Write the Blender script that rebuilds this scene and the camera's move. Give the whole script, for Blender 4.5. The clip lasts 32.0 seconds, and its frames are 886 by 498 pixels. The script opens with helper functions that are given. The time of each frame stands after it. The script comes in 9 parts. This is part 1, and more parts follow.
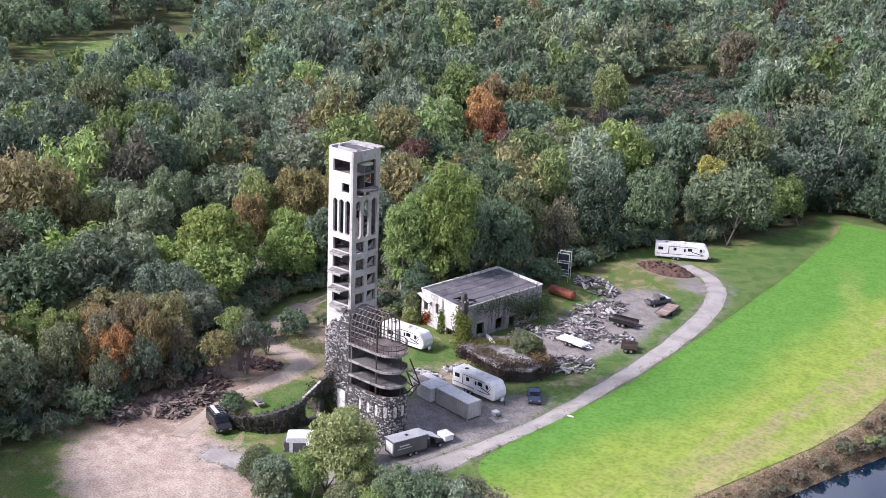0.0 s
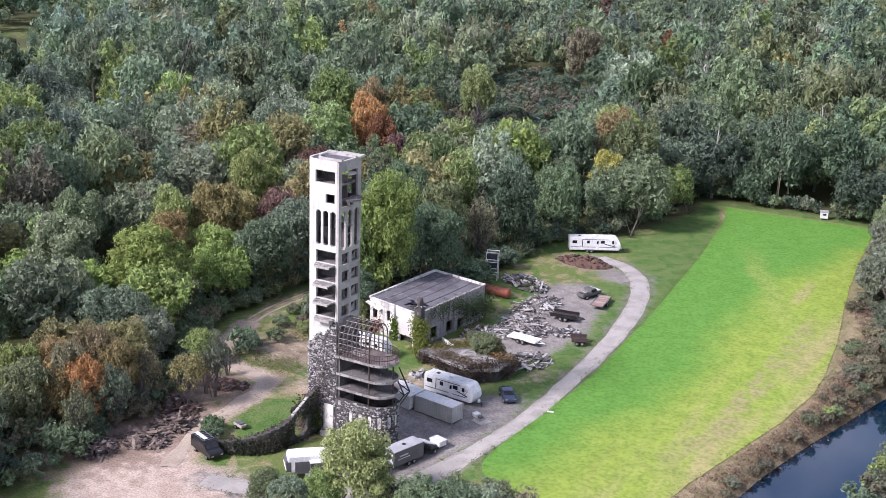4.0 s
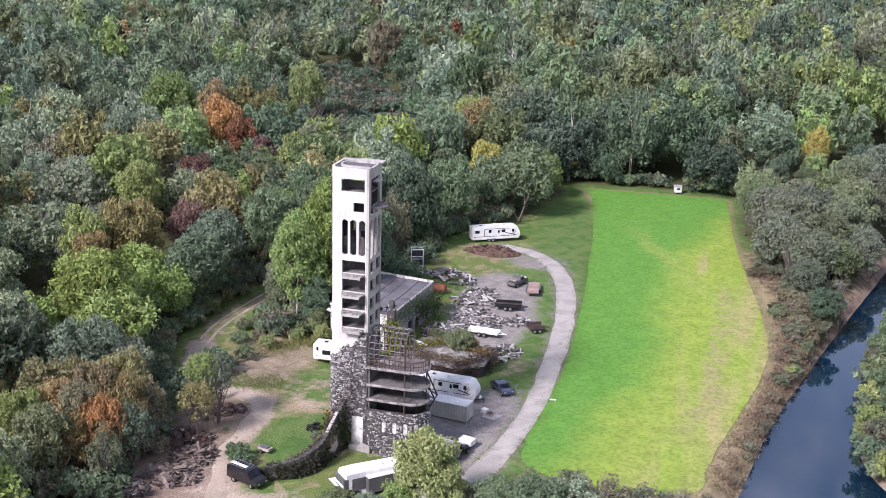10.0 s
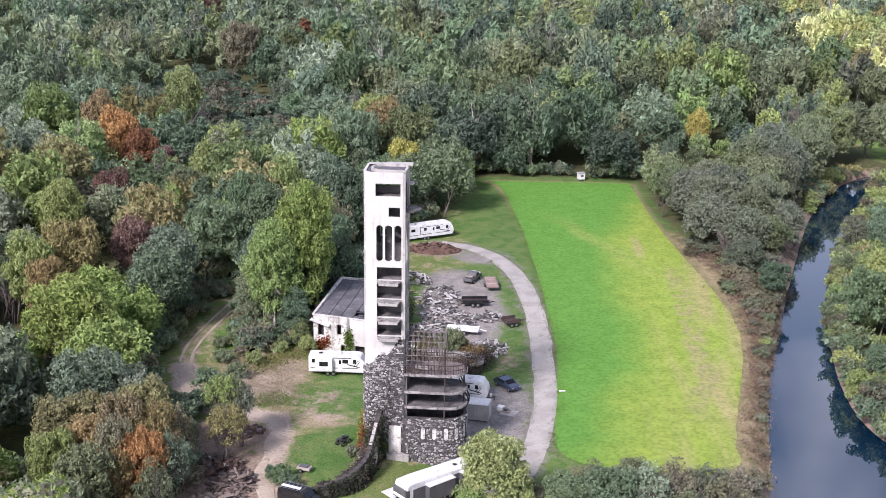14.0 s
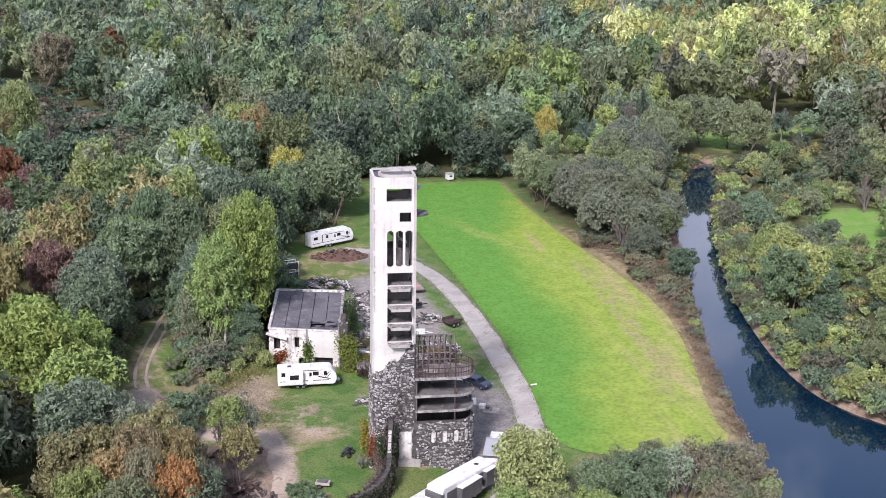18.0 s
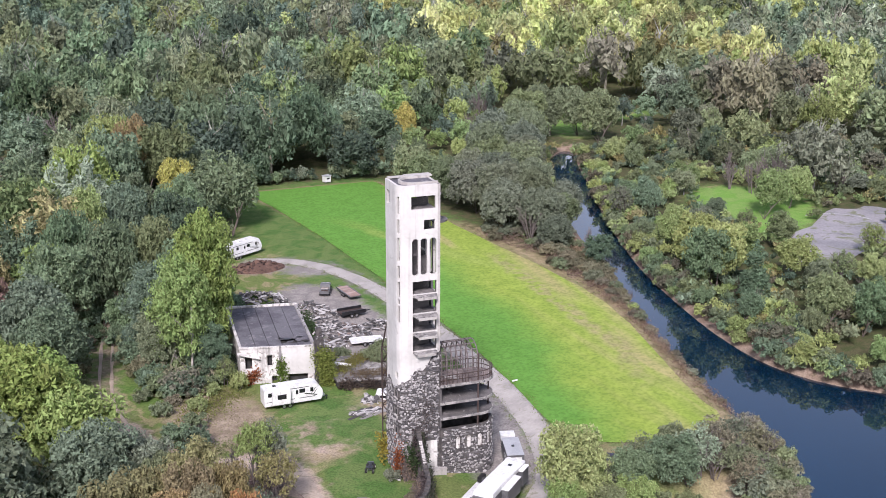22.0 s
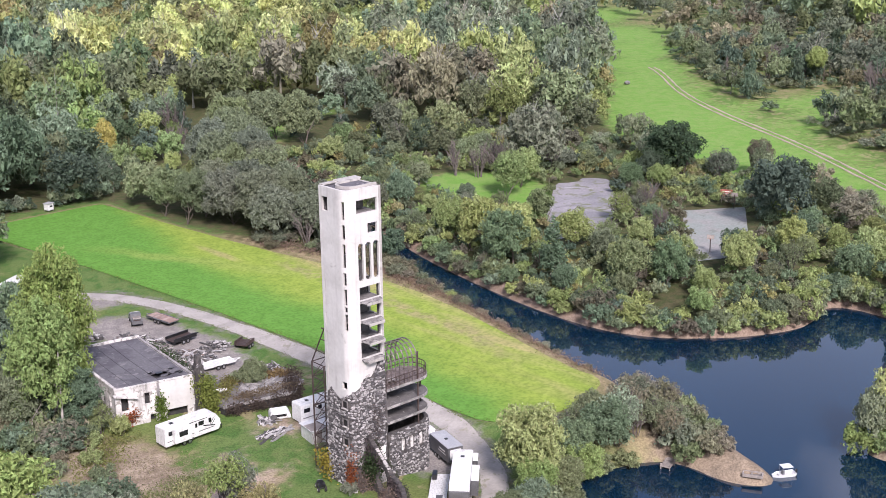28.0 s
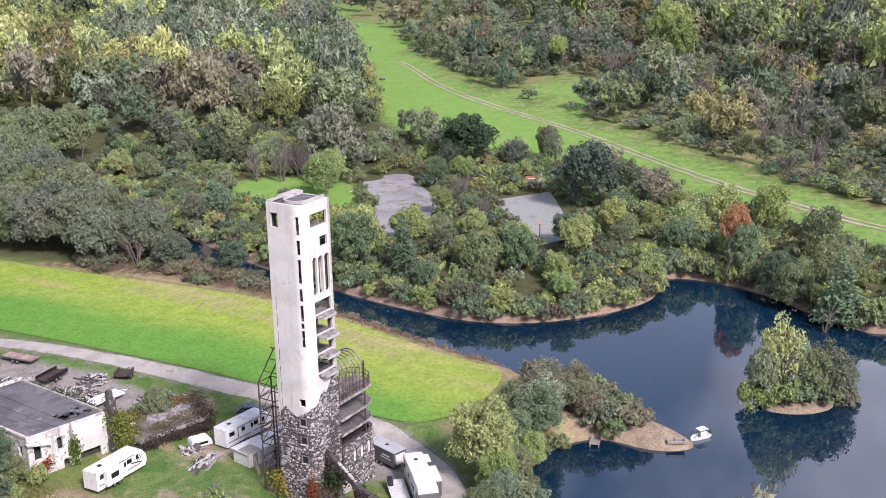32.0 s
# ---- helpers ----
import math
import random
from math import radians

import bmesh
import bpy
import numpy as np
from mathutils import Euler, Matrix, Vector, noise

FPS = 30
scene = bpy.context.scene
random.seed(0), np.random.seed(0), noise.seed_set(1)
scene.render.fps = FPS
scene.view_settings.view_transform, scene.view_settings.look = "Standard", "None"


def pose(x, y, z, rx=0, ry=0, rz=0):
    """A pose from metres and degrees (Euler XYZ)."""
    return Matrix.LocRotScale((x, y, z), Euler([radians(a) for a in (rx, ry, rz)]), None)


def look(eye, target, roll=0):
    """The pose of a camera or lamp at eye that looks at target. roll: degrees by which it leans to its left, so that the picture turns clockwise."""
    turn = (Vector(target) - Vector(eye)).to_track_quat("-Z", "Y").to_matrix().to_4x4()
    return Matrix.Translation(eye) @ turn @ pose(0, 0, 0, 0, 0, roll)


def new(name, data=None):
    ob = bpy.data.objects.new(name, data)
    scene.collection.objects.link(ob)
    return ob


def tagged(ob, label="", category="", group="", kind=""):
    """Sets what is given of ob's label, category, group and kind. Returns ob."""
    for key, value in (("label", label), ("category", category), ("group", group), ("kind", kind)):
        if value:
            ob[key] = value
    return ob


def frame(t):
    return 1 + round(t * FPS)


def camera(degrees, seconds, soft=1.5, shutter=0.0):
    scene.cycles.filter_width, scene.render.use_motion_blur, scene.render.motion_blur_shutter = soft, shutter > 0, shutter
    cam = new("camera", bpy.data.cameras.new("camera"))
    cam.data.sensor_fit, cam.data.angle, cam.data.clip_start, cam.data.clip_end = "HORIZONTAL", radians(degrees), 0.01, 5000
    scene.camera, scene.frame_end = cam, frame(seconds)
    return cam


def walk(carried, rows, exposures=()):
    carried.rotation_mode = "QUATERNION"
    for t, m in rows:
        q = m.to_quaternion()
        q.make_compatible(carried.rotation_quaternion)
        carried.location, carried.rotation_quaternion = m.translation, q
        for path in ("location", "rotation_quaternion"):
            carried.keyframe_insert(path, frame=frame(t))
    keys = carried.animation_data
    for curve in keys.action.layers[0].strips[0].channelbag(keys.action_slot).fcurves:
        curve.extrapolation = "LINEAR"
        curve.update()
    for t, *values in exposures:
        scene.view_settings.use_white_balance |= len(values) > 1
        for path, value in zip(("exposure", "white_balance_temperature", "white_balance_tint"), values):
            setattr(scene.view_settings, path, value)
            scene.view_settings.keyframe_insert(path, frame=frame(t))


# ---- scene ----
cam = camera(40.9, 32.0, 0.8)
PATH = [
    (0, (107.16, -105.248, 70.824), (105.934, -103.785, 70.228), 2.5),
    (1, (102.738, -108.685, 70.607), (101.568, -107.175, 70.015), 2.4),
    (2, (97.834, -112.025, 70.515), (96.736, -110.461, 69.925), 2.4),
    (3, (92.436, -115.532, 70.197), (91.411, -113.917, 69.613), 2.2),
    (6, (75.115, -125.301, 70.374), (74.321, -123.56, 69.793), 2.0),
    (7, (68.435, -127.358, 70.561), (67.717, -125.585, 69.977), 2.1),
    (8, (61.999, -130.016, 70.238), (61.354, -128.214, 69.658), 1.9),
    (9, (55.406, -132.087, 70.34), (54.834, -130.261, 69.757), 1.9),
    (10, (49.128, -134.557, 70.349), (48.633, -132.708, 69.768), 1.7),
    (11, (41.617, -135.803, 70.458), (41.212, -133.933, 69.874), 1.8),
    (12, (34.003, -136.613, 70.573), (33.691, -134.727, 69.986), 2.1),
    (13, (26.66, -137.294, 69.775), (26.432, -135.393, 69.195), 1.0),
    (14, (18.756, -137.968, 69.743), (18.609, -136.059, 69.163), 0.8),
    (15, (10.954, -137.971, 69.55), (10.915, -136.057, 68.971), 0.6),
    (18, (-12.985, -137.509, 69.103), (-12.712, -135.61, 68.537), 0.9),
    (19, (-20.742, -135.903, 68.867), (-20.37, -134.02, 68.305), 0.8),
    (20, (-29.245, -133.378, 69.812), (-28.763, -131.523, 69.24), 0.4),
    (21, (-36.387, -131.496, 69.398), (-35.817, -129.664, 68.835), 0.5),
    (22, (-43.857, -128.322, 69.856), (-43.189, -126.526, 69.284), 0.2),
    (23, (-50.993, -125.426, 69.708), (-50.229, -123.668, 69.138), 0.1),
    (24, (-58.358, -122.392, 69.967), (-57.479, -120.689, 69.395), 0.1),
    (25, (-65.646, -119.257, 68.831), (-64.631, -117.626, 68.276), 0.6),
    (26, (-70.937, -114.315, 68.438), (-69.808, -112.761, 67.881), 0.3),
    (29, (-86.687, -100.134, 69.399), (-85.33, -98.779, 68.83), -0.9),
    (30, (-91.825, -94.556, 69.637), (-90.381, -93.296, 69.066), -1.0),
    (31, (-96.655, -88.546, 70.074), (-95.114, -87.409, 69.498), -1.1),
    (32, (-101.337, -82.376, 70.85), (-99.724, -81.347, 70.268), -1.2),
]
walk(cam, [(t, look(eye, target, roll)) for t, eye, target, roll in PATH], [(0, 1.08, 6120, 24), (6, 1.08, 6150, 24), (13, 1.04, 6200, 23), (22, 0.94, 6250, 22), (32, 1.06, 6400, 24)])

# ---- light ----
SUN_DIR = Vector((-0.47, -0.88, 0.0)).normalized()
SUN_EL = radians(40)
world = bpy.data.worlds.new("sky")
scene.world = world
world.use_nodes = True
wn, wl = world.node_tree.nodes, world.node_tree.links
sky = wn.new("ShaderNodeTexSky")
sky.sky_type = "NISHITA"
sky.sun_disc = False
sky.sun_elevation = SUN_EL
sky.sun_rotation = math.atan2(SUN_DIR.x, SUN_DIR.y)
sky.air_density, sky.dust_density, sky.ozone_density = 1.0, 1.2, 1.5
# thin broken cloud over all of the sky
veil = wn.new("ShaderNodeTexNoise")
veil.inputs["Scale"].default_value, veil.inputs["Detail"].default_value = 2.6, 6
wl.new(wn.new("ShaderNodeTexCoord").outputs["Generated"], veil.inputs["Vector"])
veil_f = wn.new("ShaderNodeMapRange")
veil_f.inputs[1].default_value, veil_f.inputs[2].default_value, veil_f.inputs[4].default_value = 0.47, 0.67, 0.9
wl.new(veil.outputs["Fac"], veil_f.inputs[0])
cloud = wn.new("ShaderNodeMix")
cloud.data_type = "RGBA"
cloud.inputs[7].default_value = (11.5, 11.8, 12.4, 1)
# haze towards the horizon
axis = wn.new("ShaderNodeSeparateXYZ")
wl.new(wn["Texture Coordinate"].outputs["Generated"], axis.inputs[0])
haze = wn.new("ShaderNodeMapRange")
haze.interpolation_type = "SMOOTHSTEP"
haze.inputs[1].default_value, haze.inputs[2].default_value, haze.inputs[3].default_value, haze.inputs[4].default_value = 0.10, 0.50, 0.45, 0.0
wl.new(axis.outputs[2], haze.inputs[0])
thick = wn.new("ShaderNodeMath")
thick.operation = "MAXIMUM"
wl.new(veil_f.outputs[0], thick.inputs[0])
wl.new(haze.outputs[0], thick.inputs[1])
wl.new(thick.outputs[0], cloud.inputs[0])
wl.new(sky.outputs[0], cloud.inputs[6])
wl.new(cloud.outputs[2], wn["Background"].inputs[0])
wn["Background"].inputs[1].default_value = 0.078
sun = new("sun", bpy.data.lights.new("sun", "SUN"))
sun.data.energy, sun.data.angle, sun.data.color = 3.1, radians(12), (1.0, 0.96, 0.91)
sun.matrix_world = look(SUN_DIR * 100 * math.cos(SUN_EL) + Vector((0, 0, 100 * math.sin(SUN_EL))), (0, 0, 0))


# ---- materials ----
def tree_of(name):
    m = bpy.data.materials.new(name)
    m.use_nodes = True
    return m, m.node_tree.nodes, m.node_tree.links, m.node_tree.nodes["Principled BSDF"]


def noise_node(n, l, scale, detail=4, coord=None, dist=0.0):
    t = n.new("ShaderNodeTexNoise")
    t.inputs["Scale"].default_value, t.inputs["Detail"].default_value = scale, detail
    t.inputs["Distortion"].default_value = dist
    if coord:
        l.new(coord, t.inputs["Vector"])
    return t.outputs["Fac"]


def mixc(n, l, fac, a, b, kind="MIX"):
    x = n.new("ShaderNodeMix")
    x.data_type, x.blend_type = "RGBA", kind
    for sock, v in ((x.inputs[0], fac), (x.inputs[6], a), (x.inputs[7], b)):
        if isinstance(v, (int, float)):
            sock.default_value = v
        elif isinstance(v, tuple):
            sock.default_value = (*v, 1) if len(v) == 3 else v
        else:
            l.new(v, sock)
    return x.outputs[2]


def ramp(n, l, fac, lo, hi):
    r = n.new("ShaderNodeMapRange")
    r.interpolation_type = "SMOOTHSTEP"
    r.inputs[1].default_value, r.inputs[2].default_value = lo, hi
    l.new(fac, r.inputs[0])
    return r.outputs[0]


def calc(n, l, op, a, b):
    x = n.new("ShaderNodeMath")
    x.operation = op
    for sock, v in zip(x.inputs, (a, b)):
        if isinstance(v, (int, float)):
            sock.default_value = v
        else:
            l.new(v, sock)
    return x.outputs[0]


def bump_node(n, l, h, strength, distance, bsdf):
    b = n.new("ShaderNodeBump")
    b.inputs["Strength"].default_value, b.inputs["Distance"].default_value = strength, distance
    l.new(h, b.inputs["Height"])
    l.new(b.outputs[0], bsdf.inputs["Normal"])


def mat(name, a, b, c=None, scale=1.5, fine=9.0, rough=0.85, metal=0.0, bump=0.4, depth=0.05, own=0.0, edge=(0.4, 0.65), spots=(0.58, 0.72), streak=None, grit=0.28):
    """A worn surface: two base colours in large patches, a third in small stains, grain, relief; own: spread between pieces."""
    m, n, l, p = tree_of(name)
    pos = n.new("ShaderNodeNewGeometry").outputs["Position"]
    big, small = noise_node(n, l, scale, 5, pos, 0.4), noise_node(n, l, fine, 6, pos)
    col = mixc(n, l, ramp(n, l, big, *edge), a, b)
    if c:
        stain = noise_node(n, l, scale * 2.7, 6, pos, 1.0)
        col = mixc(n, l, ramp(n, l, stain, *spots), col, c)
    if streak:
        # rain streaks down the wall
        mp = n.new("ShaderNodeMapping")
        mp.inputs["Scale"].default_value = (1.6, 1.6, 0.07)
        l.new(pos, mp.inputs["Vector"])
        run = calc(n, l, "MULTIPLY", ramp(n, l, noise_node(n, l, 1.0, 6, mp.outputs[0]), 0.50, 0.72), ramp(n, l, noise_node(n, l, 0.16, 3, pos), 0.38, 0.62))
        col = mixc(n, l, run, col, streak)
    grain = ramp(n, l, small, 0.2, 0.8)
    col = mixc(n, l, grain, mixc(n, l, grit, col, (0, 0, 0)), col)
    if own:
        r = n.new("ShaderNodeObjectInfo").outputs["Random"]
        hsv = n.new("ShaderNodeHueSaturation")
        l.new(col, hsv.inputs["Color"])
        l.new(calc(n, l, "ADD", calc(n, l, "MULTIPLY", r, 2 * own), 1.0 - own), hsv.inputs["Value"])
        col = hsv.outputs[0]
    l.new(col, p.inputs["Base Color"])
    p.inputs["Roughness"].default_value, p.inputs["Metallic"].default_value = rough, metal
    if bump:
        bump_node(n, l, calc(n, l, "ADD", small, big), bump, depth, p)
    return m


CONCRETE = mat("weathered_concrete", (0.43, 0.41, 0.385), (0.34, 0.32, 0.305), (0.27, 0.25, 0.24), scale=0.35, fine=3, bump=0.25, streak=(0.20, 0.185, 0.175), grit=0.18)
CONCRETE_DARK = mat("sooty_concrete", (0.19, 0.175, 0.17), (0.10, 0.095, 0.095), (0.33, 0.31, 0.30), scale=0.7, fine=6, streak=(0.05, 0.045, 0.045))
BLACK_GAP = mat("dark_board", (0.012, 0.011, 0.011), (0.02, 0.018, 0.018), None)
# soot on the decks; indoors the same dark colour stands for shade
SOOT_SHADE = mat("soot_and_shade", (0.14, 0.13, 0.128), (0.065, 0.06, 0.06), (0.27, 0.255, 0.25), scale=0.5, fine=6, spots=(0.60, 0.74))
STAINED = mat("stained_deck_edge", (0.37, 0.35, 0.335), (0.18, 0.17, 0.165), (0.08, 0.075, 0.075), scale=0.9, fine=6, spots=(0.52, 0.66), streak=(0.12, 0.11, 0.105))
WHITE_CONCRETE = mat("white_concrete", (0.56, 0.545, 0.525), (0.48, 0.465, 0.445), (0.35, 0.335, 0.32), scale=0.22, fine=2.2, bump=0.12, spots=(0.62, 0.80), streak=(0.36, 0.34, 0.325), grit=0.10)
MORTAR = mat("dark_mortar", (0.05, 0.045, 0.045), (0.10, 0.09, 0.085), None, scale=1.2, fine=8)


def stone_mat(name, dark, light):
    m, n, l, p = tree_of(name)
    pos = n.new("ShaderNodeNewGeometry")
    r = n.new("ShaderNodeObjectInfo").outputs["Random"]
    i = pos.outputs["Random Per Island"]
    mix = calc(n, l, "FRACT", calc(n, l, "ADD", r, i), 0)
    small = noise_node(n, l, 6, 5, pos.outputs["Position"])
    col = mixc(n, l, calc(n, l, "POWER", ramp(n, l, mix, 0.0, 1.0), 1.4), dark, light)
    col = mixc(n, l, ramp(n, l, small, 0.3, 0.75), mixc(n, l, 0.45, col, (0.03, 0.03, 0.03)), col)
    l.new(col, p.inputs["Base Color"])
    p.inputs["Roughness"].default_value = 0.9
    bump_node(n, l, small, 0.5, 0.05, p)
    return m


STONE = stone_mat("fieldstone", (0.07, 0.066, 0.07), (0.46, 0.44, 0.43))
RUBBLE = stone_mat("pale_rubble", (0.06, 0.056, 0.056), (0.60, 0.575, 0.56))
SCRAP = stone_mat("scrap_pieces", (0.06, 0.04, 0.035), (0.24, 0.18, 0.155))
LUMBER = stone_mat("weathered_lumber", (0.06, 0.042, 0.036), (0.26, 0.20, 0.17))
SOIL_CLODS = stone_mat("red_brown_clods", (0.05, 0.025, 0.02), (0.13, 0.07, 0.05))
RUST = mat("rusty_steel", (0.060, 0.038, 0.034), (0.085, 0.062, 0.055), (0.03, 0.024, 0.022), scale=2, fine=12, rough=0.7, metal=0.2)
RUST_RED = mat("red_rust", (0.28, 0.08, 0.04), (0.20, 0.055, 0.035), (0.10, 0.04, 0.03), scale=1.2, rough=0.7)
DECK_RUST = mat("rust_stained_deck", (0.24, 0.195, 0.18), (0.14, 0.11, 0.105), (0.34, 0.31, 0.30), scale=0.8)
WHITE = mat("white_trailer_skin", (0.80, 0.80, 0.80), (0.74, 0.74, 0.75), (0.66, 0.65, 0.63), scale=0.6, fine=3, rough=0.35, bump=0.05, spots=(0.65, 0.85))
CREAM = mat("aged_white_skin", (0.72, 0.72, 0.71), (0.64, 0.64, 0.63), (0.5, 0.49, 0.47), scale=0.6, fine=3, rough=0.45, bump=0.05)
GREY_PANEL = mat("grey_panel", (0.10, 0.10, 0.105), (0.13, 0.13, 0.135), None, scale=0.6, rough=0.4, bump=0.05)
ROOF_GREY = mat("light_grey_roof", (0.42, 0.43, 0.45), (0.36, 0.37, 0.39), None, scale=0.6, rough=0.5, bump=0.1)
BLACK = mat("black_paint", (0.012, 0.012, 0.014), (0.02, 0.02, 0.022), None, scale=1, rough=0.3, bump=0.03)
RUBBER = mat("tyre_rubber", (0.018, 0.018, 0.018), (0.03, 0.03, 0.03), None, rough=0.9)
DARK_GLASS = mat("tinted_glass", (0.012, 0.013, 0.016), (0.02, 0.02, 0.024), None, rough=0.08, bump=0)
CHROME = mat("bright_metal", (0.6, 0.6, 0.62), (0.5, 0.5, 0.52), None, rough=0.3, metal=0.9, bump=0.05)
BLUE_CAR = mat("blue_grey_paint", (0.07, 0.09, 0.14), (0.06, 0.08, 0.13), None, scale=1, rough=0.25, metal=0.3, bump=0.02)
CONTAINER = mat("faded_grey_container_paint", (0.50, 0.49, 0.46), (0.42, 0.41, 0.38), (0.30, 0.22, 0.18), scale=0.5, rough=0.6, spots=(0.66, 0.8))
CAGE = mat("bare_grey_steel", (0.20, 0.17, 0.165), (0.13, 0.105, 0.10), (0.06, 0.045, 0.04), scale=2, fine=12, rough=0.45, metal=0.4)
ROOF_FELT = mat("roofing_felt", (0.135, 0.13, 0.145), (0.085, 0.08, 0.095), (0.22, 0.21, 0.22), scale=0.3, fine=3, rough=0.85)
PLASTER = mat("peeling_white_plaster", (0.66, 0.635, 0.61), (0.50, 0.48, 0.46), (0.28, 0.26, 0.24), scale=0.5, fine=4, spots=(0.51, 0.66), streak=(0.21, 0.20, 0.185), grit=0.2)
RUIN_WALL = mat("bare_rendered_wall", (0.34, 0.32, 0.32), (0.22, 0.21, 0.21), (0.46, 0.44, 0.43), scale=0.45, fine=4, streak=(0.07, 0.065, 0.065))
# near-black colour that stands for the shade of enclosed spaces
DARK_VOID = mat("unlit_void", (0.05, 0.045, 0.045), (0.03, 0.03, 0.03), None)
WOOD = mat("grey_boards", (0.34, 0.30, 0.27), (0.26, 0.23, 0.21), None, scale=1.5, own=0.3)
BARK = mat("bark", (0.13, 0.105, 0.085), (0.08, 0.065, 0.055), (0.2, 0.18, 0.15), scale=1.5, fine=12)
PALE_BARK = mat("pale_bark", (0.46, 0.43, 0.38), (0.30, 0.28, 0.25), None, scale=1.2)
TWIG = mat("bare_twigs", (0.15, 0.125, 0.115), (0.11, 0.095, 0.09), None, scale=1.5)
SIGN_RED = mat("faded_red_board", (0.42, 0.13, 0.10), (0.34, 0.10, 0.08), None, rough=0.6)
SOLAR = mat("dark_blue_panel", (0.03, 0.035, 0.05), (0.05, 0.05, 0.07), None, rough=0.3)


def leaf_mat(name, from_object):
    m, n, l, p = tree_of(name)
    geo = n.new("ShaderNodeNewGeometry")
    if from_object:
        base = n.new("ShaderNodeObjectInfo").outputs["Color"]
    else:
        at = n.new("ShaderNodeAttribute")
        at.attribute_name = "tint"
        base = at.outputs["Color"]
    hsv = n.new("ShaderNodeHueSaturation")
    i = geo.outputs["Random Per Island"]
    l.new(base, hsv.inputs["Color"])
    l.new(calc(n, l, "ADD", calc(n, l, "MULTIPLY", i, 0.024), 0.488), hsv.inputs["Hue"])
    patch = noise_node(n, l, 0.22, 2, geo.outputs["Position"])
    spray = noise_node(n, l, 3.4, 2, geo.outputs["Position"])
    v = calc(n, l, "ADD", calc(n, l, "MULTIPLY", i, 0.62), calc(n, l, "MULTIPLY", patch, 0.36))
    v = calc(n, l, "ADD", v, calc(n, l, "MULTIPLY", ramp(n, l, spray, 0.34, 0.64), 0.42))
    l.new(calc(n, l, "ADD", v, 0.27), hsv.inputs["Value"])
    l.new(hsv.outputs[0], p.inputs["Base Color"])
    p.inputs["Roughness"].default_value = 0.7
    p.inputs["Specular IOR Level"].default_value = 0.12
    tr = n.new("ShaderNodeBsdfTranslucent")
    l.new(hsv.outputs[0], tr.inputs["Color"])
    mx = n.new("ShaderNodeMixShader")
    mx.inputs[0].default_value = 0.34
    l.new(p.outputs[0], mx.inputs[1])
    l.new(tr.outputs[0], mx.inputs[2])
    l.new(mx.outputs[0], n["Material Output"].inputs["Surface"])
    return m


LEAF = leaf_mat("leaves", True)
LEAF_FAR = leaf_mat("far_leaves", False)


def water_mat():
    m, n, l, p = tree_of("still_water")
    pos = n.new("ShaderNodeNewGeometry").outputs["Position"]
    col = mixc(n, l, ramp(n, l, noise_node(n, l, 0.03, 3, pos), 0.3, 0.7), (0.002, 0.013, 0.030), (0.003, 0.018, 0.040))
    l.new(col, p.inputs["Base Color"])
    p.inputs["Roughness"].default_value, p.inputs["IOR"].default_value = 0.02, 2.1
    bump_node(n, l, noise_node(n, l, 1.3, 3, pos), 0.05, 0.03, p)
    return m


WATER = water_mat()


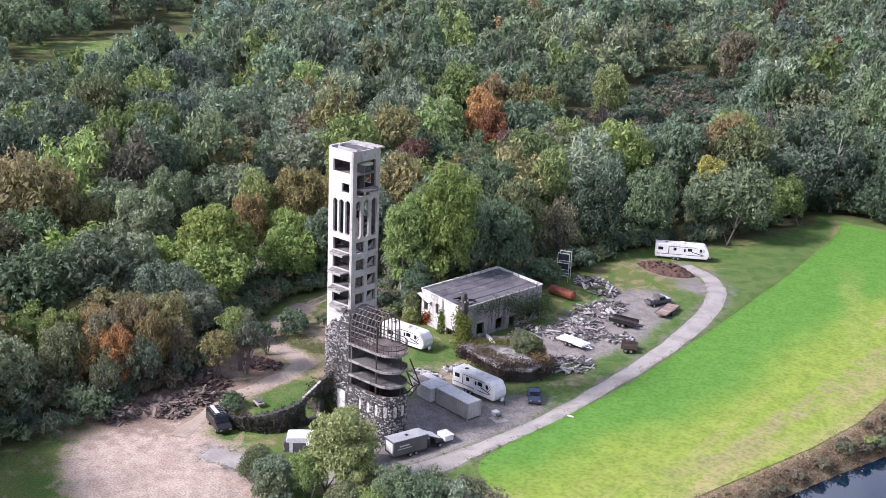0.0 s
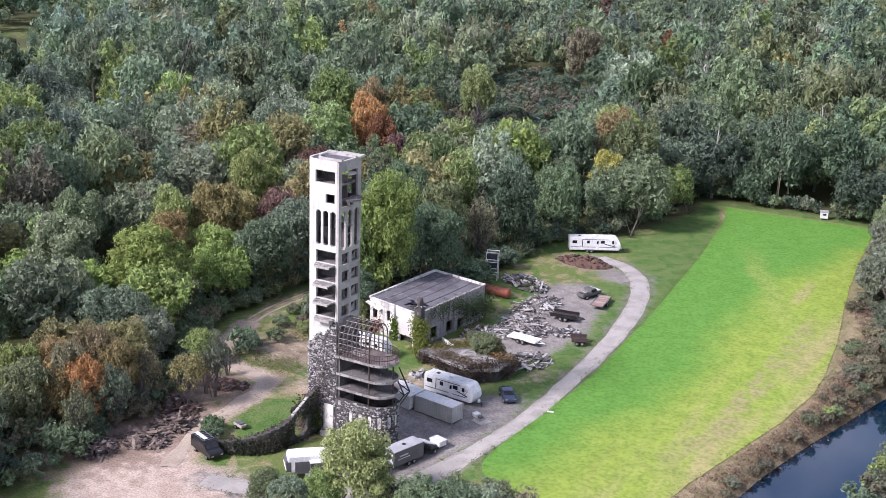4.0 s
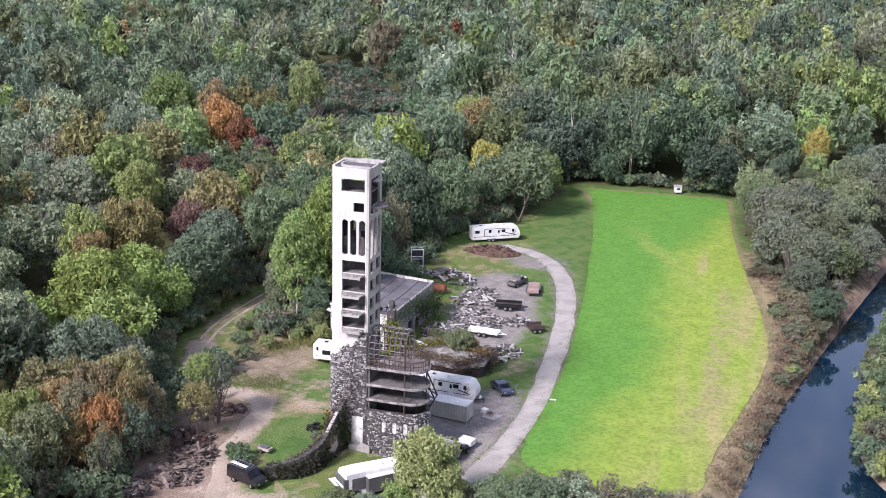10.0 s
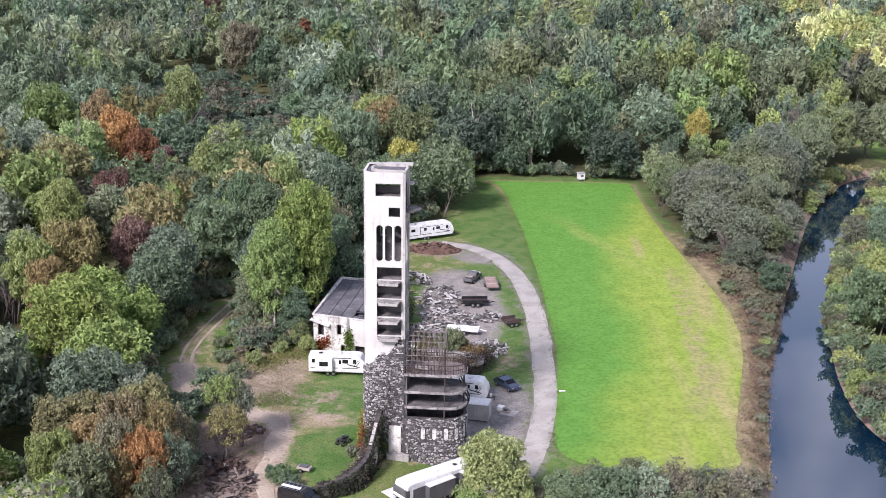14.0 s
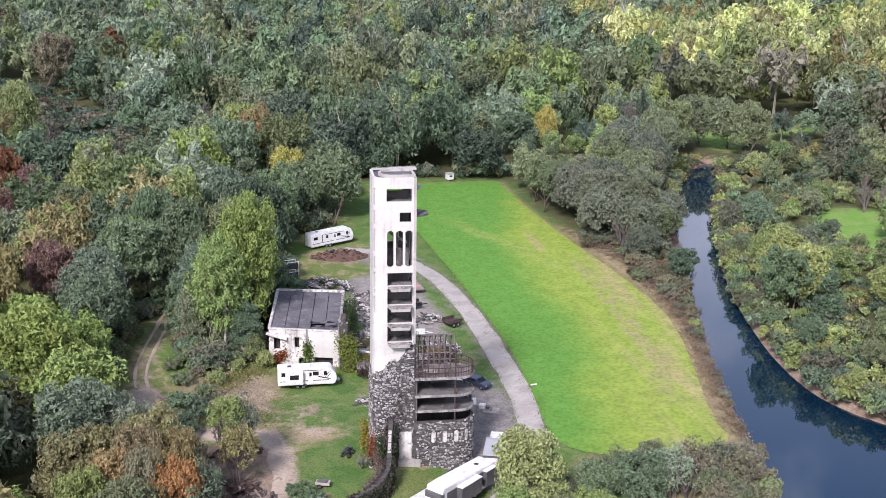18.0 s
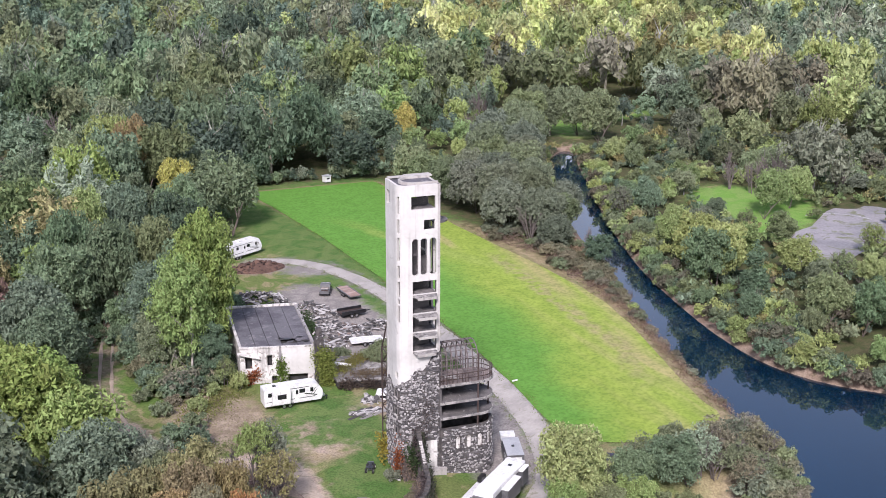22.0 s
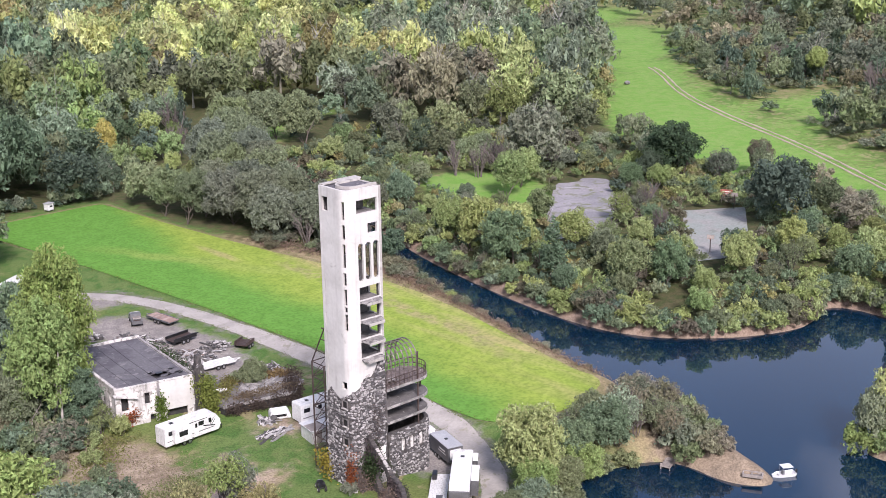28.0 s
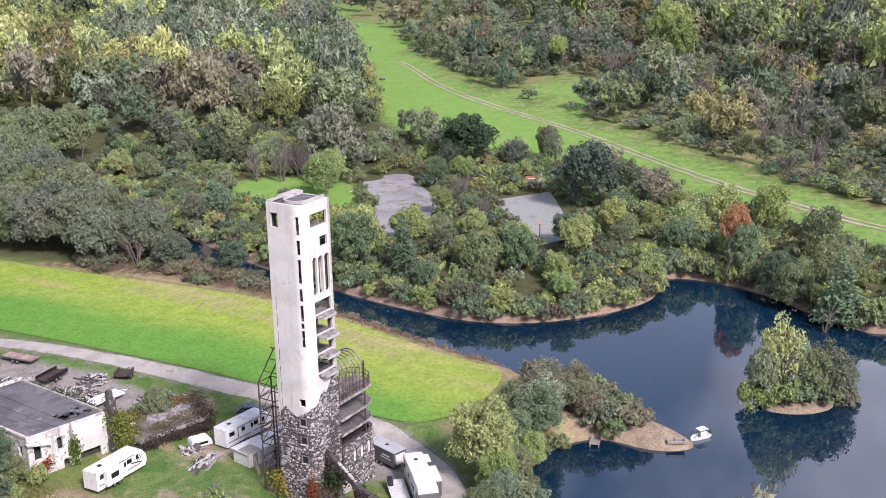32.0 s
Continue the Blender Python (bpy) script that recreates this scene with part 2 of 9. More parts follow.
def field_mat():
    m, n, l, p = tree_of("young_crop")
    pos = n.new("ShaderNodeNewGeometry").outputs["Position"]
    xyz = n.new("ShaderNodeSeparateXYZ")
    l.new(pos, xyz.inputs[0])
    # the crop thins towards the river
    north = calc(n, l, "MULTIPLY", calc(n, l, "MAXIMUM", calc(n, l, "SUBTRACT", xyz.outputs[1], 104), 0), 0.24)
    south = calc(n, l, "MULTIPLY", calc(n, l, "MAXIMUM", calc(n, l, "SUBTRACT", 34, xyz.outputs[1]), 0), 0.22)
    across = calc(n, l, "ADD", calc(n, l, "SUBTRACT", xyz.outputs[0], north), south)
    wobble = calc(n, l, "MULTIPLY", calc(n, l, "SUBTRACT", noise_node(n, l, 0.07, 5, pos), 0.5), 11)
    thin = ramp(n, l, calc(n, l, "ADD", across, wobble), 30.0, 41)
    col = mixc(n, l, thin, (0.112, 0.262, 0.046), (0.262, 0.340, 0.062))
    lay = n.new("ShaderNodeMapping")
    lay.inputs["Scale"].default_value = (1.0, 0.13, 1.0)
    lay.inputs["Rotation"].default_value = (0, 0, 0.06)
    l.new(pos, lay.inputs["Vector"])
    bare = ramp(n, l, calc(n, l, "MULTIPLY", noise_node(n, l, 0.11, 5, lay.outputs[0], 0.6), calc(n, l, "ADD", calc(n, l, "MULTIPLY", thin, 0.5), 0.58)), 0.53, 0.72)
    col = mixc(n, l, bare, col, (0.36, 0.32, 0.14))
    # a washed-out strip along the river side, and a thin one that leaves it to the north-west
    y_ = xyz.outputs[1]
    sway = calc(n, l, "MULTIPLY", calc(n, l, "SUBTRACT", noise_node(n, l, 0.12, 3, pos), 0.5), 5)
    off = calc(n, l, "ABSOLUTE", calc(n, l, "SUBTRACT", calc(n, l, "ADD", across, sway), 46.4), 0)
    strip_ = calc(n, l, "MULTIPLY", ramp(n, l, calc(n, l, "SUBTRACT", 2.6, off), 0.0, 1.9), calc(n, l, "MULTIPLY", ramp(n, l, y_, 8, 30), ramp(n, l, calc(n, l, "SUBTRACT", 92, y_), 0, 16)))
    strip_ = calc(n, l, "MULTIPLY", strip_, ramp(n, l, noise_node(n, l, 0.5, 5, pos), 0.34, 0.6))
    col = mixc(n, l, calc(n, l, "MULTIPLY", strip_, 0.85), col, (0.34, 0.285, 0.15))
    lean = calc(n, l, "ADD", xyz.outputs[0], calc(n, l, "MULTIPLY", calc(n, l, "SUBTRACT", y_, 75), 0.46))
    off2 = calc(n, l, "ABSOLUTE", calc(n, l, "SUBTRACT", calc(n, l, "ADD", lean, sway), 45), 0)
    thin2 = calc(n, l, "MULTIPLY", ramp(n, l, calc(n, l, "SUBTRACT", 3.6, off2), 0.0, 3.2), calc(n, l, "MULTIPLY", ramp(n, l, y_, 70, 84), ramp(n, l, calc(n, l, "SUBTRACT", 128, y_), 0, 24)))
    col = mixc(n, l, calc(n, l, "MULTIPLY", thin2, 0.6), col, (0.27, 0.335, 0.085))
    tuft = noise_node(n, l, 1.7, 8, pos, 0.3)
    blotch = noise_node(n, l, 0.35, 5, pos)
    col = mixc(n, l, ramp(n, l, blotch, 0.3, 0.7), mixc(n, l, 0.22, col, (0.04, 0.12, 0.005)), col)
    col = mixc(n, l, ramp(n, l, tuft, 0.32, 0.62), mixc(n, l, 0.34, col, (0.03, 0.08, 0.005)), col)
    l.new(col, p.inputs["Base Color"])
    p.inputs["Roughness"].default_value = 0.9
    p.inputs["Specular IOR Level"].default_value = 0.15
    bump_node(n, l, tuft, 0.7, 0.15, p)
    return m


FIELD = field_mat()


def ground_mat():
    m, n, l, p = tree_of("rough_ground")
    pos = n.new("ShaderNodeNewGeometry").outputs["Position"]
    big, mid, fine = noise_node(n, l, 0.08, 5, pos, 0.3), noise_node(n, l, 0.6, 6, pos), noise_node(n, l, 4, 6, pos)

    def zone(name, soft=0.55):
        a = n.new("ShaderNodeAttribute")
        a.attribute_name = name
        v = calc(n, l, "ADD", a.outputs["Fac"], calc(n, l, "MULTIPLY", calc(n, l, "SUBTRACT", mid, 0.5), 1.1))
        return ramp(n, l, v, 0.5 - soft / 2, 0.5 + soft / 2)

    weedy = noise_node(n, l, 0.28, 7, pos, 0.8)
    grass = mixc(n, l, ramp(n, l, big, 0.40, 0.60), (0.098, 0.172, 0.042), (0.150, 0.186, 0.062))
    grass = mixc(n, l, ramp(n, l, weedy, 0.50, 0.62), grass, (0.27, 0.24, 0.13))
    lawn = mixc(n, l, ramp(n, l, weedy, 0.35, 0.62), (0.076, 0.152, 0.038), (0.128, 0.185, 0.060))
    col = mixc(n, l, zone("lush"), grass, lawn)
    col = mixc(n, l, zone("dry"), col, mixc(n, l, ramp(n, l, mid, 0.35, 0.65), (0.34, 0.27, 0.17), (0.22, 0.19, 0.10)))
    col = mixc(n, l, zone("wood"), col, mixc(n, l, ramp(n, l, mid, 0.4, 0.6), (0.07, 0.085, 0.035), (0.10, 0.095, 0.05)))
    col = mixc(n, l, zone("soil"), col, mixc(n, l, ramp(n, l, weedy, 0.35, 0.65), (0.235, 0.185, 0.135), (0.40, 0.325, 0.25)))
    col = mixc(n, l, zone("dirt"), col, mixc(n, l, ramp(n, l, mid, 0.35, 0.65), (0.52, 0.42, 0.35), (0.42, 0.33, 0.27)))
    col = mixc(n, l, zone("mulch"), col, mixc(n, l, ramp(n, l, mid, 0.35, 0.65), (0.215, 0.155, 0.12), (0.29, 0.22, 0.175)))
    col = mixc(n, l, zone("gravel"), col, mixc(n, l, ramp(n, l, mid, 0.35, 0.65), (0.31, 0.285, 0.265), (0.23, 0.21, 0.20)))
    col = mixc(n, l, zone("meadow"), col, mixc(n, l, ramp(n, l, weedy, 0.35, 0.62), (0.155, 0.31, 0.06), (0.20, 0.32, 0.085)))
    col = mixc(n, l, zone("sand"), col, mixc(n, l, ramp(n, l, mid, 0.35, 0.65), (0.31, 0.245, 0.18), (0.22, 0.175, 0.13)))
    col = mixc(n, l, ramp(n, l, fine, 0.3, 0.66), mixc(n, l, 0.38, col, (0.0, 0.0, 0.0)), col)
    l.new(col, p.inputs["Base Color"])
    p.inputs["Roughness"].default_value = 0.95
    p.inputs["Specular IOR Level"].default_value = 0.1
    bump_node(n, l, calc(n, l, "ADD", fine, mid), 0.6, 0.12, p)
    return m


GROUND = ground_mat()
ROAD = mat("packed_gravel", (0.375, 0.35, 0.325), (0.30, 0.28, 0.26), (0.25, 0.235, 0.18), scale=0.3, fine=2.5, bump=0.2, grit=0.16)
TRACK = mat("pale_dirt", (0.44, 0.36, 0.29), (0.36, 0.29, 0.23), (0.24, 0.20, 0.14), scale=0.3, fine=3, bump=0.4)
ASPHALT = mat("old_asphalt", (0.30, 0.285, 0.30), (0.22, 0.215, 0.23), (0.17, 0.185, 0.11), scale=0.10, fine=2, bump=0.2, spots=(0.54, 0.64))
COURT = mat("worn_green_court", (0.26, 0.29, 0.27), (0.30, 0.29, 0.28), (0.20, 0.22, 0.19), scale=0.15, fine=2, bump=0.2)
PAINT_LINE = mat("worn_white_line", (0.55, 0.55, 0.56), (0.42, 0.42, 0.44), None, scale=0.8)


# ---- mesh helpers ----
def part(name, bm, material, parent=None, label="", smooth=False):
    """Links a bmesh as one mesh object under a thing or a part."""
    me = bpy.data.meshes.new(name)
    bm.to_mesh(me)
    bm.free()
    me.materials.append(material)
    if smooth:
        me.polygons.foreach_set("use_smooth", [True] * len(me.polygons))
    ob = new(name, me)
    if parent:
        ob.parent = parent
    return tagged(ob, label)


def piece(name, me, parent, m):
    """One more object on a mesh that other pieces share."""
    ob = new(name, me)
    ob.parent, ob.matrix_basis = parent, m
    return ob


def thing(name, m, label, category, group="", kind=""):
    ob = new(name)
    ob.matrix_basis = m
    return tagged(ob, label, category, group, kind)


def raw(name, verts, faces, material, parent=None, smooth=False):
    me = bpy.data.meshes.new(name)
    me.from_pydata([tuple(v) for v in verts], [], faces)
    me.materials.append(material)
    if smooth:
        me.polygons.foreach_set("use_smooth", [True] * len(me.polygons))
    ob = new(name, me)
    if parent:
        ob.parent = parent
    return ob


def box(bm, x0, x1, y0, y1, z0, z1, bevel=0.0, m=None):
    r = bmesh.ops.create_cube(bm, size=1)
    vs = r["verts"]
    mm = Matrix.Translation(((x0 + x1) / 2, (y0 + y1) / 2, (z0 + z1) / 2)) @ Matrix.Diagonal((x1 - x0, y1 - y0, z1 - z0, 1))
    bmesh.ops.transform(bm, matrix=(m @ mm) if m else mm, verts=vs)
    if bevel:
        es = list({e for v in vs for e in v.link_edges})
        bmesh.ops.bevel(bm, geom=es, offset=bevel, segments=2, affect="EDGES")
    return bm


def boxed(name, parent, material, x0, x1, y0, y1, z0, z1, bevel=0.0, label="", m=None):
    return part(name, box(bmesh.new(), x0, x1, y0, y1, z0, z1, bevel, m), material, parent, label)


def tube(bm, a, b, r, n=6, r2=None):
    """A bar from a to b."""
    a, b = Vector(a), Vector(b)
    q = (b - a).to_track_quat("Z", "Y").to_matrix().to_4x4()
    res = bmesh.ops.create_cone(bm, cap_ends=True, segments=n, radius1=r, radius2=r if r2 is None else r2, depth=(b - a).length)
    bmesh.ops.transform(bm, matrix=Matrix.Translation((a + b) / 2) @ q, verts=res["verts"])
    return bm


def bar(name, parent, material, a, b, r, n=6, label=""):
    return part(name, tube(bmesh.new(), a, b, r, n), material, parent, label)


def prism(bm, outline, z0, z1):
    lo = [bm.verts.new((x, y, z0)) for x, y in outline]
    hi = [bm.verts.new((x, y, z1)) for x, y in outline]
    k = len(outline)
    bm.faces.new(hi)
    bm.faces.new(lo[::-1])
    for i in range(k):
        bm.faces.new((lo[i], lo[(i + 1) % k], hi[(i + 1) % k], hi[i]))
    return bm


def rock_mesh(name, material, seed, flat=0.6):
    rnd = random.Random(seed)
    bm = bmesh.new()
    bmesh.ops.create_icosphere(bm, subdivisions=1, radius=0.5)
    for v in bm.verts:
        v.co = Vector((v.co.x, v.co.y, v.co.z * flat)) * rnd.uniform(0.68, 1.25)
    me = bpy.data.meshes.new(name)
    bm.to_mesh(me)
    bm.free()
    me.materials.append(material)
    return me


def quads_mesh(name, quads, material, tints=None):
    me = bpy.data.meshes.new(name)
    k, g = quads.shape[:2]
    me.vertices.add(g * k)
    me.vertices.foreach_set("co", quads.reshape(-1))
    me.loops.add(g * k)
    me.loops.foreach_set("vertex_index", np.arange(g * k, dtype=np.int32))
    me.polygons.add(k)
    me.polygons.foreach_set("loop_start", np.arange(k, dtype=np.int32) * g)
    me.update()
    if tints is not None:
        c = np.ones((g * k, 4), np.float32)
        c[:, :3] = np.repeat(tints, g, 0)
        me.attributes.new("tint", "FLOAT_COLOR", "POINT").data.foreach_set("color", c.ravel())
    me.materials.append(material)
    return me


def smooth01(t):
    t = np.clip(t, 0.0, 1.0)
    return t * t * (3 - 2 * t)


def inside(poly, x, y):
    """Signed distance to a polygon, positive inside."""
    x, y = np.asarray(x, float), np.asarray(y, float)
    d, odd = np.full(x.shape, 1e9), np.zeros(x.shape, bool)
    for (ax, ay), (bx, by) in zip(poly, poly[1:] + poly[:1]):
        ex, ey = bx - ax, by - ay
        t = np.clip(((x - ax) * ex + (y - ay) * ey) / (ex * ex + ey * ey + 1e-9), 0, 1)
        d = np.minimum(d, np.hypot(x - ax - t * ex, y - ay - t * ey))
        if ay != by:
            cross = ((ay > y) != (by > y)) & (x < (bx - ax) * (y - ay) / (by - ay) + ax)
            odd ^= cross
    return np.where(odd, d, -d)


def near_line(line, x, y):
    """Distance to an open line of points."""
    x, y = np.asarray(x, float), np.asarray(y, float)
    d = np.full(x.shape, 1e9)
    for (ax, ay), (bx, by) in zip(line, line[1:]):
        ex, ey = bx - ax, by - ay
        t = np.clip(((x - ax) * ex + (y - ay) * ey) / (ex * ex + ey * ey + 1e-9), 0, 1)
        d = np.minimum(d, np.hypot(x - ax - t * ex, y - ay - t * ey))
    return d


def rounded(line, closed=False, times=2):
    """Corner cutting, which turns a rough line into a flowing one."""
    for _ in range(times):
        out = [] if closed else [line[0]]
        pairs = zip(line, line[1:] + line[:1]) if closed else zip(line, line[1:])
        for (ax, ay), (bx, by) in pairs:
            out += [(0.75 * ax + 0.25 * bx, 0.75 * ay + 0.25 * by), (0.25 * ax + 0.75 * bx, 0.25 * ay + 0.75 * by)]
        line = out if closed else out + [line[-1]]
    return line


# ---- plan of the valley ----
WATER_Z = -2.6
WEST_BANK = [(108, 182), (94, 162), (83, 133), (75, 105), (67, 75), (61, 52), (55.5, 30), (52.5, 10), (50, -4), (47.5, -17), (43.5, -30), (40, -33.5), (35.5, -28.5), (36, -20), (32, -16.8), (25, -15), (20, -17.5), (15, -24), (10, -40), (5, -75)]
EAST_BANK = [(130, -75), (93, -47), (97, -34), (106, -20), (108, -7), (106, -1), (100, -3.5), (90, -4.5), (75, 4.5), (66.5, 17), (66.0, 33), (68.6, 52), (72, 70), (78.6, 93), (87.2, 118), (96, 140), (104, 164), (112, 180)]
LAKE = rounded(WEST_BANK + [(20, -140), (160, -140)] + EAST_BANK, True)
FIELD_EDGE = rounded([(6.5, 153.5), (10.5, 150.0), (15.3, 121), (19.8, 85), (22.3, 57), (23.6, 37), (23.3, 20), (22.8, 8), (23.5, 2.5), (30, -1.5), (37, -1.8), (47, 1), (46.8, 9), (49.5, 22), (52.5, 37), (54.4, 54), (53, 70), (48.9, 96), (45, 127), (43.6, 149), (43, 155), (38, 155), (12, 153.8)], True, 1)
ROAD_LINE = rounded([(-3, -19), (5, -17), (11.5, -11), (16.2, -6), (19.7, 2), (21.4, 12), (21.8, 24), (21.3, 38), (20.3, 54), (18.0, 71), (13.6, 86), (7.5, 94.5), (0, 97)])
TRACK_LINE = rounded([(-9, -19), (-12.5, -11), (-13.6, -3), (-13.7, 4), (-15.0, 9.3), (-19.5, 10.3), (-25, 11), (-30, 17), (-33, 26)])
BARE_SLOPE = [(-26, 33), (-17.5, 32.5), (-13.8, 26), (-13.8, 18), (-17, 14), (-24.5, 15), (-27, 23)]
RUT_LINE = rounded([(-33, 26), (-34.5, 34), (-33.5, 46), (-32, 60), (-30, 75), (-27, 95)])
LOT = rounded([(4, -15), (-3, -15.5), (-7.5, -16), (-10.5, -11), (-14, -8.5), (-16, -14), (-19, -21), (-17, -32), (0, -40), (12, -36), (12, -22)], True)
YARD = rounded([(3, 9), (6, 3), (12, -7), (18, -4), (21, 12), (20.6, 22), (18, 28), (14, 27.5), (11, 22), (4, 20)], True)
PAD = rounded([(1, 42), (10, 38), (16, 50), (13, 70), (7, 80), (-1, 78), (0, 60)], True)
MEADOW = rounded([(494, 448), (419, 350), (341, 255), (289, 205), (235, 162), (197, 126), (180, 90), (172, 62), (172, 40), (185, 30), (202, 50), (218, 74), (242, 114), (270, 154), (309, 193), (338, 211), (422, 283), (493, 380)], True, 1)
GLADE = rounded([(101, 84), (118, 78), (136, 98), (134, 112), (120, 124), (108, 112)], True)
WEST_GLADE = rounded([(-232, 84), (-285, 118), (-312, 160), (-372, 262), (-340, 272), (-300, 232), (-250, 168), (-215, 118)], True)
CLEARING = rounded([(-20, -60), (-19, -25), (-22.5, -4), (-27, 8), (-36.5, 20), (-37, 36), (-35.5, 60), (-30.5, 60), (-29.5, 38), (-24, 30), (-18, 36), (-16, 56), (-12, 62), (-12, 90), (-12, 104), (0, 112), (6, 150), (0, 156), (45, 162), (45.5, 140), (47, 122), (51, 100), (56, 82), (61, 70), (56, 30), (50, -10), (30, -60)], True)
LAWN = rounded([(-2, -9), (-1.5, 0), (-2, 9), (-7, 11), (-10.5, 5), (-11.5, -4), (-7, -9)], True)
PATH_LINE = rounded([(312, 202), (305, 192), (267, 153), (241, 114), (219, 74), (187, 30), (170, 4), (152, -32), (140, -80)])
PAVED = rounded([(96, 57), (104, 58), (108, 54), (116, 60), (121, 61), (132, 68), (141, 80), (149, 86), (146, 92), (139, 90), (135, 93), (124, 83), (112, 77), (107, 68)], True, 1)
HOLLOW = rounded([(-40, 134), (-62, 138), (-84, 170), (-100, 215), (-122, 300), (-98, 304), (-72, 242), (-46, 202), (-36, 160)], True)
BACK_GLADE = rounded([(112, 200), (117, 182), (126, 198), (142, 210), (164, 217), (158, 228), (140, 227), (124, 235), (113, 222)], True)
SCRUB_GLADES = [rounded([(250, 103), (286, 132), (314, 124), (304, 98), (276, 80), (246, 84)], True), rounded([(304, 84), (336, 86), (338, 42), (304, 36)], True)]
COURT_EDGE = [(104, 29), (117, 23), (149, 46), (136, 54)]
ISLAND = (60.4, -40.0)


def hollow(x, y):
    """Height of the ground before the river is cut into it."""
    z = -0.45 + 0.0 * x
    east = smooth01((x - 1) / 9) * smooth01((75 - y) / 40) * (1 - smooth01((x - 20) / 4))
    z = z - 0.7 * east
    front = smooth01((9 - y) / 12) * smooth01((x - 3) / 8) * (1 - smooth01((x - 21) / 8))
    z = z - 0.45 * front
    west = smooth01((1 - x) / 8) * smooth01((y + 14) / 12)
    z = z + 0.3 * west
    far = smooth01((np.hypot(x - 20, y - 40) - 150) / 250)
    return z + far * (1.5 + 1.5 * np.sin(x * 0.006 + 1) * np.cos(y * 0.005))


def ground(x, y):
    x, y = np.asarray(x, float), np.asarray(y, float)
    w = inside(LAKE, x, y)
    z = hollow(x, y)
    dx, dy = x - ISLAND[0], y - ISLAND[1]
    isle = 2.0 * smooth01(1.25 - np.hypot((0.59 * dx - 0.8 * dy) / 8.0, (0.8 * dx + 0.59 * dy) / 4.4))
    bank = smooth01((w + 4.5) / 6.5)
    z = z * (1 - bank) + (WATER_Z - 1.2 + isle) * bank
    fld = smooth01((inside(FIELD_EDGE, x, y) + 3) / 3)
    return z * (1 - fld) - 0.47 * fld


def scrubland(x, y):
    """Depth inside the open scrub on the far side of the meadow path."""
    side = ((np.asarray(x, float) - 152) * 234 - (np.asarray(y, float) + 32) * 160) / 283.5
    return np.minimum.reduce([side - 4, 120 - side, np.asarray(x, float) - 150])


def gz(x, y):
    return float(ground(np.array([x]), np.array([y]))[0])


def spaced(lo, a, b, hi, step):
    mid = np.arange(a, b + step / 2, step)
    out, s, v = [], step, a
    while v > lo:
        s *= 1.25
        v -= s
        out.append(v)
    left = out[::-1]
    out, s, v = [], step, mid[-1]
    while v < hi:
        s *= 1.25
        v += s
        out.append(v)
    return np.concatenate([left, mid, out])


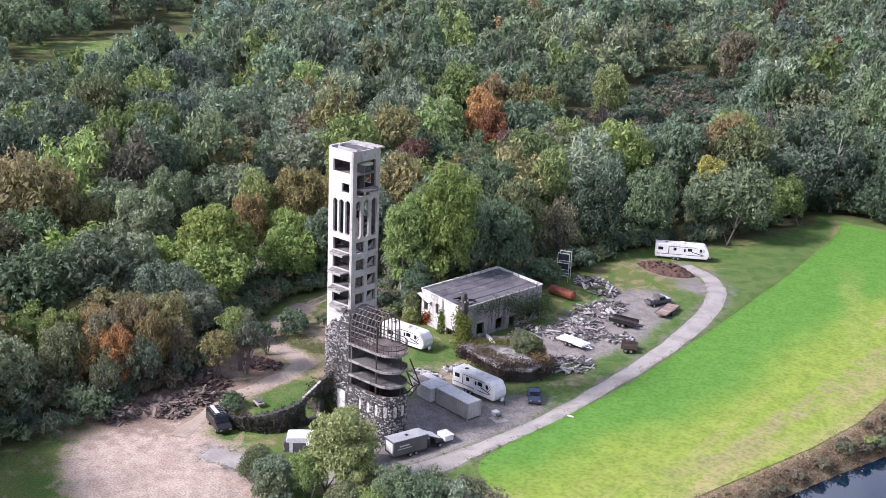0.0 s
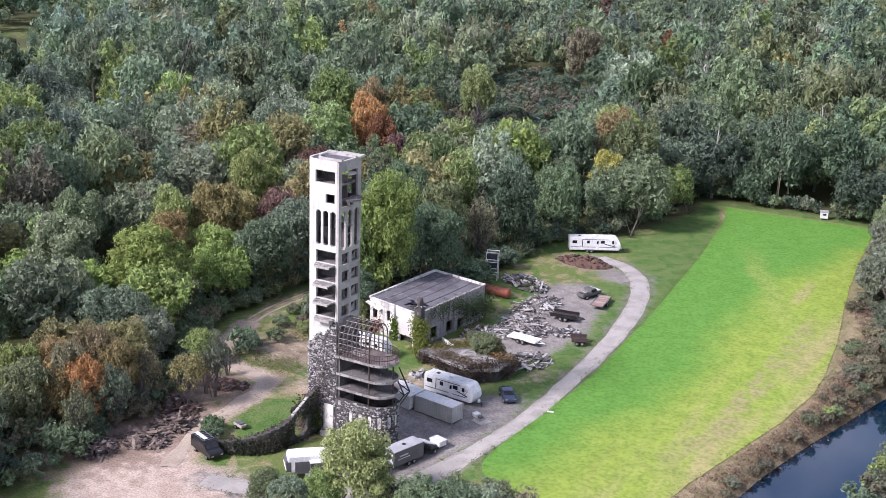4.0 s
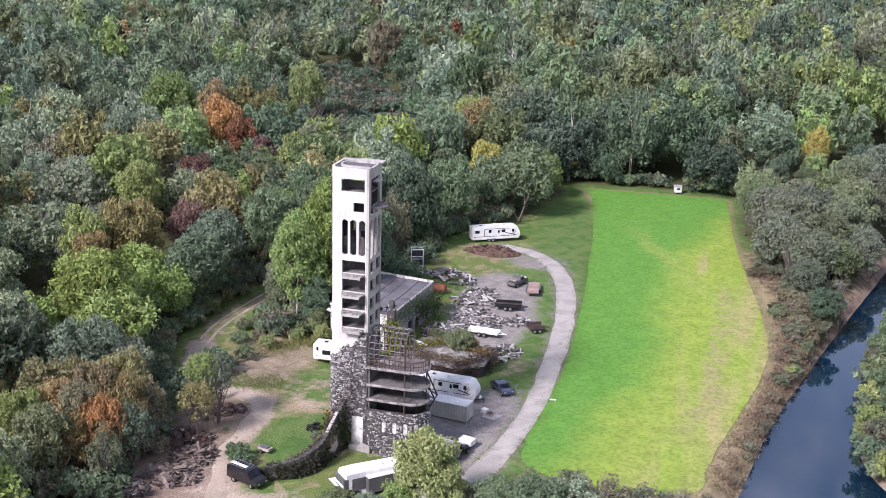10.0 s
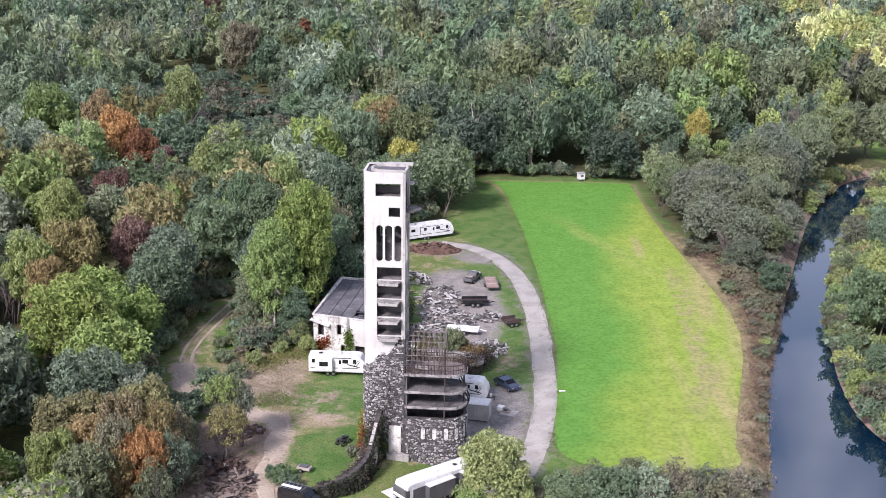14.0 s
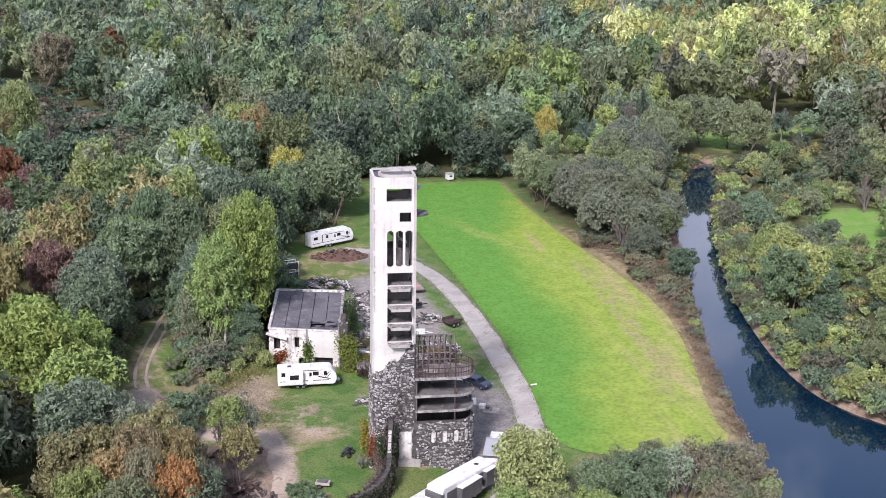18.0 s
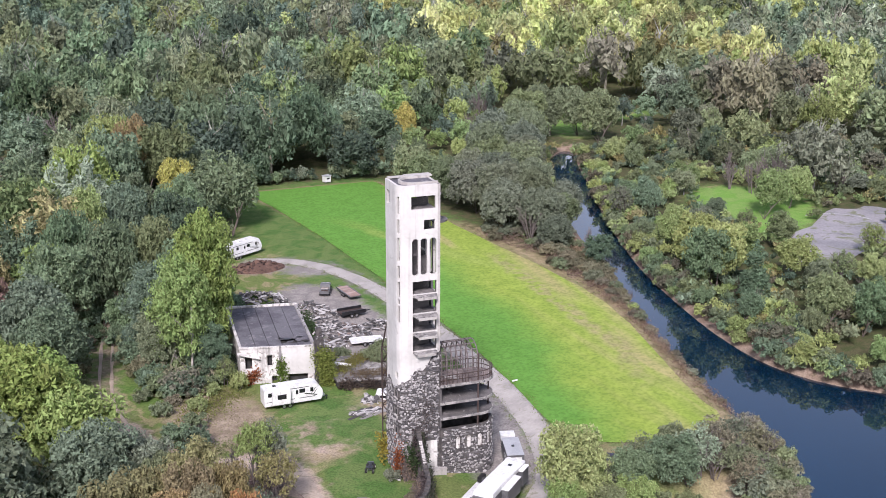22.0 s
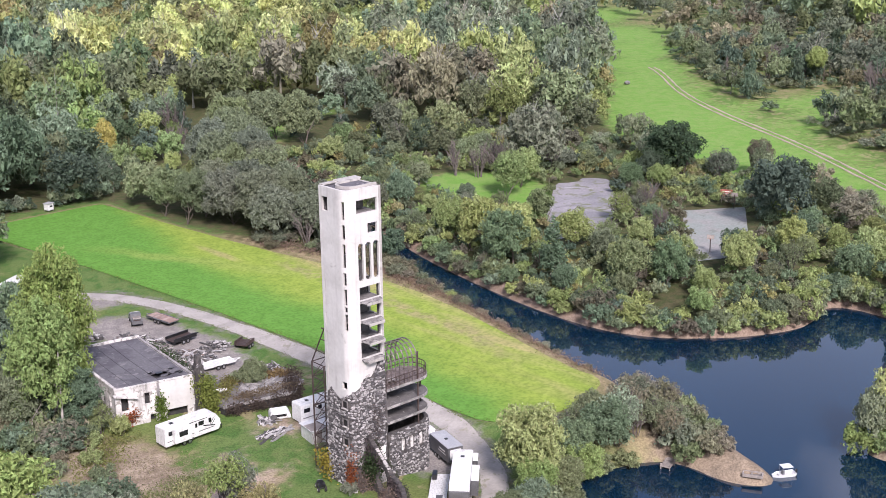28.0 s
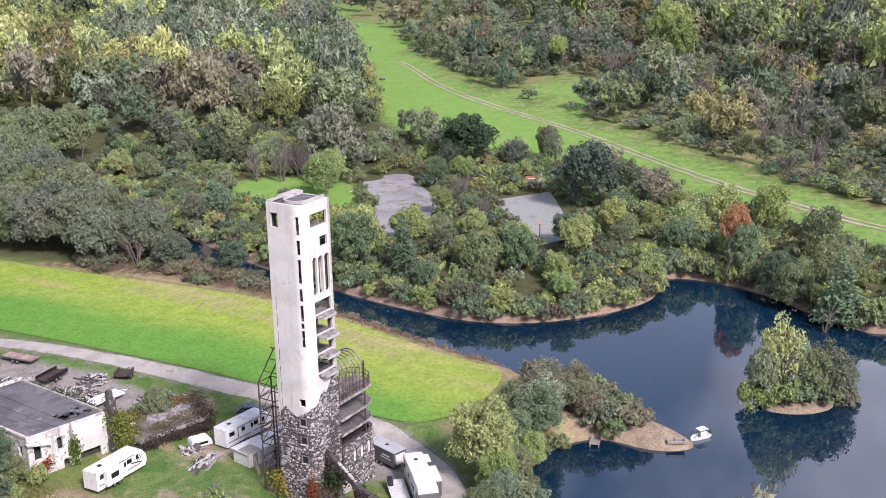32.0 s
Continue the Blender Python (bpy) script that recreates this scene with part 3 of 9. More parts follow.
def build_ground():
    xs, ys = spaced(-2600, -60, 160, 2600, 1.1), spaced(-2600, -55, 172, 2600, 1.1)
    gx, gy = np.meshgrid(xs, ys)
    x, y = gx.ravel(), gy.ravel()
    z = ground(x, y)
    bumpy = np.array([noise.noise((a * 0.25, b * 0.25, 3.0)) for a, b in zip(x, y)])
    calm = np.minimum.reduce([np.clip(near_line(ROAD_LINE, x, y) / 4 - 0.7, 0, 1), np.clip(-inside(FIELD_EDGE, x, y) / 3, 0, 1)])
    z = z + 0.10 * bumpy * calm
    nx, ny = len(xs), len(ys)
    idx = np.arange(nx * ny).reshape(ny, nx)
    quads = np.stack([idx[:-1, :-1], idx[:-1, 1:], idx[1:, 1:], idx[1:, :-1]], -1).reshape(-1, 4)
    me = bpy.data.meshes.new("ground")
    me.vertices.add(nx * ny)
    me.vertices.foreach_set("co", np.stack([x, y, z], 1).ravel())
    me.loops.add(quads.size)
    me.loops.foreach_set("vertex_index", quads.ravel())
    me.polygons.add(len(quads))
    me.polygons.foreach_set("loop_start", np.arange(len(quads)) * 4)
    me.polygons.foreach_set("use_smooth", np.ones(len(quads), bool))
    me.update()
    w = inside(LAKE, x, y)
    open_land = np.maximum.reduce([inside(CLEARING, x, y), inside(MEADOW, x, y), inside(GLADE, x, y), inside(WEST_GLADE, x, y), inside(BACK_GLADE, x, y), 16 - near_line(PATH_LINE, x, y), scrubland(x, y)])

    def soft(d, width=2.0):
        return np.clip(0.5 + d / width / 2, 0, 1)

    zones = {
        "lush": np.maximum.reduce([soft(inside(LAWN, x, y), 3), 1.25 * soft(inside(MEADOW, x, y), 8), soft(inside(GLADE, x, y), 6), 1.1 * soft(inside(FIELD_EDGE, x, y) + 13, 7), 0.7 * soft(9 - np.hypot(x + 2, (y - 112) / 1.3), 5), 0.95 * soft(8.5 - np.hypot((x + 5.5) / 0.9, (y - 18) / 1.2), 5)]),
        "dry": np.maximum.reduce([0.85 * soft(3.2 - np.hypot((x - 29.5) / 2.0, (y + 3.5) / 1.1), 3), 0.42 * soft(scrubland(x, y), 8), soft(inside(CLEARING, x, y) + 3, 2) * soft(-inside(FIELD_EDGE, x, y) - 0.8, 1) * soft(x - 42, 4) * soft(112 - y, 8),soft(w + 8, 3) * soft(30 - np.abs(x - 60), 10) * 0.95, soft(7.0 - np.hypot((x + 20.5) / 0.95, (y - 25.0) / 1.25), 5), soft(1.5 - np.hypot((x + 9.5) / 2.2, (y - 10) / 1.2), 2) * 0.8, 0.9 * soft(inside(FIELD_EDGE, x, y) + 1.2, 1.6) * soft(np.maximum(y - 128, x - 30), 20), 0.45 * soft(7 - np.hypot((x + 13) / 1.3, y - 12), 7), soft(2.2 - np.hypot((x + 9) / 1.8, y - 9), 2)]),
        "meadow": np.maximum.reduce([soft(inside(MEADOW, x, y), 6), soft(inside(GLADE, x, y), 5), 0.45 * soft(inside(WEST_GLADE, x, y), 8), 0.6 * soft(inside(BACK_GLADE, x, y), 6), 0.7 * soft(inside(SCRUB_GLADES[0], x, y), 8), 0.5 * soft(inside(SCRUB_GLADES[1], x, y), 8), 0.6 * soft(14 - near_line(PATH_LINE, x, y), 6), 0.12 * soft(scrubland(x, y), 8)]),
        "wood": soft(-open_land - 1, 5),
        "soil": np.maximum.reduce([0.80 * soft(inside(BARE_SLOPE, x, y) + 0.5, 3), 0.72 * soft(4.2 - np.hypot((x - 3.5) / 1.2, (y - 21.5) / 0.9), 3), 0.6 * soft(3.0 - np.hypot(x - 15.5, (y - 36) / 2.0), 3), 0.62 * soft(2.0 - np.hypot((x + 9) / 1.7, (y - 17.2) / 1.3), 2), 0.62 * soft(2.6 - near_line(RUT_LINE, x, y), 3)]),
        "dirt": np.maximum.reduce([soft(inside(LOT, x, y), 3), soft(2.0 - near_line(TRACK_LINE, x, y), 1.5), 0.58 * soft(3.0 - np.hypot((x + 9) / 1.7, y - 10), 3), 0.5 * soft(3.5 - np.hypot((x + 13) / 1.2, y - 14.5), 4), 0.5 * soft(2.5 - np.hypot((x + 16) / 1.5, y - 5), 3)]),
        "mulch": np.maximum.reduce([0.9 * soft(w + 3.5, 3) * soft(x - 62, 3), soft(9.5 - np.hypot((x + 20) / 0.95, (y + 12) / 1.6), 6), soft(5 - np.hypot((x + 21) / 1.4, y - 3), 3), soft(5 - np.hypot(x + 1, (y - 92) / 0.8), 3)]),
        "gravel": np.maximum.reduce([0.9 * soft(inside(YARD, x, y), 3), 0.6 * soft(3.0 - near_line(ROAD_LINE, x, y), 1.6), soft(inside(PAD, x, y), 3), soft(4.0 - np.hypot(x - 2.5, y - 93), 3), 0.95 * soft(4.2 - np.hypot((x - 9.5) / 1.3, y - 88), 3)]),
        "sand": np.maximum.reduce([soft(inside([(43, -31), (34, -29), (36, -18), (40, -12), (49, -10), (50, 2), (47, -14)], x, y) + 1.5, 2), soft(w + 0.9, 1.2) * 0.75]),
    }
    for key, v in zones.items():
        me.attributes.new(key, "FLOAT", "POINT").data.foreach_set("value", v.astype(np.float32))
    me.materials.append(GROUND)
    tagged(new("ground", me), "rough valley floor of grass, dirt and leaf litter", "ground", kind="structure")


def strip(name, line, half, material, lift, label, category, wobble=0.35, seed=1, parent=None):
    """A band of ground along a line, with uneven edges."""
    pts = rounded(line, times=2)
    rnd = random.Random(seed)
    verts, faces, cols = [], [], 7
    for i, (x, y) in enumerate(pts):
        ax, ay = pts[max(i - 1, 0)]
        bx, by = pts[min(i + 1, len(pts) - 1)]
        d = math.hypot(bx - ax, by - ay) or 1
        nx, ny = -(by - ay) / d, (bx - ax) / d
        wl_, wr = [half + 1.6 * wobble * noise.noise((x * 0.22 + side * 40, y * 0.22, seed)) for side in (0, 1)]
        for k in range(cols):
            s = -wl_ + (wl_ + wr) * k / (cols - 1)
            edge = abs(2 * k / (cols - 1) - 1)
            verts.append((x + nx * s, y + ny * s, edge))
    zs = ground(np.array([v[0] for v in verts]), np.array([v[1] for v in verts]))
    verts = [(v[0], v[1], z + lift * (1.0 - 0.75 * v[2] ** 4)) for v, z in zip(verts, zs)]
    for i in range(len(pts) - 1):
        for k in range(cols - 1):
            a = i * cols + k
            faces.append((a, a + 1, a + cols + 1, a + cols))
    ob = raw(name, verts, faces, material, parent, True)
    return ob if parent else tagged(ob, label, category, kind="structure")


def sheet(name, outline, z, material, label, category, jitter=0.0, seed=2):
    rnd = random.Random(seed)
    bm = bmesh.new()
    vs = [bm.verts.new((x + rnd.uniform(-jitter, jitter), y + rnd.uniform(-jitter, jitter), z if z is not None else gz(x, y) + 0.12)) for x, y in outline]
    f = bm.faces.new(vs)
    if f.normal.z < 0:
        f.normal_flip()
    bmesh.ops.triangulate(bm, faces=[f])
    bmesh.ops.recalc_face_normals(bm, faces=bm.faces)
    return tagged(part(name, bm, material), label, category, kind="structure")


build_ground()
sheet("water", [(-40, -160), (190, -160), (190, 240), (40, 240), (30, 160), (30, 0), (10, -10), (-40, -60)], WATER_Z, WATER, "still dark blue river and pond water", "river")
sheet("field", rounded(FIELD_EDGE, True, 1), -0.38, FIELD, "bright green young crop field thinning to lime", "field", 0.15)
strip("road", ROAD_LINE, 1.75, ROAD, 0.10, "pale packed gravel farm road", "road", 0.22)
strip("dirt_track", TRACK_LINE, 1.2, TRACK, 0.10, "pale bare dirt track through the grass", "track", 0.4, 3)
rut = tagged(new("wheel_track"), "two worn wheel ruts along the wood edge", "track", kind="structure")
for s in (-0.85, 0.85):
    strip("wheel_rut", [(x + s, y) for x, y in RUT_LINE], 0.24, TRACK, 0.09, "", "", 0.12, 5 + int(s * 10), rut)
path = tagged(new("meadow_path"), "two worn wheel ruts through the far meadow", "track", kind="structure")
for s in (-1.0, 1.0):
    strip("wheel_rut", [(x + s, y - s * 0.6) for x, y in PATH_LINE], 0.38, TRACK, 0.25, "", "", 0.3, 9 + int(s), path)
sheet("paved_lot", PAVED, None, ASPHALT, "cracked old asphalt parking lot among the trees", "pavement", 0.4)
sheet("sports_court", COURT_EDGE, None, COURT, "worn grey-green basketball court", "court", 0.0)


# ---- the tower ----
TX0, TX1, TY0, TY1, TR, TTOP = -1.75, 3.5, 0.0, 4.95, 1.4, 37.1


def tower_path(step=0.25):
    """Outline of the tower from the south-east corner westwards, as (s, x, y, nx, ny)."""
    pts, s = [], 0.0
    ax = TX0 + TR
    seq = [("l", (TX1, TY0), (ax, TY0), (0, -1)), ("a", (ax, TY0 + TR)), ("l", (TX0, TY0 + TR), (TX0, TY1), (-1, 0)), ("l", (TX0, TY1), (TX1, TY1), (0, 1)), ("l", (TX1, TY1), (TX1, TY0), (1, 0))]
    out = []
    for item in seq:
        if item[0] == "l":
            _, a, b, nrm = item
            length = math.hypot(b[0] - a[0], b[1] - a[1])
            out.append((s, s + length, lambda t, a=a, b=b, nrm=nrm: (a[0] + (b[0] - a[0]) * t, a[1] + (b[1] - a[1]) * t, *nrm)))
            s += length
        else:
            c = item[1]
            length = TR * math.pi / 2
            out.append((s, s + length, lambda t, c=c: (c[0] + TR * math.cos(-math.pi / 2 - t * math.pi / 2), c[1] + TR * math.sin(-math.pi / 2 - t * math.pi / 2), math.cos(-math.pi / 2 - t * math.pi / 2), math.sin(-math.pi / 2 - t * math.pi / 2))))
            s += length
    return out


SEGS = tower_path()
S_SOUTH, S_ARC, S_WEST, S_NORTH, S_EAST = [a for a, _, _ in SEGS]
S_END = SEGS[-1][1]


def on_tower(s):
    for a, b, fn in SEGS:
        if s <= b + 1e-6:
            return fn(min(max((s - a) / (b - a), 0), 1))
    return SEGS[-1][2](1)


def arch_hole(s, z, s0, s1, z0, z1):
    """An upright slot with round ends."""
    r, c = (s1 - s0) / 2, (s0 + s1) / 2
    if z > z1 - r:
        return math.hypot(s - c, z - (z1 - r)) < r
    if z < z0 + r:
        return math.hypot(s - c, z - (z0 + r)) < r
    return s0 < s < s1


def south(x):
    return TX1 - x


def east(y):
    return S_EAST + TY1 - y


SLOTS = [(south(b), south(a), 25.95, 30.55) for a, b in ((-0.05, 0.74), (1.02, 1.88), (2.17, 3.04))]
SLOTS += [(east(b), east(a), 25.4, 30.5) for a, b in ((0.62, 1.62), (2.05, 3.1), (3.55, 4.55))]
HOLES = [(south(2.91), south(-0.13), 34.15, 35.75), (south(2.85), south(1.46), 31.6, 32.8)]
HOLES += [(east(4.2), east(0.7), 32.1, 35.7), (east(3.2), east(0.75), 31.05, 32.0)]
for lo, hi in ((23.55, 25.2), (21.1, 23.2), (18.7, 20.75), (16.25, 18.3)):
    HOLES.append((south(3.08), south(0.0), lo, hi))
for lo, hi in ((23.35, 24.9), (21.0, 22.5), (18.6, 20.1), (16.3, 17.8)):
    HOLES += [(east(2.45), east(0.8), lo, hi), (east(4.6), east(3.0), lo, hi)]
SLIT = S_ARC + TR * 1.05
for lo, hi in ((33.6, 35.75), (31.25, 33.0), (27.8, 30.7), (25.65, 27.2), (23.2, 25.2), (22.3, 23.0), (20.0, 22.1)):
    HOLES.append((SLIT - 0.19, SLIT + 0.19, lo, hi))
for z in (12.45, 10.0, 7.6, 5.1):
    HOLES.append((SLIT + 0.2, SLIT + 1.05, z, z + 0.95))
WINDOWS = [(SLIT + 0.2, SLIT + 1.05, z, z + 0.95) for z in (10.0, 7.6, 5.1)]
HOLES.append((S_WEST + 1.95, S_WEST + 3.05, 34.2, 35.9))
for i in range(7):
    HOLES.append((S_WEST + 2.9, S_WEST + 3.05, 11.2 + 2.15 * i, 12.9 + 2.15 * i))
HOLES.append((S_NORTH + 1.2, S_NORTH + 4.0, 32.1, 35.2))
for lo in (30.5, 26.5, 22.5, 18.5):
    HOLES.append((S_NORTH + 1.6, S_NORTH + 3.6, lo - 2.6, lo - 0.6))


def tower_open(s, z):
    for a, b, lo, hi in HOLES:
        if a < s < b and lo < z < hi:
            return True
    for a, b, lo, hi in SLOTS:
        if a < s < b and lo < z < hi and arch_hole(s, z, a, b, lo, hi):
            return True
    return False


def grid_wall(name, locate, s_cuts, z_cuts, is_open, thick, material, parent, label="", closed=False):
    """A wall of cells with thickness; open cells are left out and their reveals closed."""
    ns, nz = len(s_cuts), len(z_cuts)
    verts, faces, index = [], [], {}

    def v(i, j, side):
        key = (i, j, side)
        if key not in index:
            x, y, nx, ny = locate(s_cuts[i])
            index[key] = len(verts)
            verts.append((x - nx * thick * side, y - ny * thick * side, z_cuts[j]))
        return index[key]

    solid = [[not is_open((s_cuts[i] + s_cuts[i + 1]) / 2, (z_cuts[j] + z_cuts[j + 1]) / 2) for j in range(nz - 1)] for i in range(ns - 1)]
    for i in range(ns - 1):
        for j in range(nz - 1):
            if not solid[i][j]:
                continue
            faces.append((v(i + 1, j, 0), v(i, j, 0), v(i, j + 1, 0), v(i + 1, j + 1, 0)))
            faces.append((v(i, j, 1), v(i + 1, j, 1), v(i + 1, j + 1, 1), v(i, j + 1, 1)))
            if (i == 0 and not closed) or (i > 0 and not solid[i - 1][j]):
                faces.append((v(i, j, 0), v(i, j, 1), v(i, j + 1, 1), v(i, j + 1, 0)))
            if (i == ns - 2 and not closed) or (i < ns - 2 and not solid[i + 1][j]):
                faces.append((v(i + 1, j, 1), v(i + 1, j, 0), v(i + 1, j + 1, 0), v(i + 1, j + 1, 1)))
            if j == 0 or not solid[i][j - 1]:
                faces.append((v(i + 1, j, 1), v(i, j, 1), v(i, j, 0), v(i + 1, j, 0)))
            if j == nz - 2 or not solid[i][j + 1]:
                faces.append((v(i, j + 1, 1), v(i + 1, j + 1, 1), v(i + 1, j + 1, 0), v(i, j + 1, 0)))
    return tagged(raw(name, verts, faces, material, parent), label)


def cuts(lo, hi, marks, step):
    vals = sorted({round(v, 3) for v in [lo, hi, *marks] if lo <= v <= hi})
    out = []
    for a, b in zip(vals, vals[1:]):
        k = max(1, math.ceil((b - a) / step))
        out += [a + (b - a) * i / k for i in range(k)]
    return out + [vals[-1]]


def slot_marks(s0, s1, n=8):
    return [s0 + (s1 - s0) * i / n for i in range(n + 1)]


tower = thing("tower", pose(0, 0, 0), "tall weathered white concrete ruin tower with arched openings and stone base", "tower")
s_marks, z_marks = [S_SOUTH, S_ARC, S_WEST, S_NORTH, S_EAST, S_END], []
for a, b, lo, hi in HOLES:
    s_marks += [a, b]
    z_marks += [lo, hi]
for a, b, lo, hi in SLOTS:
    s_marks += slot_marks(a, b)
for zc in (25.4, 25.95, 30.0):
    z_marks += [zc + 0.09 * i for i in range(8)]
arc_steps = [S_ARC + TR * math.pi / 2 * i / 9 for i in range(10)]
# sunward walls get the paler concrete, so part of their light is colour
for nm, s0, s1, mt in (("south_wall", S_SOUTH, S_ARC, WHITE_CONCRETE), ("curved_wall", S_ARC, S_WEST, WHITE_CONCRETE), ("west_wall", S_WEST, S_NORTH, WHITE_CONCRETE), ("north_wall", S_NORTH, S_EAST, CONCRETE), ("east_wall", S_EAST, S_END, CONCRETE)):
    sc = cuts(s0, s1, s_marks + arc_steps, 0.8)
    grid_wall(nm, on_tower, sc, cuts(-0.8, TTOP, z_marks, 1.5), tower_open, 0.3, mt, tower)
def tower_lining(s):
    x, y, nx, ny = on_tower(s)
    return x - nx * 0.31, y - ny * 0.31, nx, ny


# added lining, coloured dark so that the interior reads as unlit
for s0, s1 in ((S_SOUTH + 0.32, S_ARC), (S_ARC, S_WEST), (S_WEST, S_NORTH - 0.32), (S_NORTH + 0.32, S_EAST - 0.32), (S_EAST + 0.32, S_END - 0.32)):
    grid_wall("inner_lining", tower_lining, cuts(s0, s1, s_marks + arc_steps, 0.8), cuts(5.0, TTOP - 0.6, z_marks, 1.5), tower_open, 0.03, SOOT_SHADE, tower, "inner wall face coloured dark for the unlit interior")
# corner posts, a touch proud of the walls
for x0, x1, y0, y1 in ((TX1 - 0.32, TX1 + 0.012, -0.012, 0.32), (TX1 - 0.32, TX1 + 0.012, TY1 - 0.32, TY1 + 0.012), (TX0 - 0.012, TX0 + 0.32, TY1 - 0.32, TY1 + 0.012)):
    boxed("corner_post", tower, CONCRETE if x0 > 0 else WHITE_CONCRETE, x0, x1, y0, y1, -0.7, TTOP - 0.006)
# roof: slab, U-shaped kerb, overhang to the north-east
bm = bmesh.new()
arc = [(TX0 + TR + (TR - 0.3) * math.cos(math.pi + i * math.pi / 16), TY0 + TR + (TR - 0.3) * math.sin(math.pi + i * math.pi / 16)) for i in range(9)]
prism(bm, arc + [(TX1 - 0.28, 0.3), (TX1 - 0.28, TY1 - 0.28), (TX0 + 0.3, TY1 - 0.28)], 36.6, 36.95)
part("roof_slab", bm, ROOF_FELT, tower)
boxed("roof_overhang", tower, CONCRETE, 0.6, TX1 + 0.45, TY1 - 0.9, TY1 + 0.35, TTOP + 0.004, TTOP + 0.2, 0.03)
boxed("roof_ledge", tower, CONCRETE, TX0 + 0.2, 0.6, TY1 - 0.6, TY1 + 0.1, TTOP + 0.004, TTOP + 0.16, 0.03)
bm = bmesh.new()
kerb = [(TX1 - 0.05, 0.75)] + [(0.75 + 1.55 * math.cos(-math.pi / 2 - i * math.pi / 20), 2.3 + 1.55 * math.sin(-math.pi / 2 - i * math.pi / 20)) for i in range(21)] + [(TX1 - 0.05, 3.85)]
for (ax, ay), (bx, by) in zip(kerb, kerb[1:]):
    d = Vector((bx - ax, by - ay, 0)).normalized()
    nrm = Vector((-d.y, d.x, 0)) * 0.14
    vs = [Vector((px, py, z)) + sgn * nrm for z in (36.9, 37.3) for (px, py, sgn) in ((ax, ay, 1), (bx, by, 1), (bx, by, -1), (ax, ay, -1))]
    f = [bm.verts.new(q) for q in vs]
    for face in ((3, 2, 1, 0), (4, 5, 6, 7), (0, 1, 5, 4), (1, 2, 6, 5), (2, 3, 7, 6), (3, 0, 4, 7)):
        bm.faces.new([f[i] for i in face])
part("roof_kerb", bm, CONCRETE, tower)
part("roof_well", prism(bmesh.new(), [(0.75 + 1.4 * math.cos(math.pi / 2 + i * math.pi / 14), 2.3 + 1.4 * math.sin(math.pi / 2 + i * math.pi / 14)) for i in range(15)] + [(TX1 - 0.1, 0.9), (TX1 - 0.1, 3.7)], 36.9, 37.05), ROOF_FELT, tower)
# floors, some of them jutting out of the south opening
FLOOR_EDGE = [(TX0 + TR + (TR - 0.35) * math.cos(math.pi + i * math.pi / 16), TY0 + TR + (TR - 0.35) * math.sin(math.pi + i * math.pi / 16)) for i in range(9)] + [(TX1 - 0.35, 0.35), (TX1 - 0.35, TY1 - 0.35), (TX0 + 0.35, TY1 - 0.35)]
for z in (34.0, 31.0, 25.3):
    part("floor_slab", prism(bmesh.new(), FLOOR_EDGE, z - 0.25, z), CONCRETE_DARK, tower)
for z, out in ((23.5, 0.95), (21.05, 1.25), (18.62, 1.25), (16.18, 0.9)):
    part("floor_slab", prism(bmesh.new(), FLOOR_EDGE, z - 0.22, z), CONCRETE_DARK, tower)
    tilt = Matrix.Translation((0, 0, z)) @ Matrix.Rotation(radians(6.0), 4, "X") @ Matrix.Translation((0, 0, -z))
    bm = prism(bmesh.new(), [(0.03, 0.2), (0.05, -out * 0.35), (0.32, -out), (2.74, -out), (3.02, -out * 0.35), (3.05, 0.2)], z - 0.16, z + 0.004)
    bmesh.ops.transform(bm, matrix=tilt, verts=bm.verts)
    part("jutting_slab", bm, STAINED, tower, "broken sooty concrete slab")
    boxed("slab_edge", tower, CONCRETE, 0.34, 2.72, -out - 0.05, -out - 0.002, z - 0.34, z + 0.02, 0.02, m=tilt)
# round balcony at the east opening of the upper floor
bm = bmesh.new()
prism(bm, [(TX1 + 0.02, 0.85)] + [(TX1 + 1.75 * math.sin(i * math.pi / 12), 2.4 - 1.55 * math.cos(i * math.pi / 12)) for i in range(1, 12)] + [(TX1 + 0.02, 3.95)], 32.0, 32.2)
part("round_balcony", bm, SOOT_SHADE, tower)
bm = bmesh.new()
prism(bm, [(TX1 + 0.02, 1.3)] + [(TX1 + 0.9 * math.sin(i * math.pi / 12), 2.3 - 1.0 * math.cos(i * math.pi / 12)) for i in range(1, 12)] + [(TX1 + 0.02, 3.3)], 35.3, 35.45)
part("round_canopy", bm, CONCRETE, tower)
for i in (0, 8):
    a = i * math.pi / 8
    bar("baluster", tower, RUST, (TX1 + 0.05 + 1.25 * math.sin(a), 2.4 - 1.3 * math.cos(a), 32.2), (TX1 + 0.05 + 1.25 * math.sin(a), 2.4 - 1.3 * math.cos(a), 33.1), 0.035, 4)
boxed("mullion", tower, CONCRETE, TX1 - 0.2, TX1 + 0.03, 2.15, 2.45, 31.0, 32.0)
# the stair core behind the openings, with interior shade put into its colour
boxed("inner_wall", tower, SOOT_SHADE, TX0 + 0.36, TX1 - 0.6, 2.3, 2.5, 13.0, 25.0)
boxed("inner_wall", tower, SOOT_SHADE, TX0 + 0.36, TX1 - 0.6, 2.6, 2.8, 25.3, 27.6)
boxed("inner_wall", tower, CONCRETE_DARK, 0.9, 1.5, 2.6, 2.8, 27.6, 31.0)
boxed("inner_wall", tower, SOOT_SHADE, TX0 + 0.36, TX1 - 0.6, 2.6, 2.8, 31.0, 34.9)
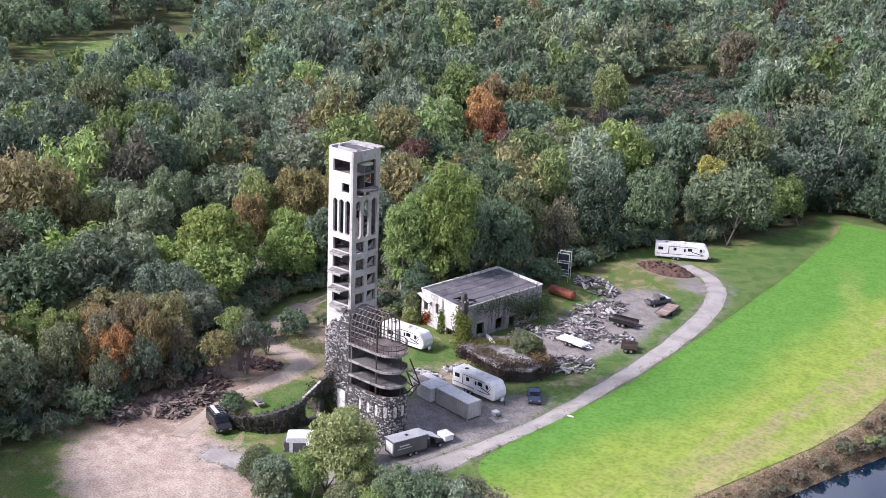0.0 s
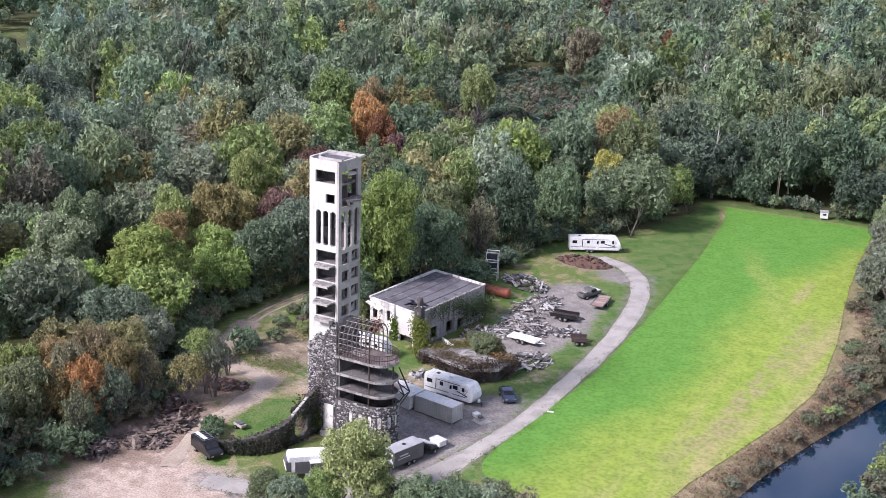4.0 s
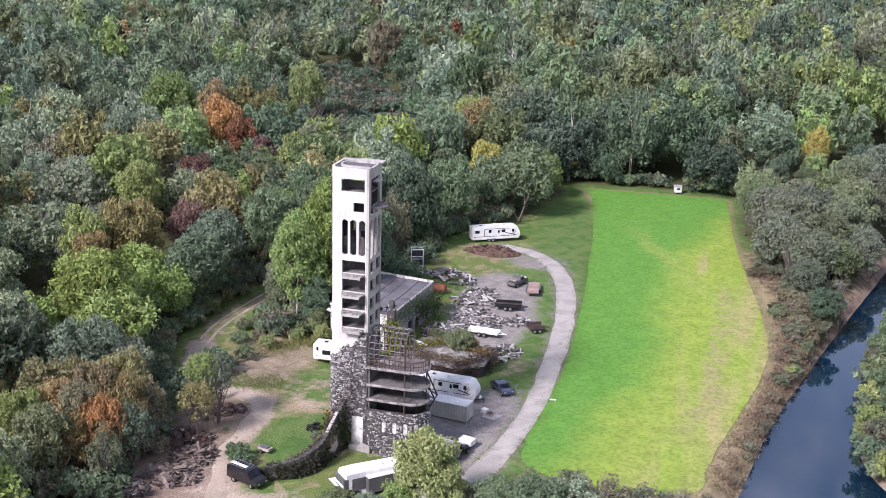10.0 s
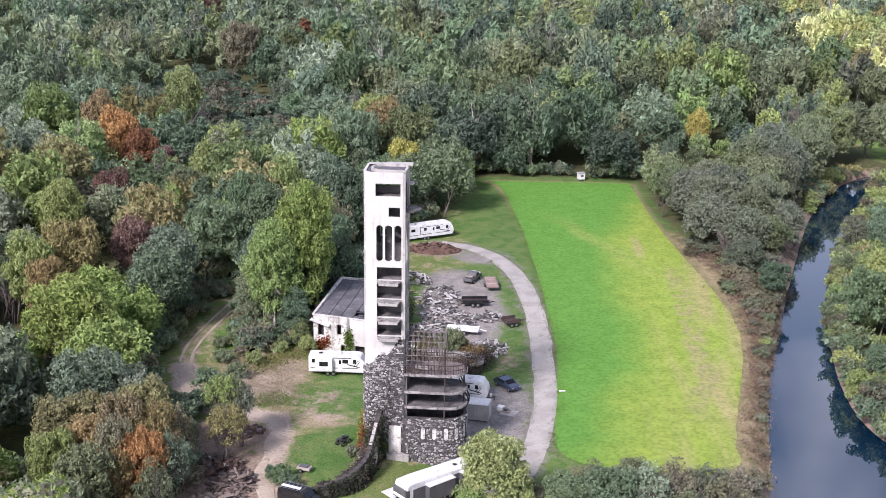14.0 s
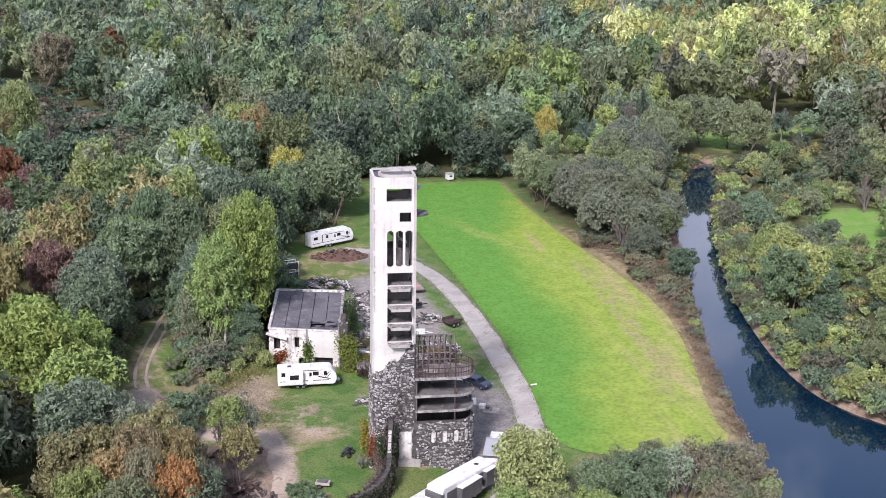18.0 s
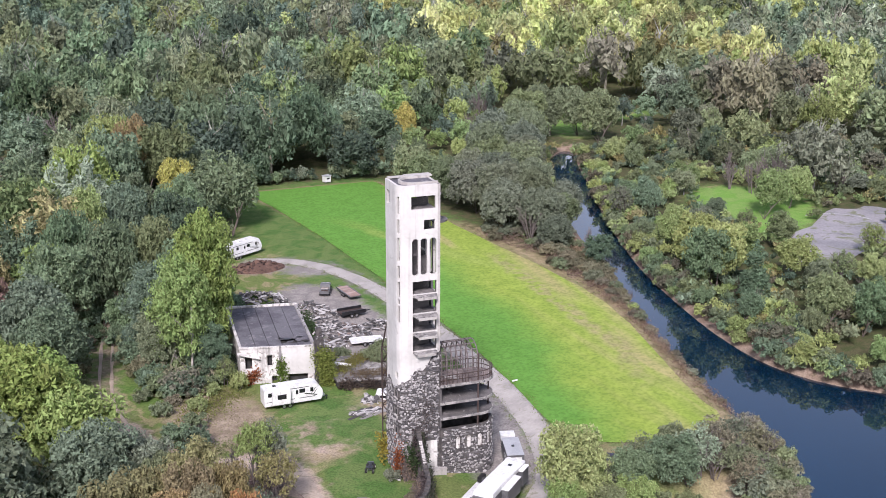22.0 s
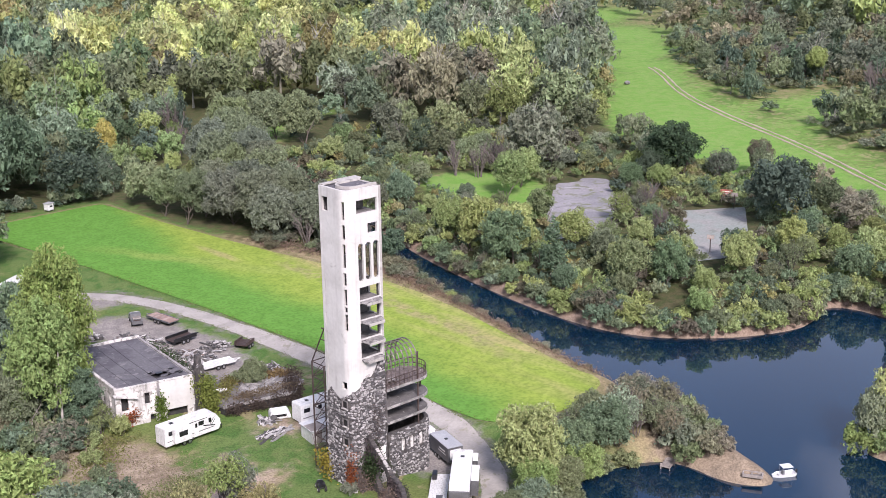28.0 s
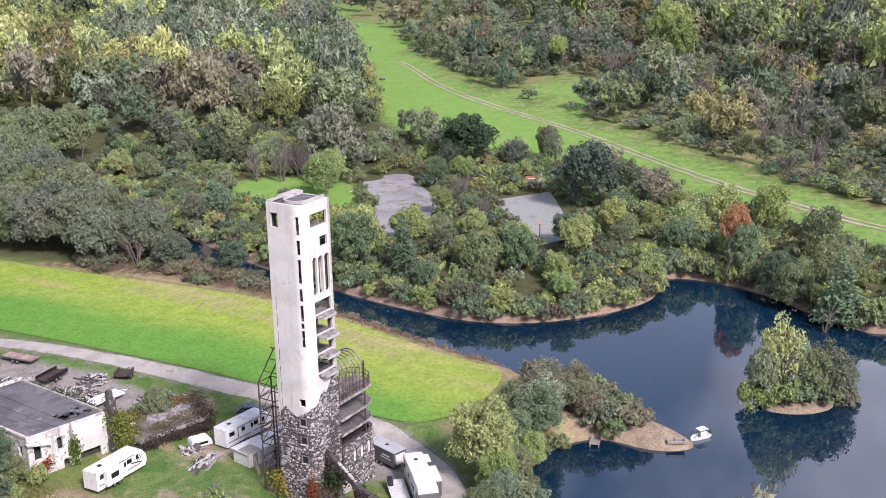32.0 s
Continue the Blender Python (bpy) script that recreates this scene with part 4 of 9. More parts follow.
# rungs and stair flights inside the tall arches
for i in range(6):
    boxed("stair_flight", tower, CONCRETE, 0.4, 2.9, 3.2, 3.9, -0.1, 0.1, 0, m=Matrix.Translation((0, 0, 16.5 + 2.45 * i)) @ Matrix.Translation((1.6, 0, 0)) @ Matrix.Rotation(radians(32 if i % 2 else -32), 4, "Y") @ Matrix.Translation((-1.6, 0, 0)))

for lo in (23.35, 21.0, 18.6, 16.3):
    for y0, sg in ((3.0, 1), (0.8, -1)):
        bm = bmesh.new()
        q = [(2.98, y0 + 0.02, lo - 0.2), (2.98, y0 + 1.6, lo - 0.2), (2.98, y0 + (1.6 if sg > 0 else 0.02), lo + 1.1)]
        a = [bm.verts.new(v) for v in q]
        b = [bm.verts.new((x - 0.15, y, z)) for x, y, z in q]
        bm.faces.new(a)
        bm.faces.new(b[::-1])
        for i in range(3):
            bm.faces.new((a[(i + 1) % 3], a[i], b[i], b[(i + 1) % 3]))
        bmesh.ops.recalc_face_normals(bm, faces=bm.faces)
        if sg > 0:
            part("stair_string", bm, CONCRETE, tower)
        else:
            bm.free()

# ---- stone wing with decks ----
WX, WY, WR = 9.0, 2.05, 2.05


def wing_path(grow=0.0):
    out = [(3.5, -grow)]
    out += [(WX + (WR + grow) * math.cos(-math.pi / 2 + i * math.pi / 20), WY + (WR + grow) * math.sin(-math.pi / 2 + i * math.pi / 20)) for i in range(21)]
    return out + [(3.5, 2 * WR + grow)]


wing_line = wing_path(0.32)
wing_s = [0.0]
for (ax, ay), (bx, by) in zip(wing_line, wing_line[1:]):
    wing_s.append(wing_s[-1] + math.hypot(bx - ax, by - ay))


def on_wing(s):
    s = min(max(s, 0), wing_s[-1])
    i = max(k for k in range(len(wing_s) - 1) if wing_s[k] <= s + 1e-9)
    (ax, ay), (bx, by) = wing_line[i], wing_line[i + 1]
    t = (s - wing_s[i]) / (wing_s[i + 1] - wing_s[i])
    d = math.hypot(bx - ax, by - ay)
    return ax + (bx - ax) * t, ay + (by - ay) * t, (by - ay) / d, -(bx - ax) / d


WING_WINDOWS = [2.4, 3.85, 5.35, 6.75, 8.1, 9.4]


def wing_open(s, z):
    return any(abs(s - c) < 0.28 and arch_hole(s, z, c - 0.28, c + 0.28, 2.4, 4.05) for c in WING_WINDOWS)


wing = thing("stone_wing", pose(0, 0, 0), "round-ended fieldstone wing with bare concrete decks", "building")
grid_wall("stone_wall", on_wing, cuts(0, wing_s[-1], wing_s + [m for c in WING_WINDOWS for m in slot_marks(c - 0.28, c + 0.28, 4)], 0.9), cuts(-2.6, 5.35, [2.4, 2.5, 2.6, 2.7, 3.77, 3.87, 3.96, 4.05], 1.2), wing_open, 0.45, MORTAR, wing)
for c in WING_WINDOWS:
    x, y, nx, ny = on_wing(c)
    bm = bmesh.new()
    out = [(-0.27, 2.35), (0.27, 2.35), (0.27, 3.8)] + [(0.27 * math.cos(i * math.pi / 6), 3.8 + 0.25 * math.sin(i * math.pi / 6)) for i in range(1, 6)] + [(-0.27, 3.8)]
    lo = [bm.verts.new((u, -0.06, z)) for u, z in out]
    hi = [bm.verts.new((u, 0.06, z)) for u, z in out]
    bm.faces.new(lo)
    bm.faces.new(hi[::-1])
    for i in range(len(out)):
        bm.faces.new((lo[(i + 1) % len(out)], lo[i], hi[i], hi[(i + 1) % len(out)]))
    w = part("window_panel", bm, PLASTER, wing, "pale boarded arched window")
    w.matrix_basis = Matrix.Translation((x - nx * 0.12, y - ny * 0.12, 0)) @ Matrix.Rotation(math.atan2(ny, nx) + math.pi / 2, 4, "Z")
for z, mt in ((0.0, DARK_VOID), (6.9, SOOT_SHADE), (8.95, SOOT_SHADE), (11.3, DECK_RUST)):
    part("deck_slab", prism(bmesh.new(), wing_path(-0.5 if z == 0 else 0.22), z - 0.28, z), mt, wing)
    if z > 1:
        rim = wing_path(0.24)
        bm = bmesh.new()
        for (ax, ay), (bx, by) in zip(rim, rim[1:]):
            d = Vector((bx - ax, by - ay, 0)).normalized()
            nrm = Vector((d.y, -d.x, 0)) * 0.08
            q = [bm.verts.new(Vector((px, py, zz)) + g * nrm) for zz in (z - 0.28, z + 0.06) for (px, py, g) in ((ax, ay, 0), (bx, by, 0), (bx, by, 1), (ax, ay, 1))]
            for face in ((3, 2, 1, 0), (4, 5, 6, 7), (0, 1, 5, 4), (1, 2, 6, 5), (2, 3, 7, 6), (3, 0, 4, 7)):
                bm.faces.new([q[i] for i in face])
        part("deck_rim", bm, STAINED, wing)
boxed("back_wall", wing, SOOT_SHADE, 3.52, 3.8, 0.1, 4.0, 5.0, 11.0)
boxed("rear_wall", wing, SOOT_SHADE, 3.6, 8.2, 3.85, 4.1, 5.0, 11.0)
for x, y, top in ((8.6, -0.18, 15.0), (10.9, 2.05, 11.0), (8.6, 4.2, 11.0), (5.8, 3.6, 11.0)):
    bar("steel_post", wing, RUST, (x, y, 4.6), (x, y, top), 0.11, 8)
# railing round the top deck
rail = wing_path(0.15)
pts = []
for (ax, ay), (bx, by) in zip(rail, rail[1:]):
    k = max(1, round(math.hypot(bx - ax, by - ay) / 0.42))
    pts += [(ax + (bx - ax) * i / k, ay + (by - ay) * i / k) for i in range(k)]
for x, y in pts:
    bar("baluster", wing, RUST, (x, y, 11.3), (x, y, 12.55), 0.03, 4)
for z in (11.9, 12.55):
    bm = bmesh.new()
    for (ax, ay), (bx, by) in zip(rail, rail[1:]):
        tube(bm, (ax, ay, z), (bx, by, z), 0.06, 5)
    part("handrail", bm, RUST, wing)
# barrel-vault frame
CAGE_X = [3.75 + 0.69 * i for i in range(8)]


def vault(x, a):
    """A point of the vault: a runs from 0 at the south foot to 1 at the north foot."""
    side, r = 2.7, 2.1
    total = 2 * side + math.pi * r
    d = a * total
    if d < side:
        return (x, -0.05, 11.35 + d)
    if d > side + math.pi * r:
        return (x, 4.15, 11.35 + total - d)
    th = (d - side) / r
    return (x, 2.05 - r * math.cos(th), 11.35 + side + r * math.sin(th))


for x in CAGE_X:
    bm = bmesh.new()
    for i in range(22):
        tube(bm, vault(x, i / 22), vault(x, (i + 1) / 22), 0.085, 5)
    part("vault_rib", bm, CAGE, wing)
for a in (0.07, 0.14, 0.20, 0.27, 0.35, 0.42, 0.5, 0.58, 0.65, 0.73, 0.86):
    bar("purlin", wing, CAGE, vault(CAGE_X[0], a), vault(CAGE_X[-1], a), 0.055, 4)
boxed("fallen_sheet", wing, CONCRETE, -0.9, 0.9, -0.6, 0.6, -0.02, 0.02, 0, "", Matrix.Translation((5.6, 1.6, 11.55)) @ Matrix.Rotation(radians(9), 4, "Y"))
# sloping steel stays from the decks down to the yard
for y0 in (3.2, 4.6):
    bar("steel_stay", wing, RUST, (10.2, y0, 9.6), (11.5, y0 + 0.7, 6.2), 0.10, 6)
    bar("steel_stay", wing, RUST, (10.0, y0, 7.4), (11.5, y0 + 0.7, 6.2), 0.08, 6)
    bar("steel_stay", wing, RUST, (11.5, y0 + 0.7, 6.2), (10.6, y0 - 0.2, 4.4), 0.08, 6)
bar("steel_tie", wing, RUST, (11.5, 3.9, 6.2), (11.5, 5.3, 6.2), 0.08, 6)

# ---- stair scaffold on the north side ----
scaf = thing("stair_scaffold", pose(0, 0, 0), "rusted steel stair scaffold leaning on the tower", "scaffold")
legs = [(-1.4, 8.3), (0.9, 8.3), (-1.4, 5.8), (0.9, 5.8)]
for x, y in legs:
    bar("leg", scaf, RUST, (x, y, -0.6), (x, y, 14.0), 0.10, 6)
for z in (2.0, 4.0, 6.0, 8.0, 10.0, 12.0, 14.0):
    for (ax, ay), (bx, by) in ((legs[0], legs[1]), (legs[1], legs[3]), (legs[3], legs[2]), (legs[2], legs[0])):
        bar("crossbar", scaf, RUST, (ax, ay, z), (bx, by, z), 0.07, 5)
    bar("brace", scaf, RUST, (legs[0][0], legs[0][1], z - 2), (legs[2][0], legs[2][1], z), 0.05, 5)
    bar("brace", scaf, RUST, (legs[1][0], legs[1][1], z), (legs[0][0], legs[0][1], z - 2), 0.05, 5)
for x in (-1.4, 0.9):
    bar("raker", scaf, RUST, (x, 8.3, 14.0), (x, 5.5, 19.0), 0.09, 6)
    bar("top_beam", scaf, RUST, (x, 6.0, 19.0), (x, 4.9, 19.0), 0.09, 6)
for k in (0.35, 0.7):
    bar("raker_tie", scaf, RUST, (-1.4, 8.3 - 2.8 * k, 14 + 5 * k), (-1.4, 4.9, 14 + 5 * k), 0.06, 5)

# ---- fieldstone skin of the tower ----
ROCKS = [rock_mesh("stone", STONE, 200 + i) for i in range(8)]
stone_rnd = random.Random(23)


def stone_top(s):
    """Height to which the stones climb: a slope from the west side up to the south-east corner."""
    if s < S_ARC:
        t = s / S_ARC
        return 15.9 - 3.2 * t + 0.5 * math.sin(t * 9)
    if s < S_WEST:
        return 12.7 - 1.3 * (s - S_ARC) / (S_WEST - S_ARC)
    if s < S_NORTH:
        return 11.4 - 0.4 * math.sin((s - S_WEST) * 2)
    if s < S_EAST:
        return 9.0
    return 13.6 + 2.0 * (s - S_EAST) / (S_END - S_EAST) + 0.5 * math.sin(s * 5)


def skin(name, s0, s1, hi, locate, out):
    cells = cuts(s0, s1, [v for h in WINDOWS for v in h[:2]], 0.6)
    verts, faces = [], []
    for s in cells:
        x, y, nx, ny = locate(s)
        for z in (-2.4, hi(s)):
            for g in (0.0, out):
                verts.append((x + nx * g, y + ny * g, z))
    for i in range(len(cells) - 1):
        a, b = 4 * i, 4 * i + 4
        faces.append((a + 2, b + 2, b + 3, a + 3))
        gaps = [h for h in WINDOWS if h[0] < (cells[i] + cells[i + 1]) / 2 < h[1]] if locate is on_tower else []
        if not gaps:
            faces.append((b + 1, a + 1, a + 3, b + 3))
            continue
        lo = [a + 1, b + 1]
        for _, _, z0, z1 in sorted(gaps, key=lambda h: h[2]):
            k = len(verts)
            for z in (z0, z1):
                for q in (a + 1, b + 1):
                    verts.append((verts[q][0], verts[q][1], z))
            faces.append((lo[1], lo[0], k, k + 1))
            lo = [k + 2, k + 3]
        faces.append((lo[1], lo[0], a + 3, b + 3))
    faces += [(0, 2, 3, 1), (4 * len(cells) - 3, 4 * len(cells) - 1, 4 * len(cells) - 2, 4 * len(cells) - 4)]
    return raw(name, verts, faces, MORTAR, tower)


skin("stone_backing", 0.0, S_EAST, stone_top, on_tower, 0.12)
for s0, s1, z0, z1 in WINDOWS:
    x, y, nx, ny = on_tower((s0 + s1) / 2)
    m = Matrix.Translation((x, y, 0)) @ Matrix.Rotation(math.atan2(ny, nx), 4, "Z")
    w = (s1 - s0) / 2
    frm = boxed("window_frame", tower, CONCRETE_DARK, -0.10, 0.15, -w - 0.09, w + 0.09, z1 - 0.02, z1 + 0.13, 0.02, m=m)
    boxed("sill", frm, CONCRETE, -0.10, 0.20, -w - 0.12, w + 0.12, z0 - 0.13, z0 + 0.02, 0.02, m=m)
    # added black panel that stands for the unlit room behind the opening
    boxed("dark_board", frm, BLACK_GAP, -0.07, -0.02, -w - 0.02, w + 0.02, z0 - 0.02, z1 + 0.02, 0.0, m=m)
    for sg in (-1, 1):
        boxed("jamb", frm, CONCRETE_DARK, -0.10, 0.14, sg * (w + 0.03) - 0.07, sg * (w + 0.03) + 0.07, z0 + 0.02, z1 - 0.02, 0.02, m=m)
stones = []
for s0, s1, locate, hi, lo, grow in ((0.02, S_END - 0.1, on_tower, stone_top, -0.6, 0.12), (0.1, wing_s[-1], on_wing, lambda s: 5.3, -2.2, 0.0)):
    z = lo
    row = 0
    while z < 16.2:
        hgt = stone_rnd.uniform(0.24, 0.36)
        s = s0 + stone_rnd.uniform(0, 0.3)
        while s < s1:
            wid = stone_rnd.choice((stone_rnd.uniform(0.2, 0.36), stone_rnd.uniform(0.3, 0.62)))
            c, zc = s + wid / 2, z + hgt / 2 + stone_rnd.uniform(-0.10, 0.10)
            hole = (locate is on_tower and any(a - 0.36 < c < b + 0.36 and l - 0.28 < zc < h + 0.28 for a, b, l, h in HOLES)) or (locate is on_wing and wing_open(c, zc)) or (locate is on_wing and any(abs(c - w) < 0.42 and 2.2 < zc < 4.2 for w in WING_WINDOWS))
            door = locate is on_tower and south(3.1) < c < south(1.5) and 0.4 < zc < 4.1
            if locate is on_tower and c > S_EAST and zc < 10.8:
                s += wid
                continue
            if c < s1 and zc < hi(c) + stone_rnd.uniform(-0.25, 0.3) and not hole and not door:
                stones.append((locate, c, zc, wid * 1.08, hgt * 1.12, grow))
            s += wid
        z += hgt * 0.93
print("stones", len(stones))


def stone_pose(st):
    locate, c, zc, wid, hgt, grow = st
    x, y, nx, ny = locate(c)
    turn = Matrix.Rotation(math.atan2(ny, nx), 4, "Z") @ Matrix.Rotation(radians(90), 4, "Y") @ Matrix.Rotation(stone_rnd.uniform(-0.5, 0.5), 4, "Z")
    return Matrix.Translation((x + nx * (grow + 0.02), y + ny * (grow + 0.02), zc)) @ turn @ Matrix.Diagonal((hgt * stone_rnd.uniform(0.75, 1.3), wid * stone_rnd.uniform(0.85, 1.15), stone_rnd.uniform(0.28, 0.5), 1))


own = [st for st in stones if st[0] is on_tower and st[1] < S_ARC + 1.2]
stone_rnd.shuffle(own)
picked = own[:290]
wing_own = [st for st in stones if st[0] is on_wing and st[1] < 8.5][:295]
rest = [st for st in stones if st not in picked and st not in wing_own]
for st in picked:
    piece("stone", stone_rnd.choice(ROCKS), tower, stone_pose(st))
for st in wing_own:
    piece("stone", stone_rnd.choice(ROCKS), wing, stone_pose(st))


def joined(name, items, meshes, parent, label=""):
    """Many small pieces in one mesh."""
    verts, faces = [], []
    for me, m in items:
        k = len(verts)
        verts += [tuple(m @ v.co) for v in me.vertices]
        faces += [tuple(i + k for i in f.vertices) for f in me.polygons]
    return tagged(raw(name, verts, faces, meshes[0].materials[0], parent), label, kind="stuff")


joined("stone_rest", [(stone_rnd.choice(ROCKS), stone_pose(st)) for st in rest], ROCKS, tower)
bm = bmesh.new()
box(bm, 1.5, 3.1, -0.34, -0.1, 0.3, 4.1, 0.05)
part("white_doorway", bm, PLASTER, tower, "whitewashed blocked doorway with ragged edges")
boxed("doorstep", tower, CONCRETE, 1.3, 4.2, -0.9, -0.1, -0.9, 0.28, 0.06)


# ---- ruined building ----
CORNERS = [(-14.9, 35.5), (-4.1, 33.0), (-2.4, 52.1), (-13.5, 54.0)]
ROOF_Z, FLOOR_Z = 5.6, -0.9
ruin = thing("ruined_building", pose(0, 0, 0), "roofed white block building, peeling plaster, sagging felt roof", "building")


def side_of(a, b):
    """Locates points along one wall, counted from a, with the outside on the right."""
    d = math.hypot(b[0] - a[0], b[1] - a[1])
    ux, uy = (b[0] - a[0]) / d, (b[1] - a[1]) / d
    return d, (lambda s: (a[0] + ux * s, a[1] + uy * s, uy, -ux))


def wall(name, a, b, holes, top, material, thick=0.35, low=FLOOR_Z, parent=None):
    d, loc = side_of(a, b)
    sm = [v for h in holes for v in h[:2]]
    zm = [v for h in holes for v in h[2:]]

    def hole(s, z):
        return any(h[0] < s < h[1] and h[2] < z < h[3] for h in holes)

    # cells run the other way round so that their outside faces out
    return grid_wall(name, lambda s: loc(d - s), cuts(0, d, [d - v for v in sm], 2.5), cuts(low, top, zm, 2.5), lambda s, z: hole(d - s, z), thick, material, parent or ruin)


SOUTH_HOLES = [(0.75, 1.75, 2.2, 4.2), (4.0, 4.7, 2.6, 4.3), (0.5, 1.6, -0.4, 1.2), (7.0, 9.9, -0.6, 1.15), (4.6, 5.4, -0.5, 1.0)]
wall("south_wall", CORNERS[0], CORNERS[1], SOUTH_HOLES, ROOF_Z - 0.15, PLASTER)
wall("east_wall", CORNERS[1], CORNERS[2], [(3.5, 5.2, 0.2, 2.2), (8.0, 9.6, 0.2, 2.0), (11.2, 12.6, -0.7, 1.6), (15.5, 17, 0.6, 2.4)], ROOF_Z - 0.15, RUIN_WALL)
wall("north_wall", CORNERS[2], CORNERS[3], [], ROOF_Z - 0.15, RUIN_WALL)
wall("west_wall", CORNERS[3], CORNERS[0], [(13.5, 14.6, 2.4, 4.0), (16.5, 17.3, 2.6, 4.2)], ROOF_Z - 0.15, PLASTER)


def roof_point(u, v, z):
    (ax, ay), (bx, by), (cx_, cy_), (dx, dy) = CORNERS
    x = (1 - v) * ((1 - u) * ax + u * bx) + v * ((1 - u) * dx + u * cx_)
    y = (1 - v) * ((1 - u) * ay + u * by) + v * ((1 - u) * dy + u * cy_)
    return Vector((x, y, z))


def roof_cell(name, u0, u1, v0, v1, z, material, thick=0.14, sag=0.0, label=""):
    bm = bmesh.new()
    k = 4
    for i in range(k):
        for j in range(k):
            q = [roof_point(u0 + (u1 - u0) * (i + a) / k, v0 + (v1 - v0) * (j + b) / k, z - sag * math.sin(math.pi * (v0 + (v1 - v0) * (j + b) / k)) * math.sin(math.pi * (u0 + (u1 - u0) * (i + a) / k))) for a, b in ((0, 0), (1, 0), (1, 1), (0, 1))]
            bm.faces.new([bm.verts.new(p) for p in q])
    bmesh.ops.remove_doubles(bm, verts=bm.verts, dist=0.01)
    ret = bmesh.ops.extrude_face_region(bm, geom=list(bm.faces))
    bmesh.ops.translate(bm, vec=(0, 0, -thick), verts=[g for g in ret["geom"] if isinstance(g, bmesh.types.BMVert)])
    bmesh.ops.recalc_face_normals(bm, faces=bm.faces)
    return part(name, bm, material, ruin, label)


# felt strips with open seams, one torn open at the south-east corner
seams = [0.03, 0.22, 0.40, 0.58, 0.78, 0.97]
for i, (u0, u1) in enumerate(zip(seams, seams[1:])):
    if i == 3:
        roof_cell("roof_strip", u0 + 0.004, u1 - 0.004, 0.20, 0.98, ROOF_Z - 0.06, ROOF_FELT, sag=0.25)
        roof_cell("roof_strip", u0 + 0.004, u1 - 0.004, 0.02, 0.09, ROOF_Z - 0.06, ROOF_FELT, sag=0.25)
    elif i == 4:
        roof_cell("roof_strip", u0 + 0.004, u1 - 0.004, 0.15, 0.98, ROOF_Z - 0.10, ROOF_FELT, sag=0.3)
        roof_cell("roof_strip", u0 + 0.004, u1 - 0.004, 0.02, 0.12, ROOF_Z - 0.10, ROOF_FELT, sag=0.3)
    else:
        roof_cell("roof_strip", u0 + 0.004, u1 - 0.004, 0.02, 0.98, ROOF_Z - 0.06 - 0.02 * i, ROOF_FELT, sag=0.2)
roof_cell("ceiling", 0.04, 0.96, 0.02, 0.98, ROOF_Z - 0.75, DARK_VOID, 0.1)
rnd = random.Random(3)
for _ in range(9):
    u, v = rnd.uniform(0.58, 0.95), rnd.uniform(0.09, 0.22)
    p = roof_point(u, v, ROOF_Z + 0.05)
    boxed("torn_felt", ruin, BLACK if rnd.random() < 0.5 else ROOF_FELT, -0.5, 0.5, -0.3, 0.3, -0.03, 0.03, 0, "", Matrix.Translation(p) @ Euler((rnd.uniform(-0.4, 0.4), rnd.uniform(-0.4, 0.4), rnd.uniform(0, 3))).to_matrix().to_4x4())
for a, b, nm in ((0, 1, "roof_edge"), (1, 2, "roof_edge"), (2, 3, "roof_edge"), (3, 0, "roof_edge")):
    (ax, ay), (bx, by) = CORNERS[a], CORNERS[b]
    d = Vector((bx - ax, by - ay, 0))
    m = Matrix.Translation((ax, ay, 0)) @ Matrix.Rotation(math.atan2(d.y, d.x), 4, "Z")
    boxed(nm, ruin, PLASTER if a != 1 else RUIN_WALL, -0.12, d.length + 0.12, -0.12, 0.30, ROOF_Z - 0.15, ROOF_Z + (0.22 if a in (2, 3) else 0.06), 0.03, "", m)
ms = Matrix.Translation((CORNERS[0][0], CORNERS[0][1], 0)) @ Matrix.Rotation(math.atan2(CORNERS[1][1] - CORNERS[0][1], CORNERS[1][0] - CORNERS[0][0]), 4, "Z")
bm = bmesh.new()
for q in (((-0.3, 0.0, 4.9), (2.9, 0.0, 4.15), (2.9, -0.75, 4.0), (-0.3, -0.75, 4.75)),):
    bm.faces.new([bm.verts.new(v) for v in q])
ret = bmesh.ops.extrude_face_region(bm, geom=list(bm.faces))
bmesh.ops.translate(bm, vec=(0, 0, 0.12), verts=[g for g in ret["geom"] if isinstance(g, bmesh.types.BMVert)])
bmesh.ops.recalc_face_normals(bm, faces=bm.faces)
bmesh.ops.transform(bm, matrix=ms, verts=bm.verts)
part("porch_hood", bm, PLASTER, ruin)
boxed("pilaster", ruin, RUIN_WALL, 5.75, 6.1, -0.12, 0.0, FLOOR_Z, ROOF_Z + 0.15, 0.02, "", ms)
boxed("white_panel", ruin, WHITE_CONCRETE, 6.2, 11.0, -0.09, 0.0, 1.2, ROOF_Z - 0.2, 0.02, "", ms)
# added dark panels behind the openings, with the room's shade as their colour
for x0, x1, z0, z1 in SOUTH_HOLES:
    boxed("inner_wall", ruin, DARK_VOID, x0 - 0.2, x1 + 0.2, 0.9, 1.0, z0 - 0.2, z1 + 0.2, 0, "", ms)
boxed("doorway_frame", ruin, PLASTER, 0.62, 0.75, -0.06, 0.1, 2.2, 4.3, 0.01, "", ms)
chim = bmesh.new()
box(chim, -4.25, -3.0, 32.0, 33.2, -1.2, 7.0, 0.08)
box(chim, -4.0, -3.2, 32.2, 33.0, 7.0, 8.5, 0.12)
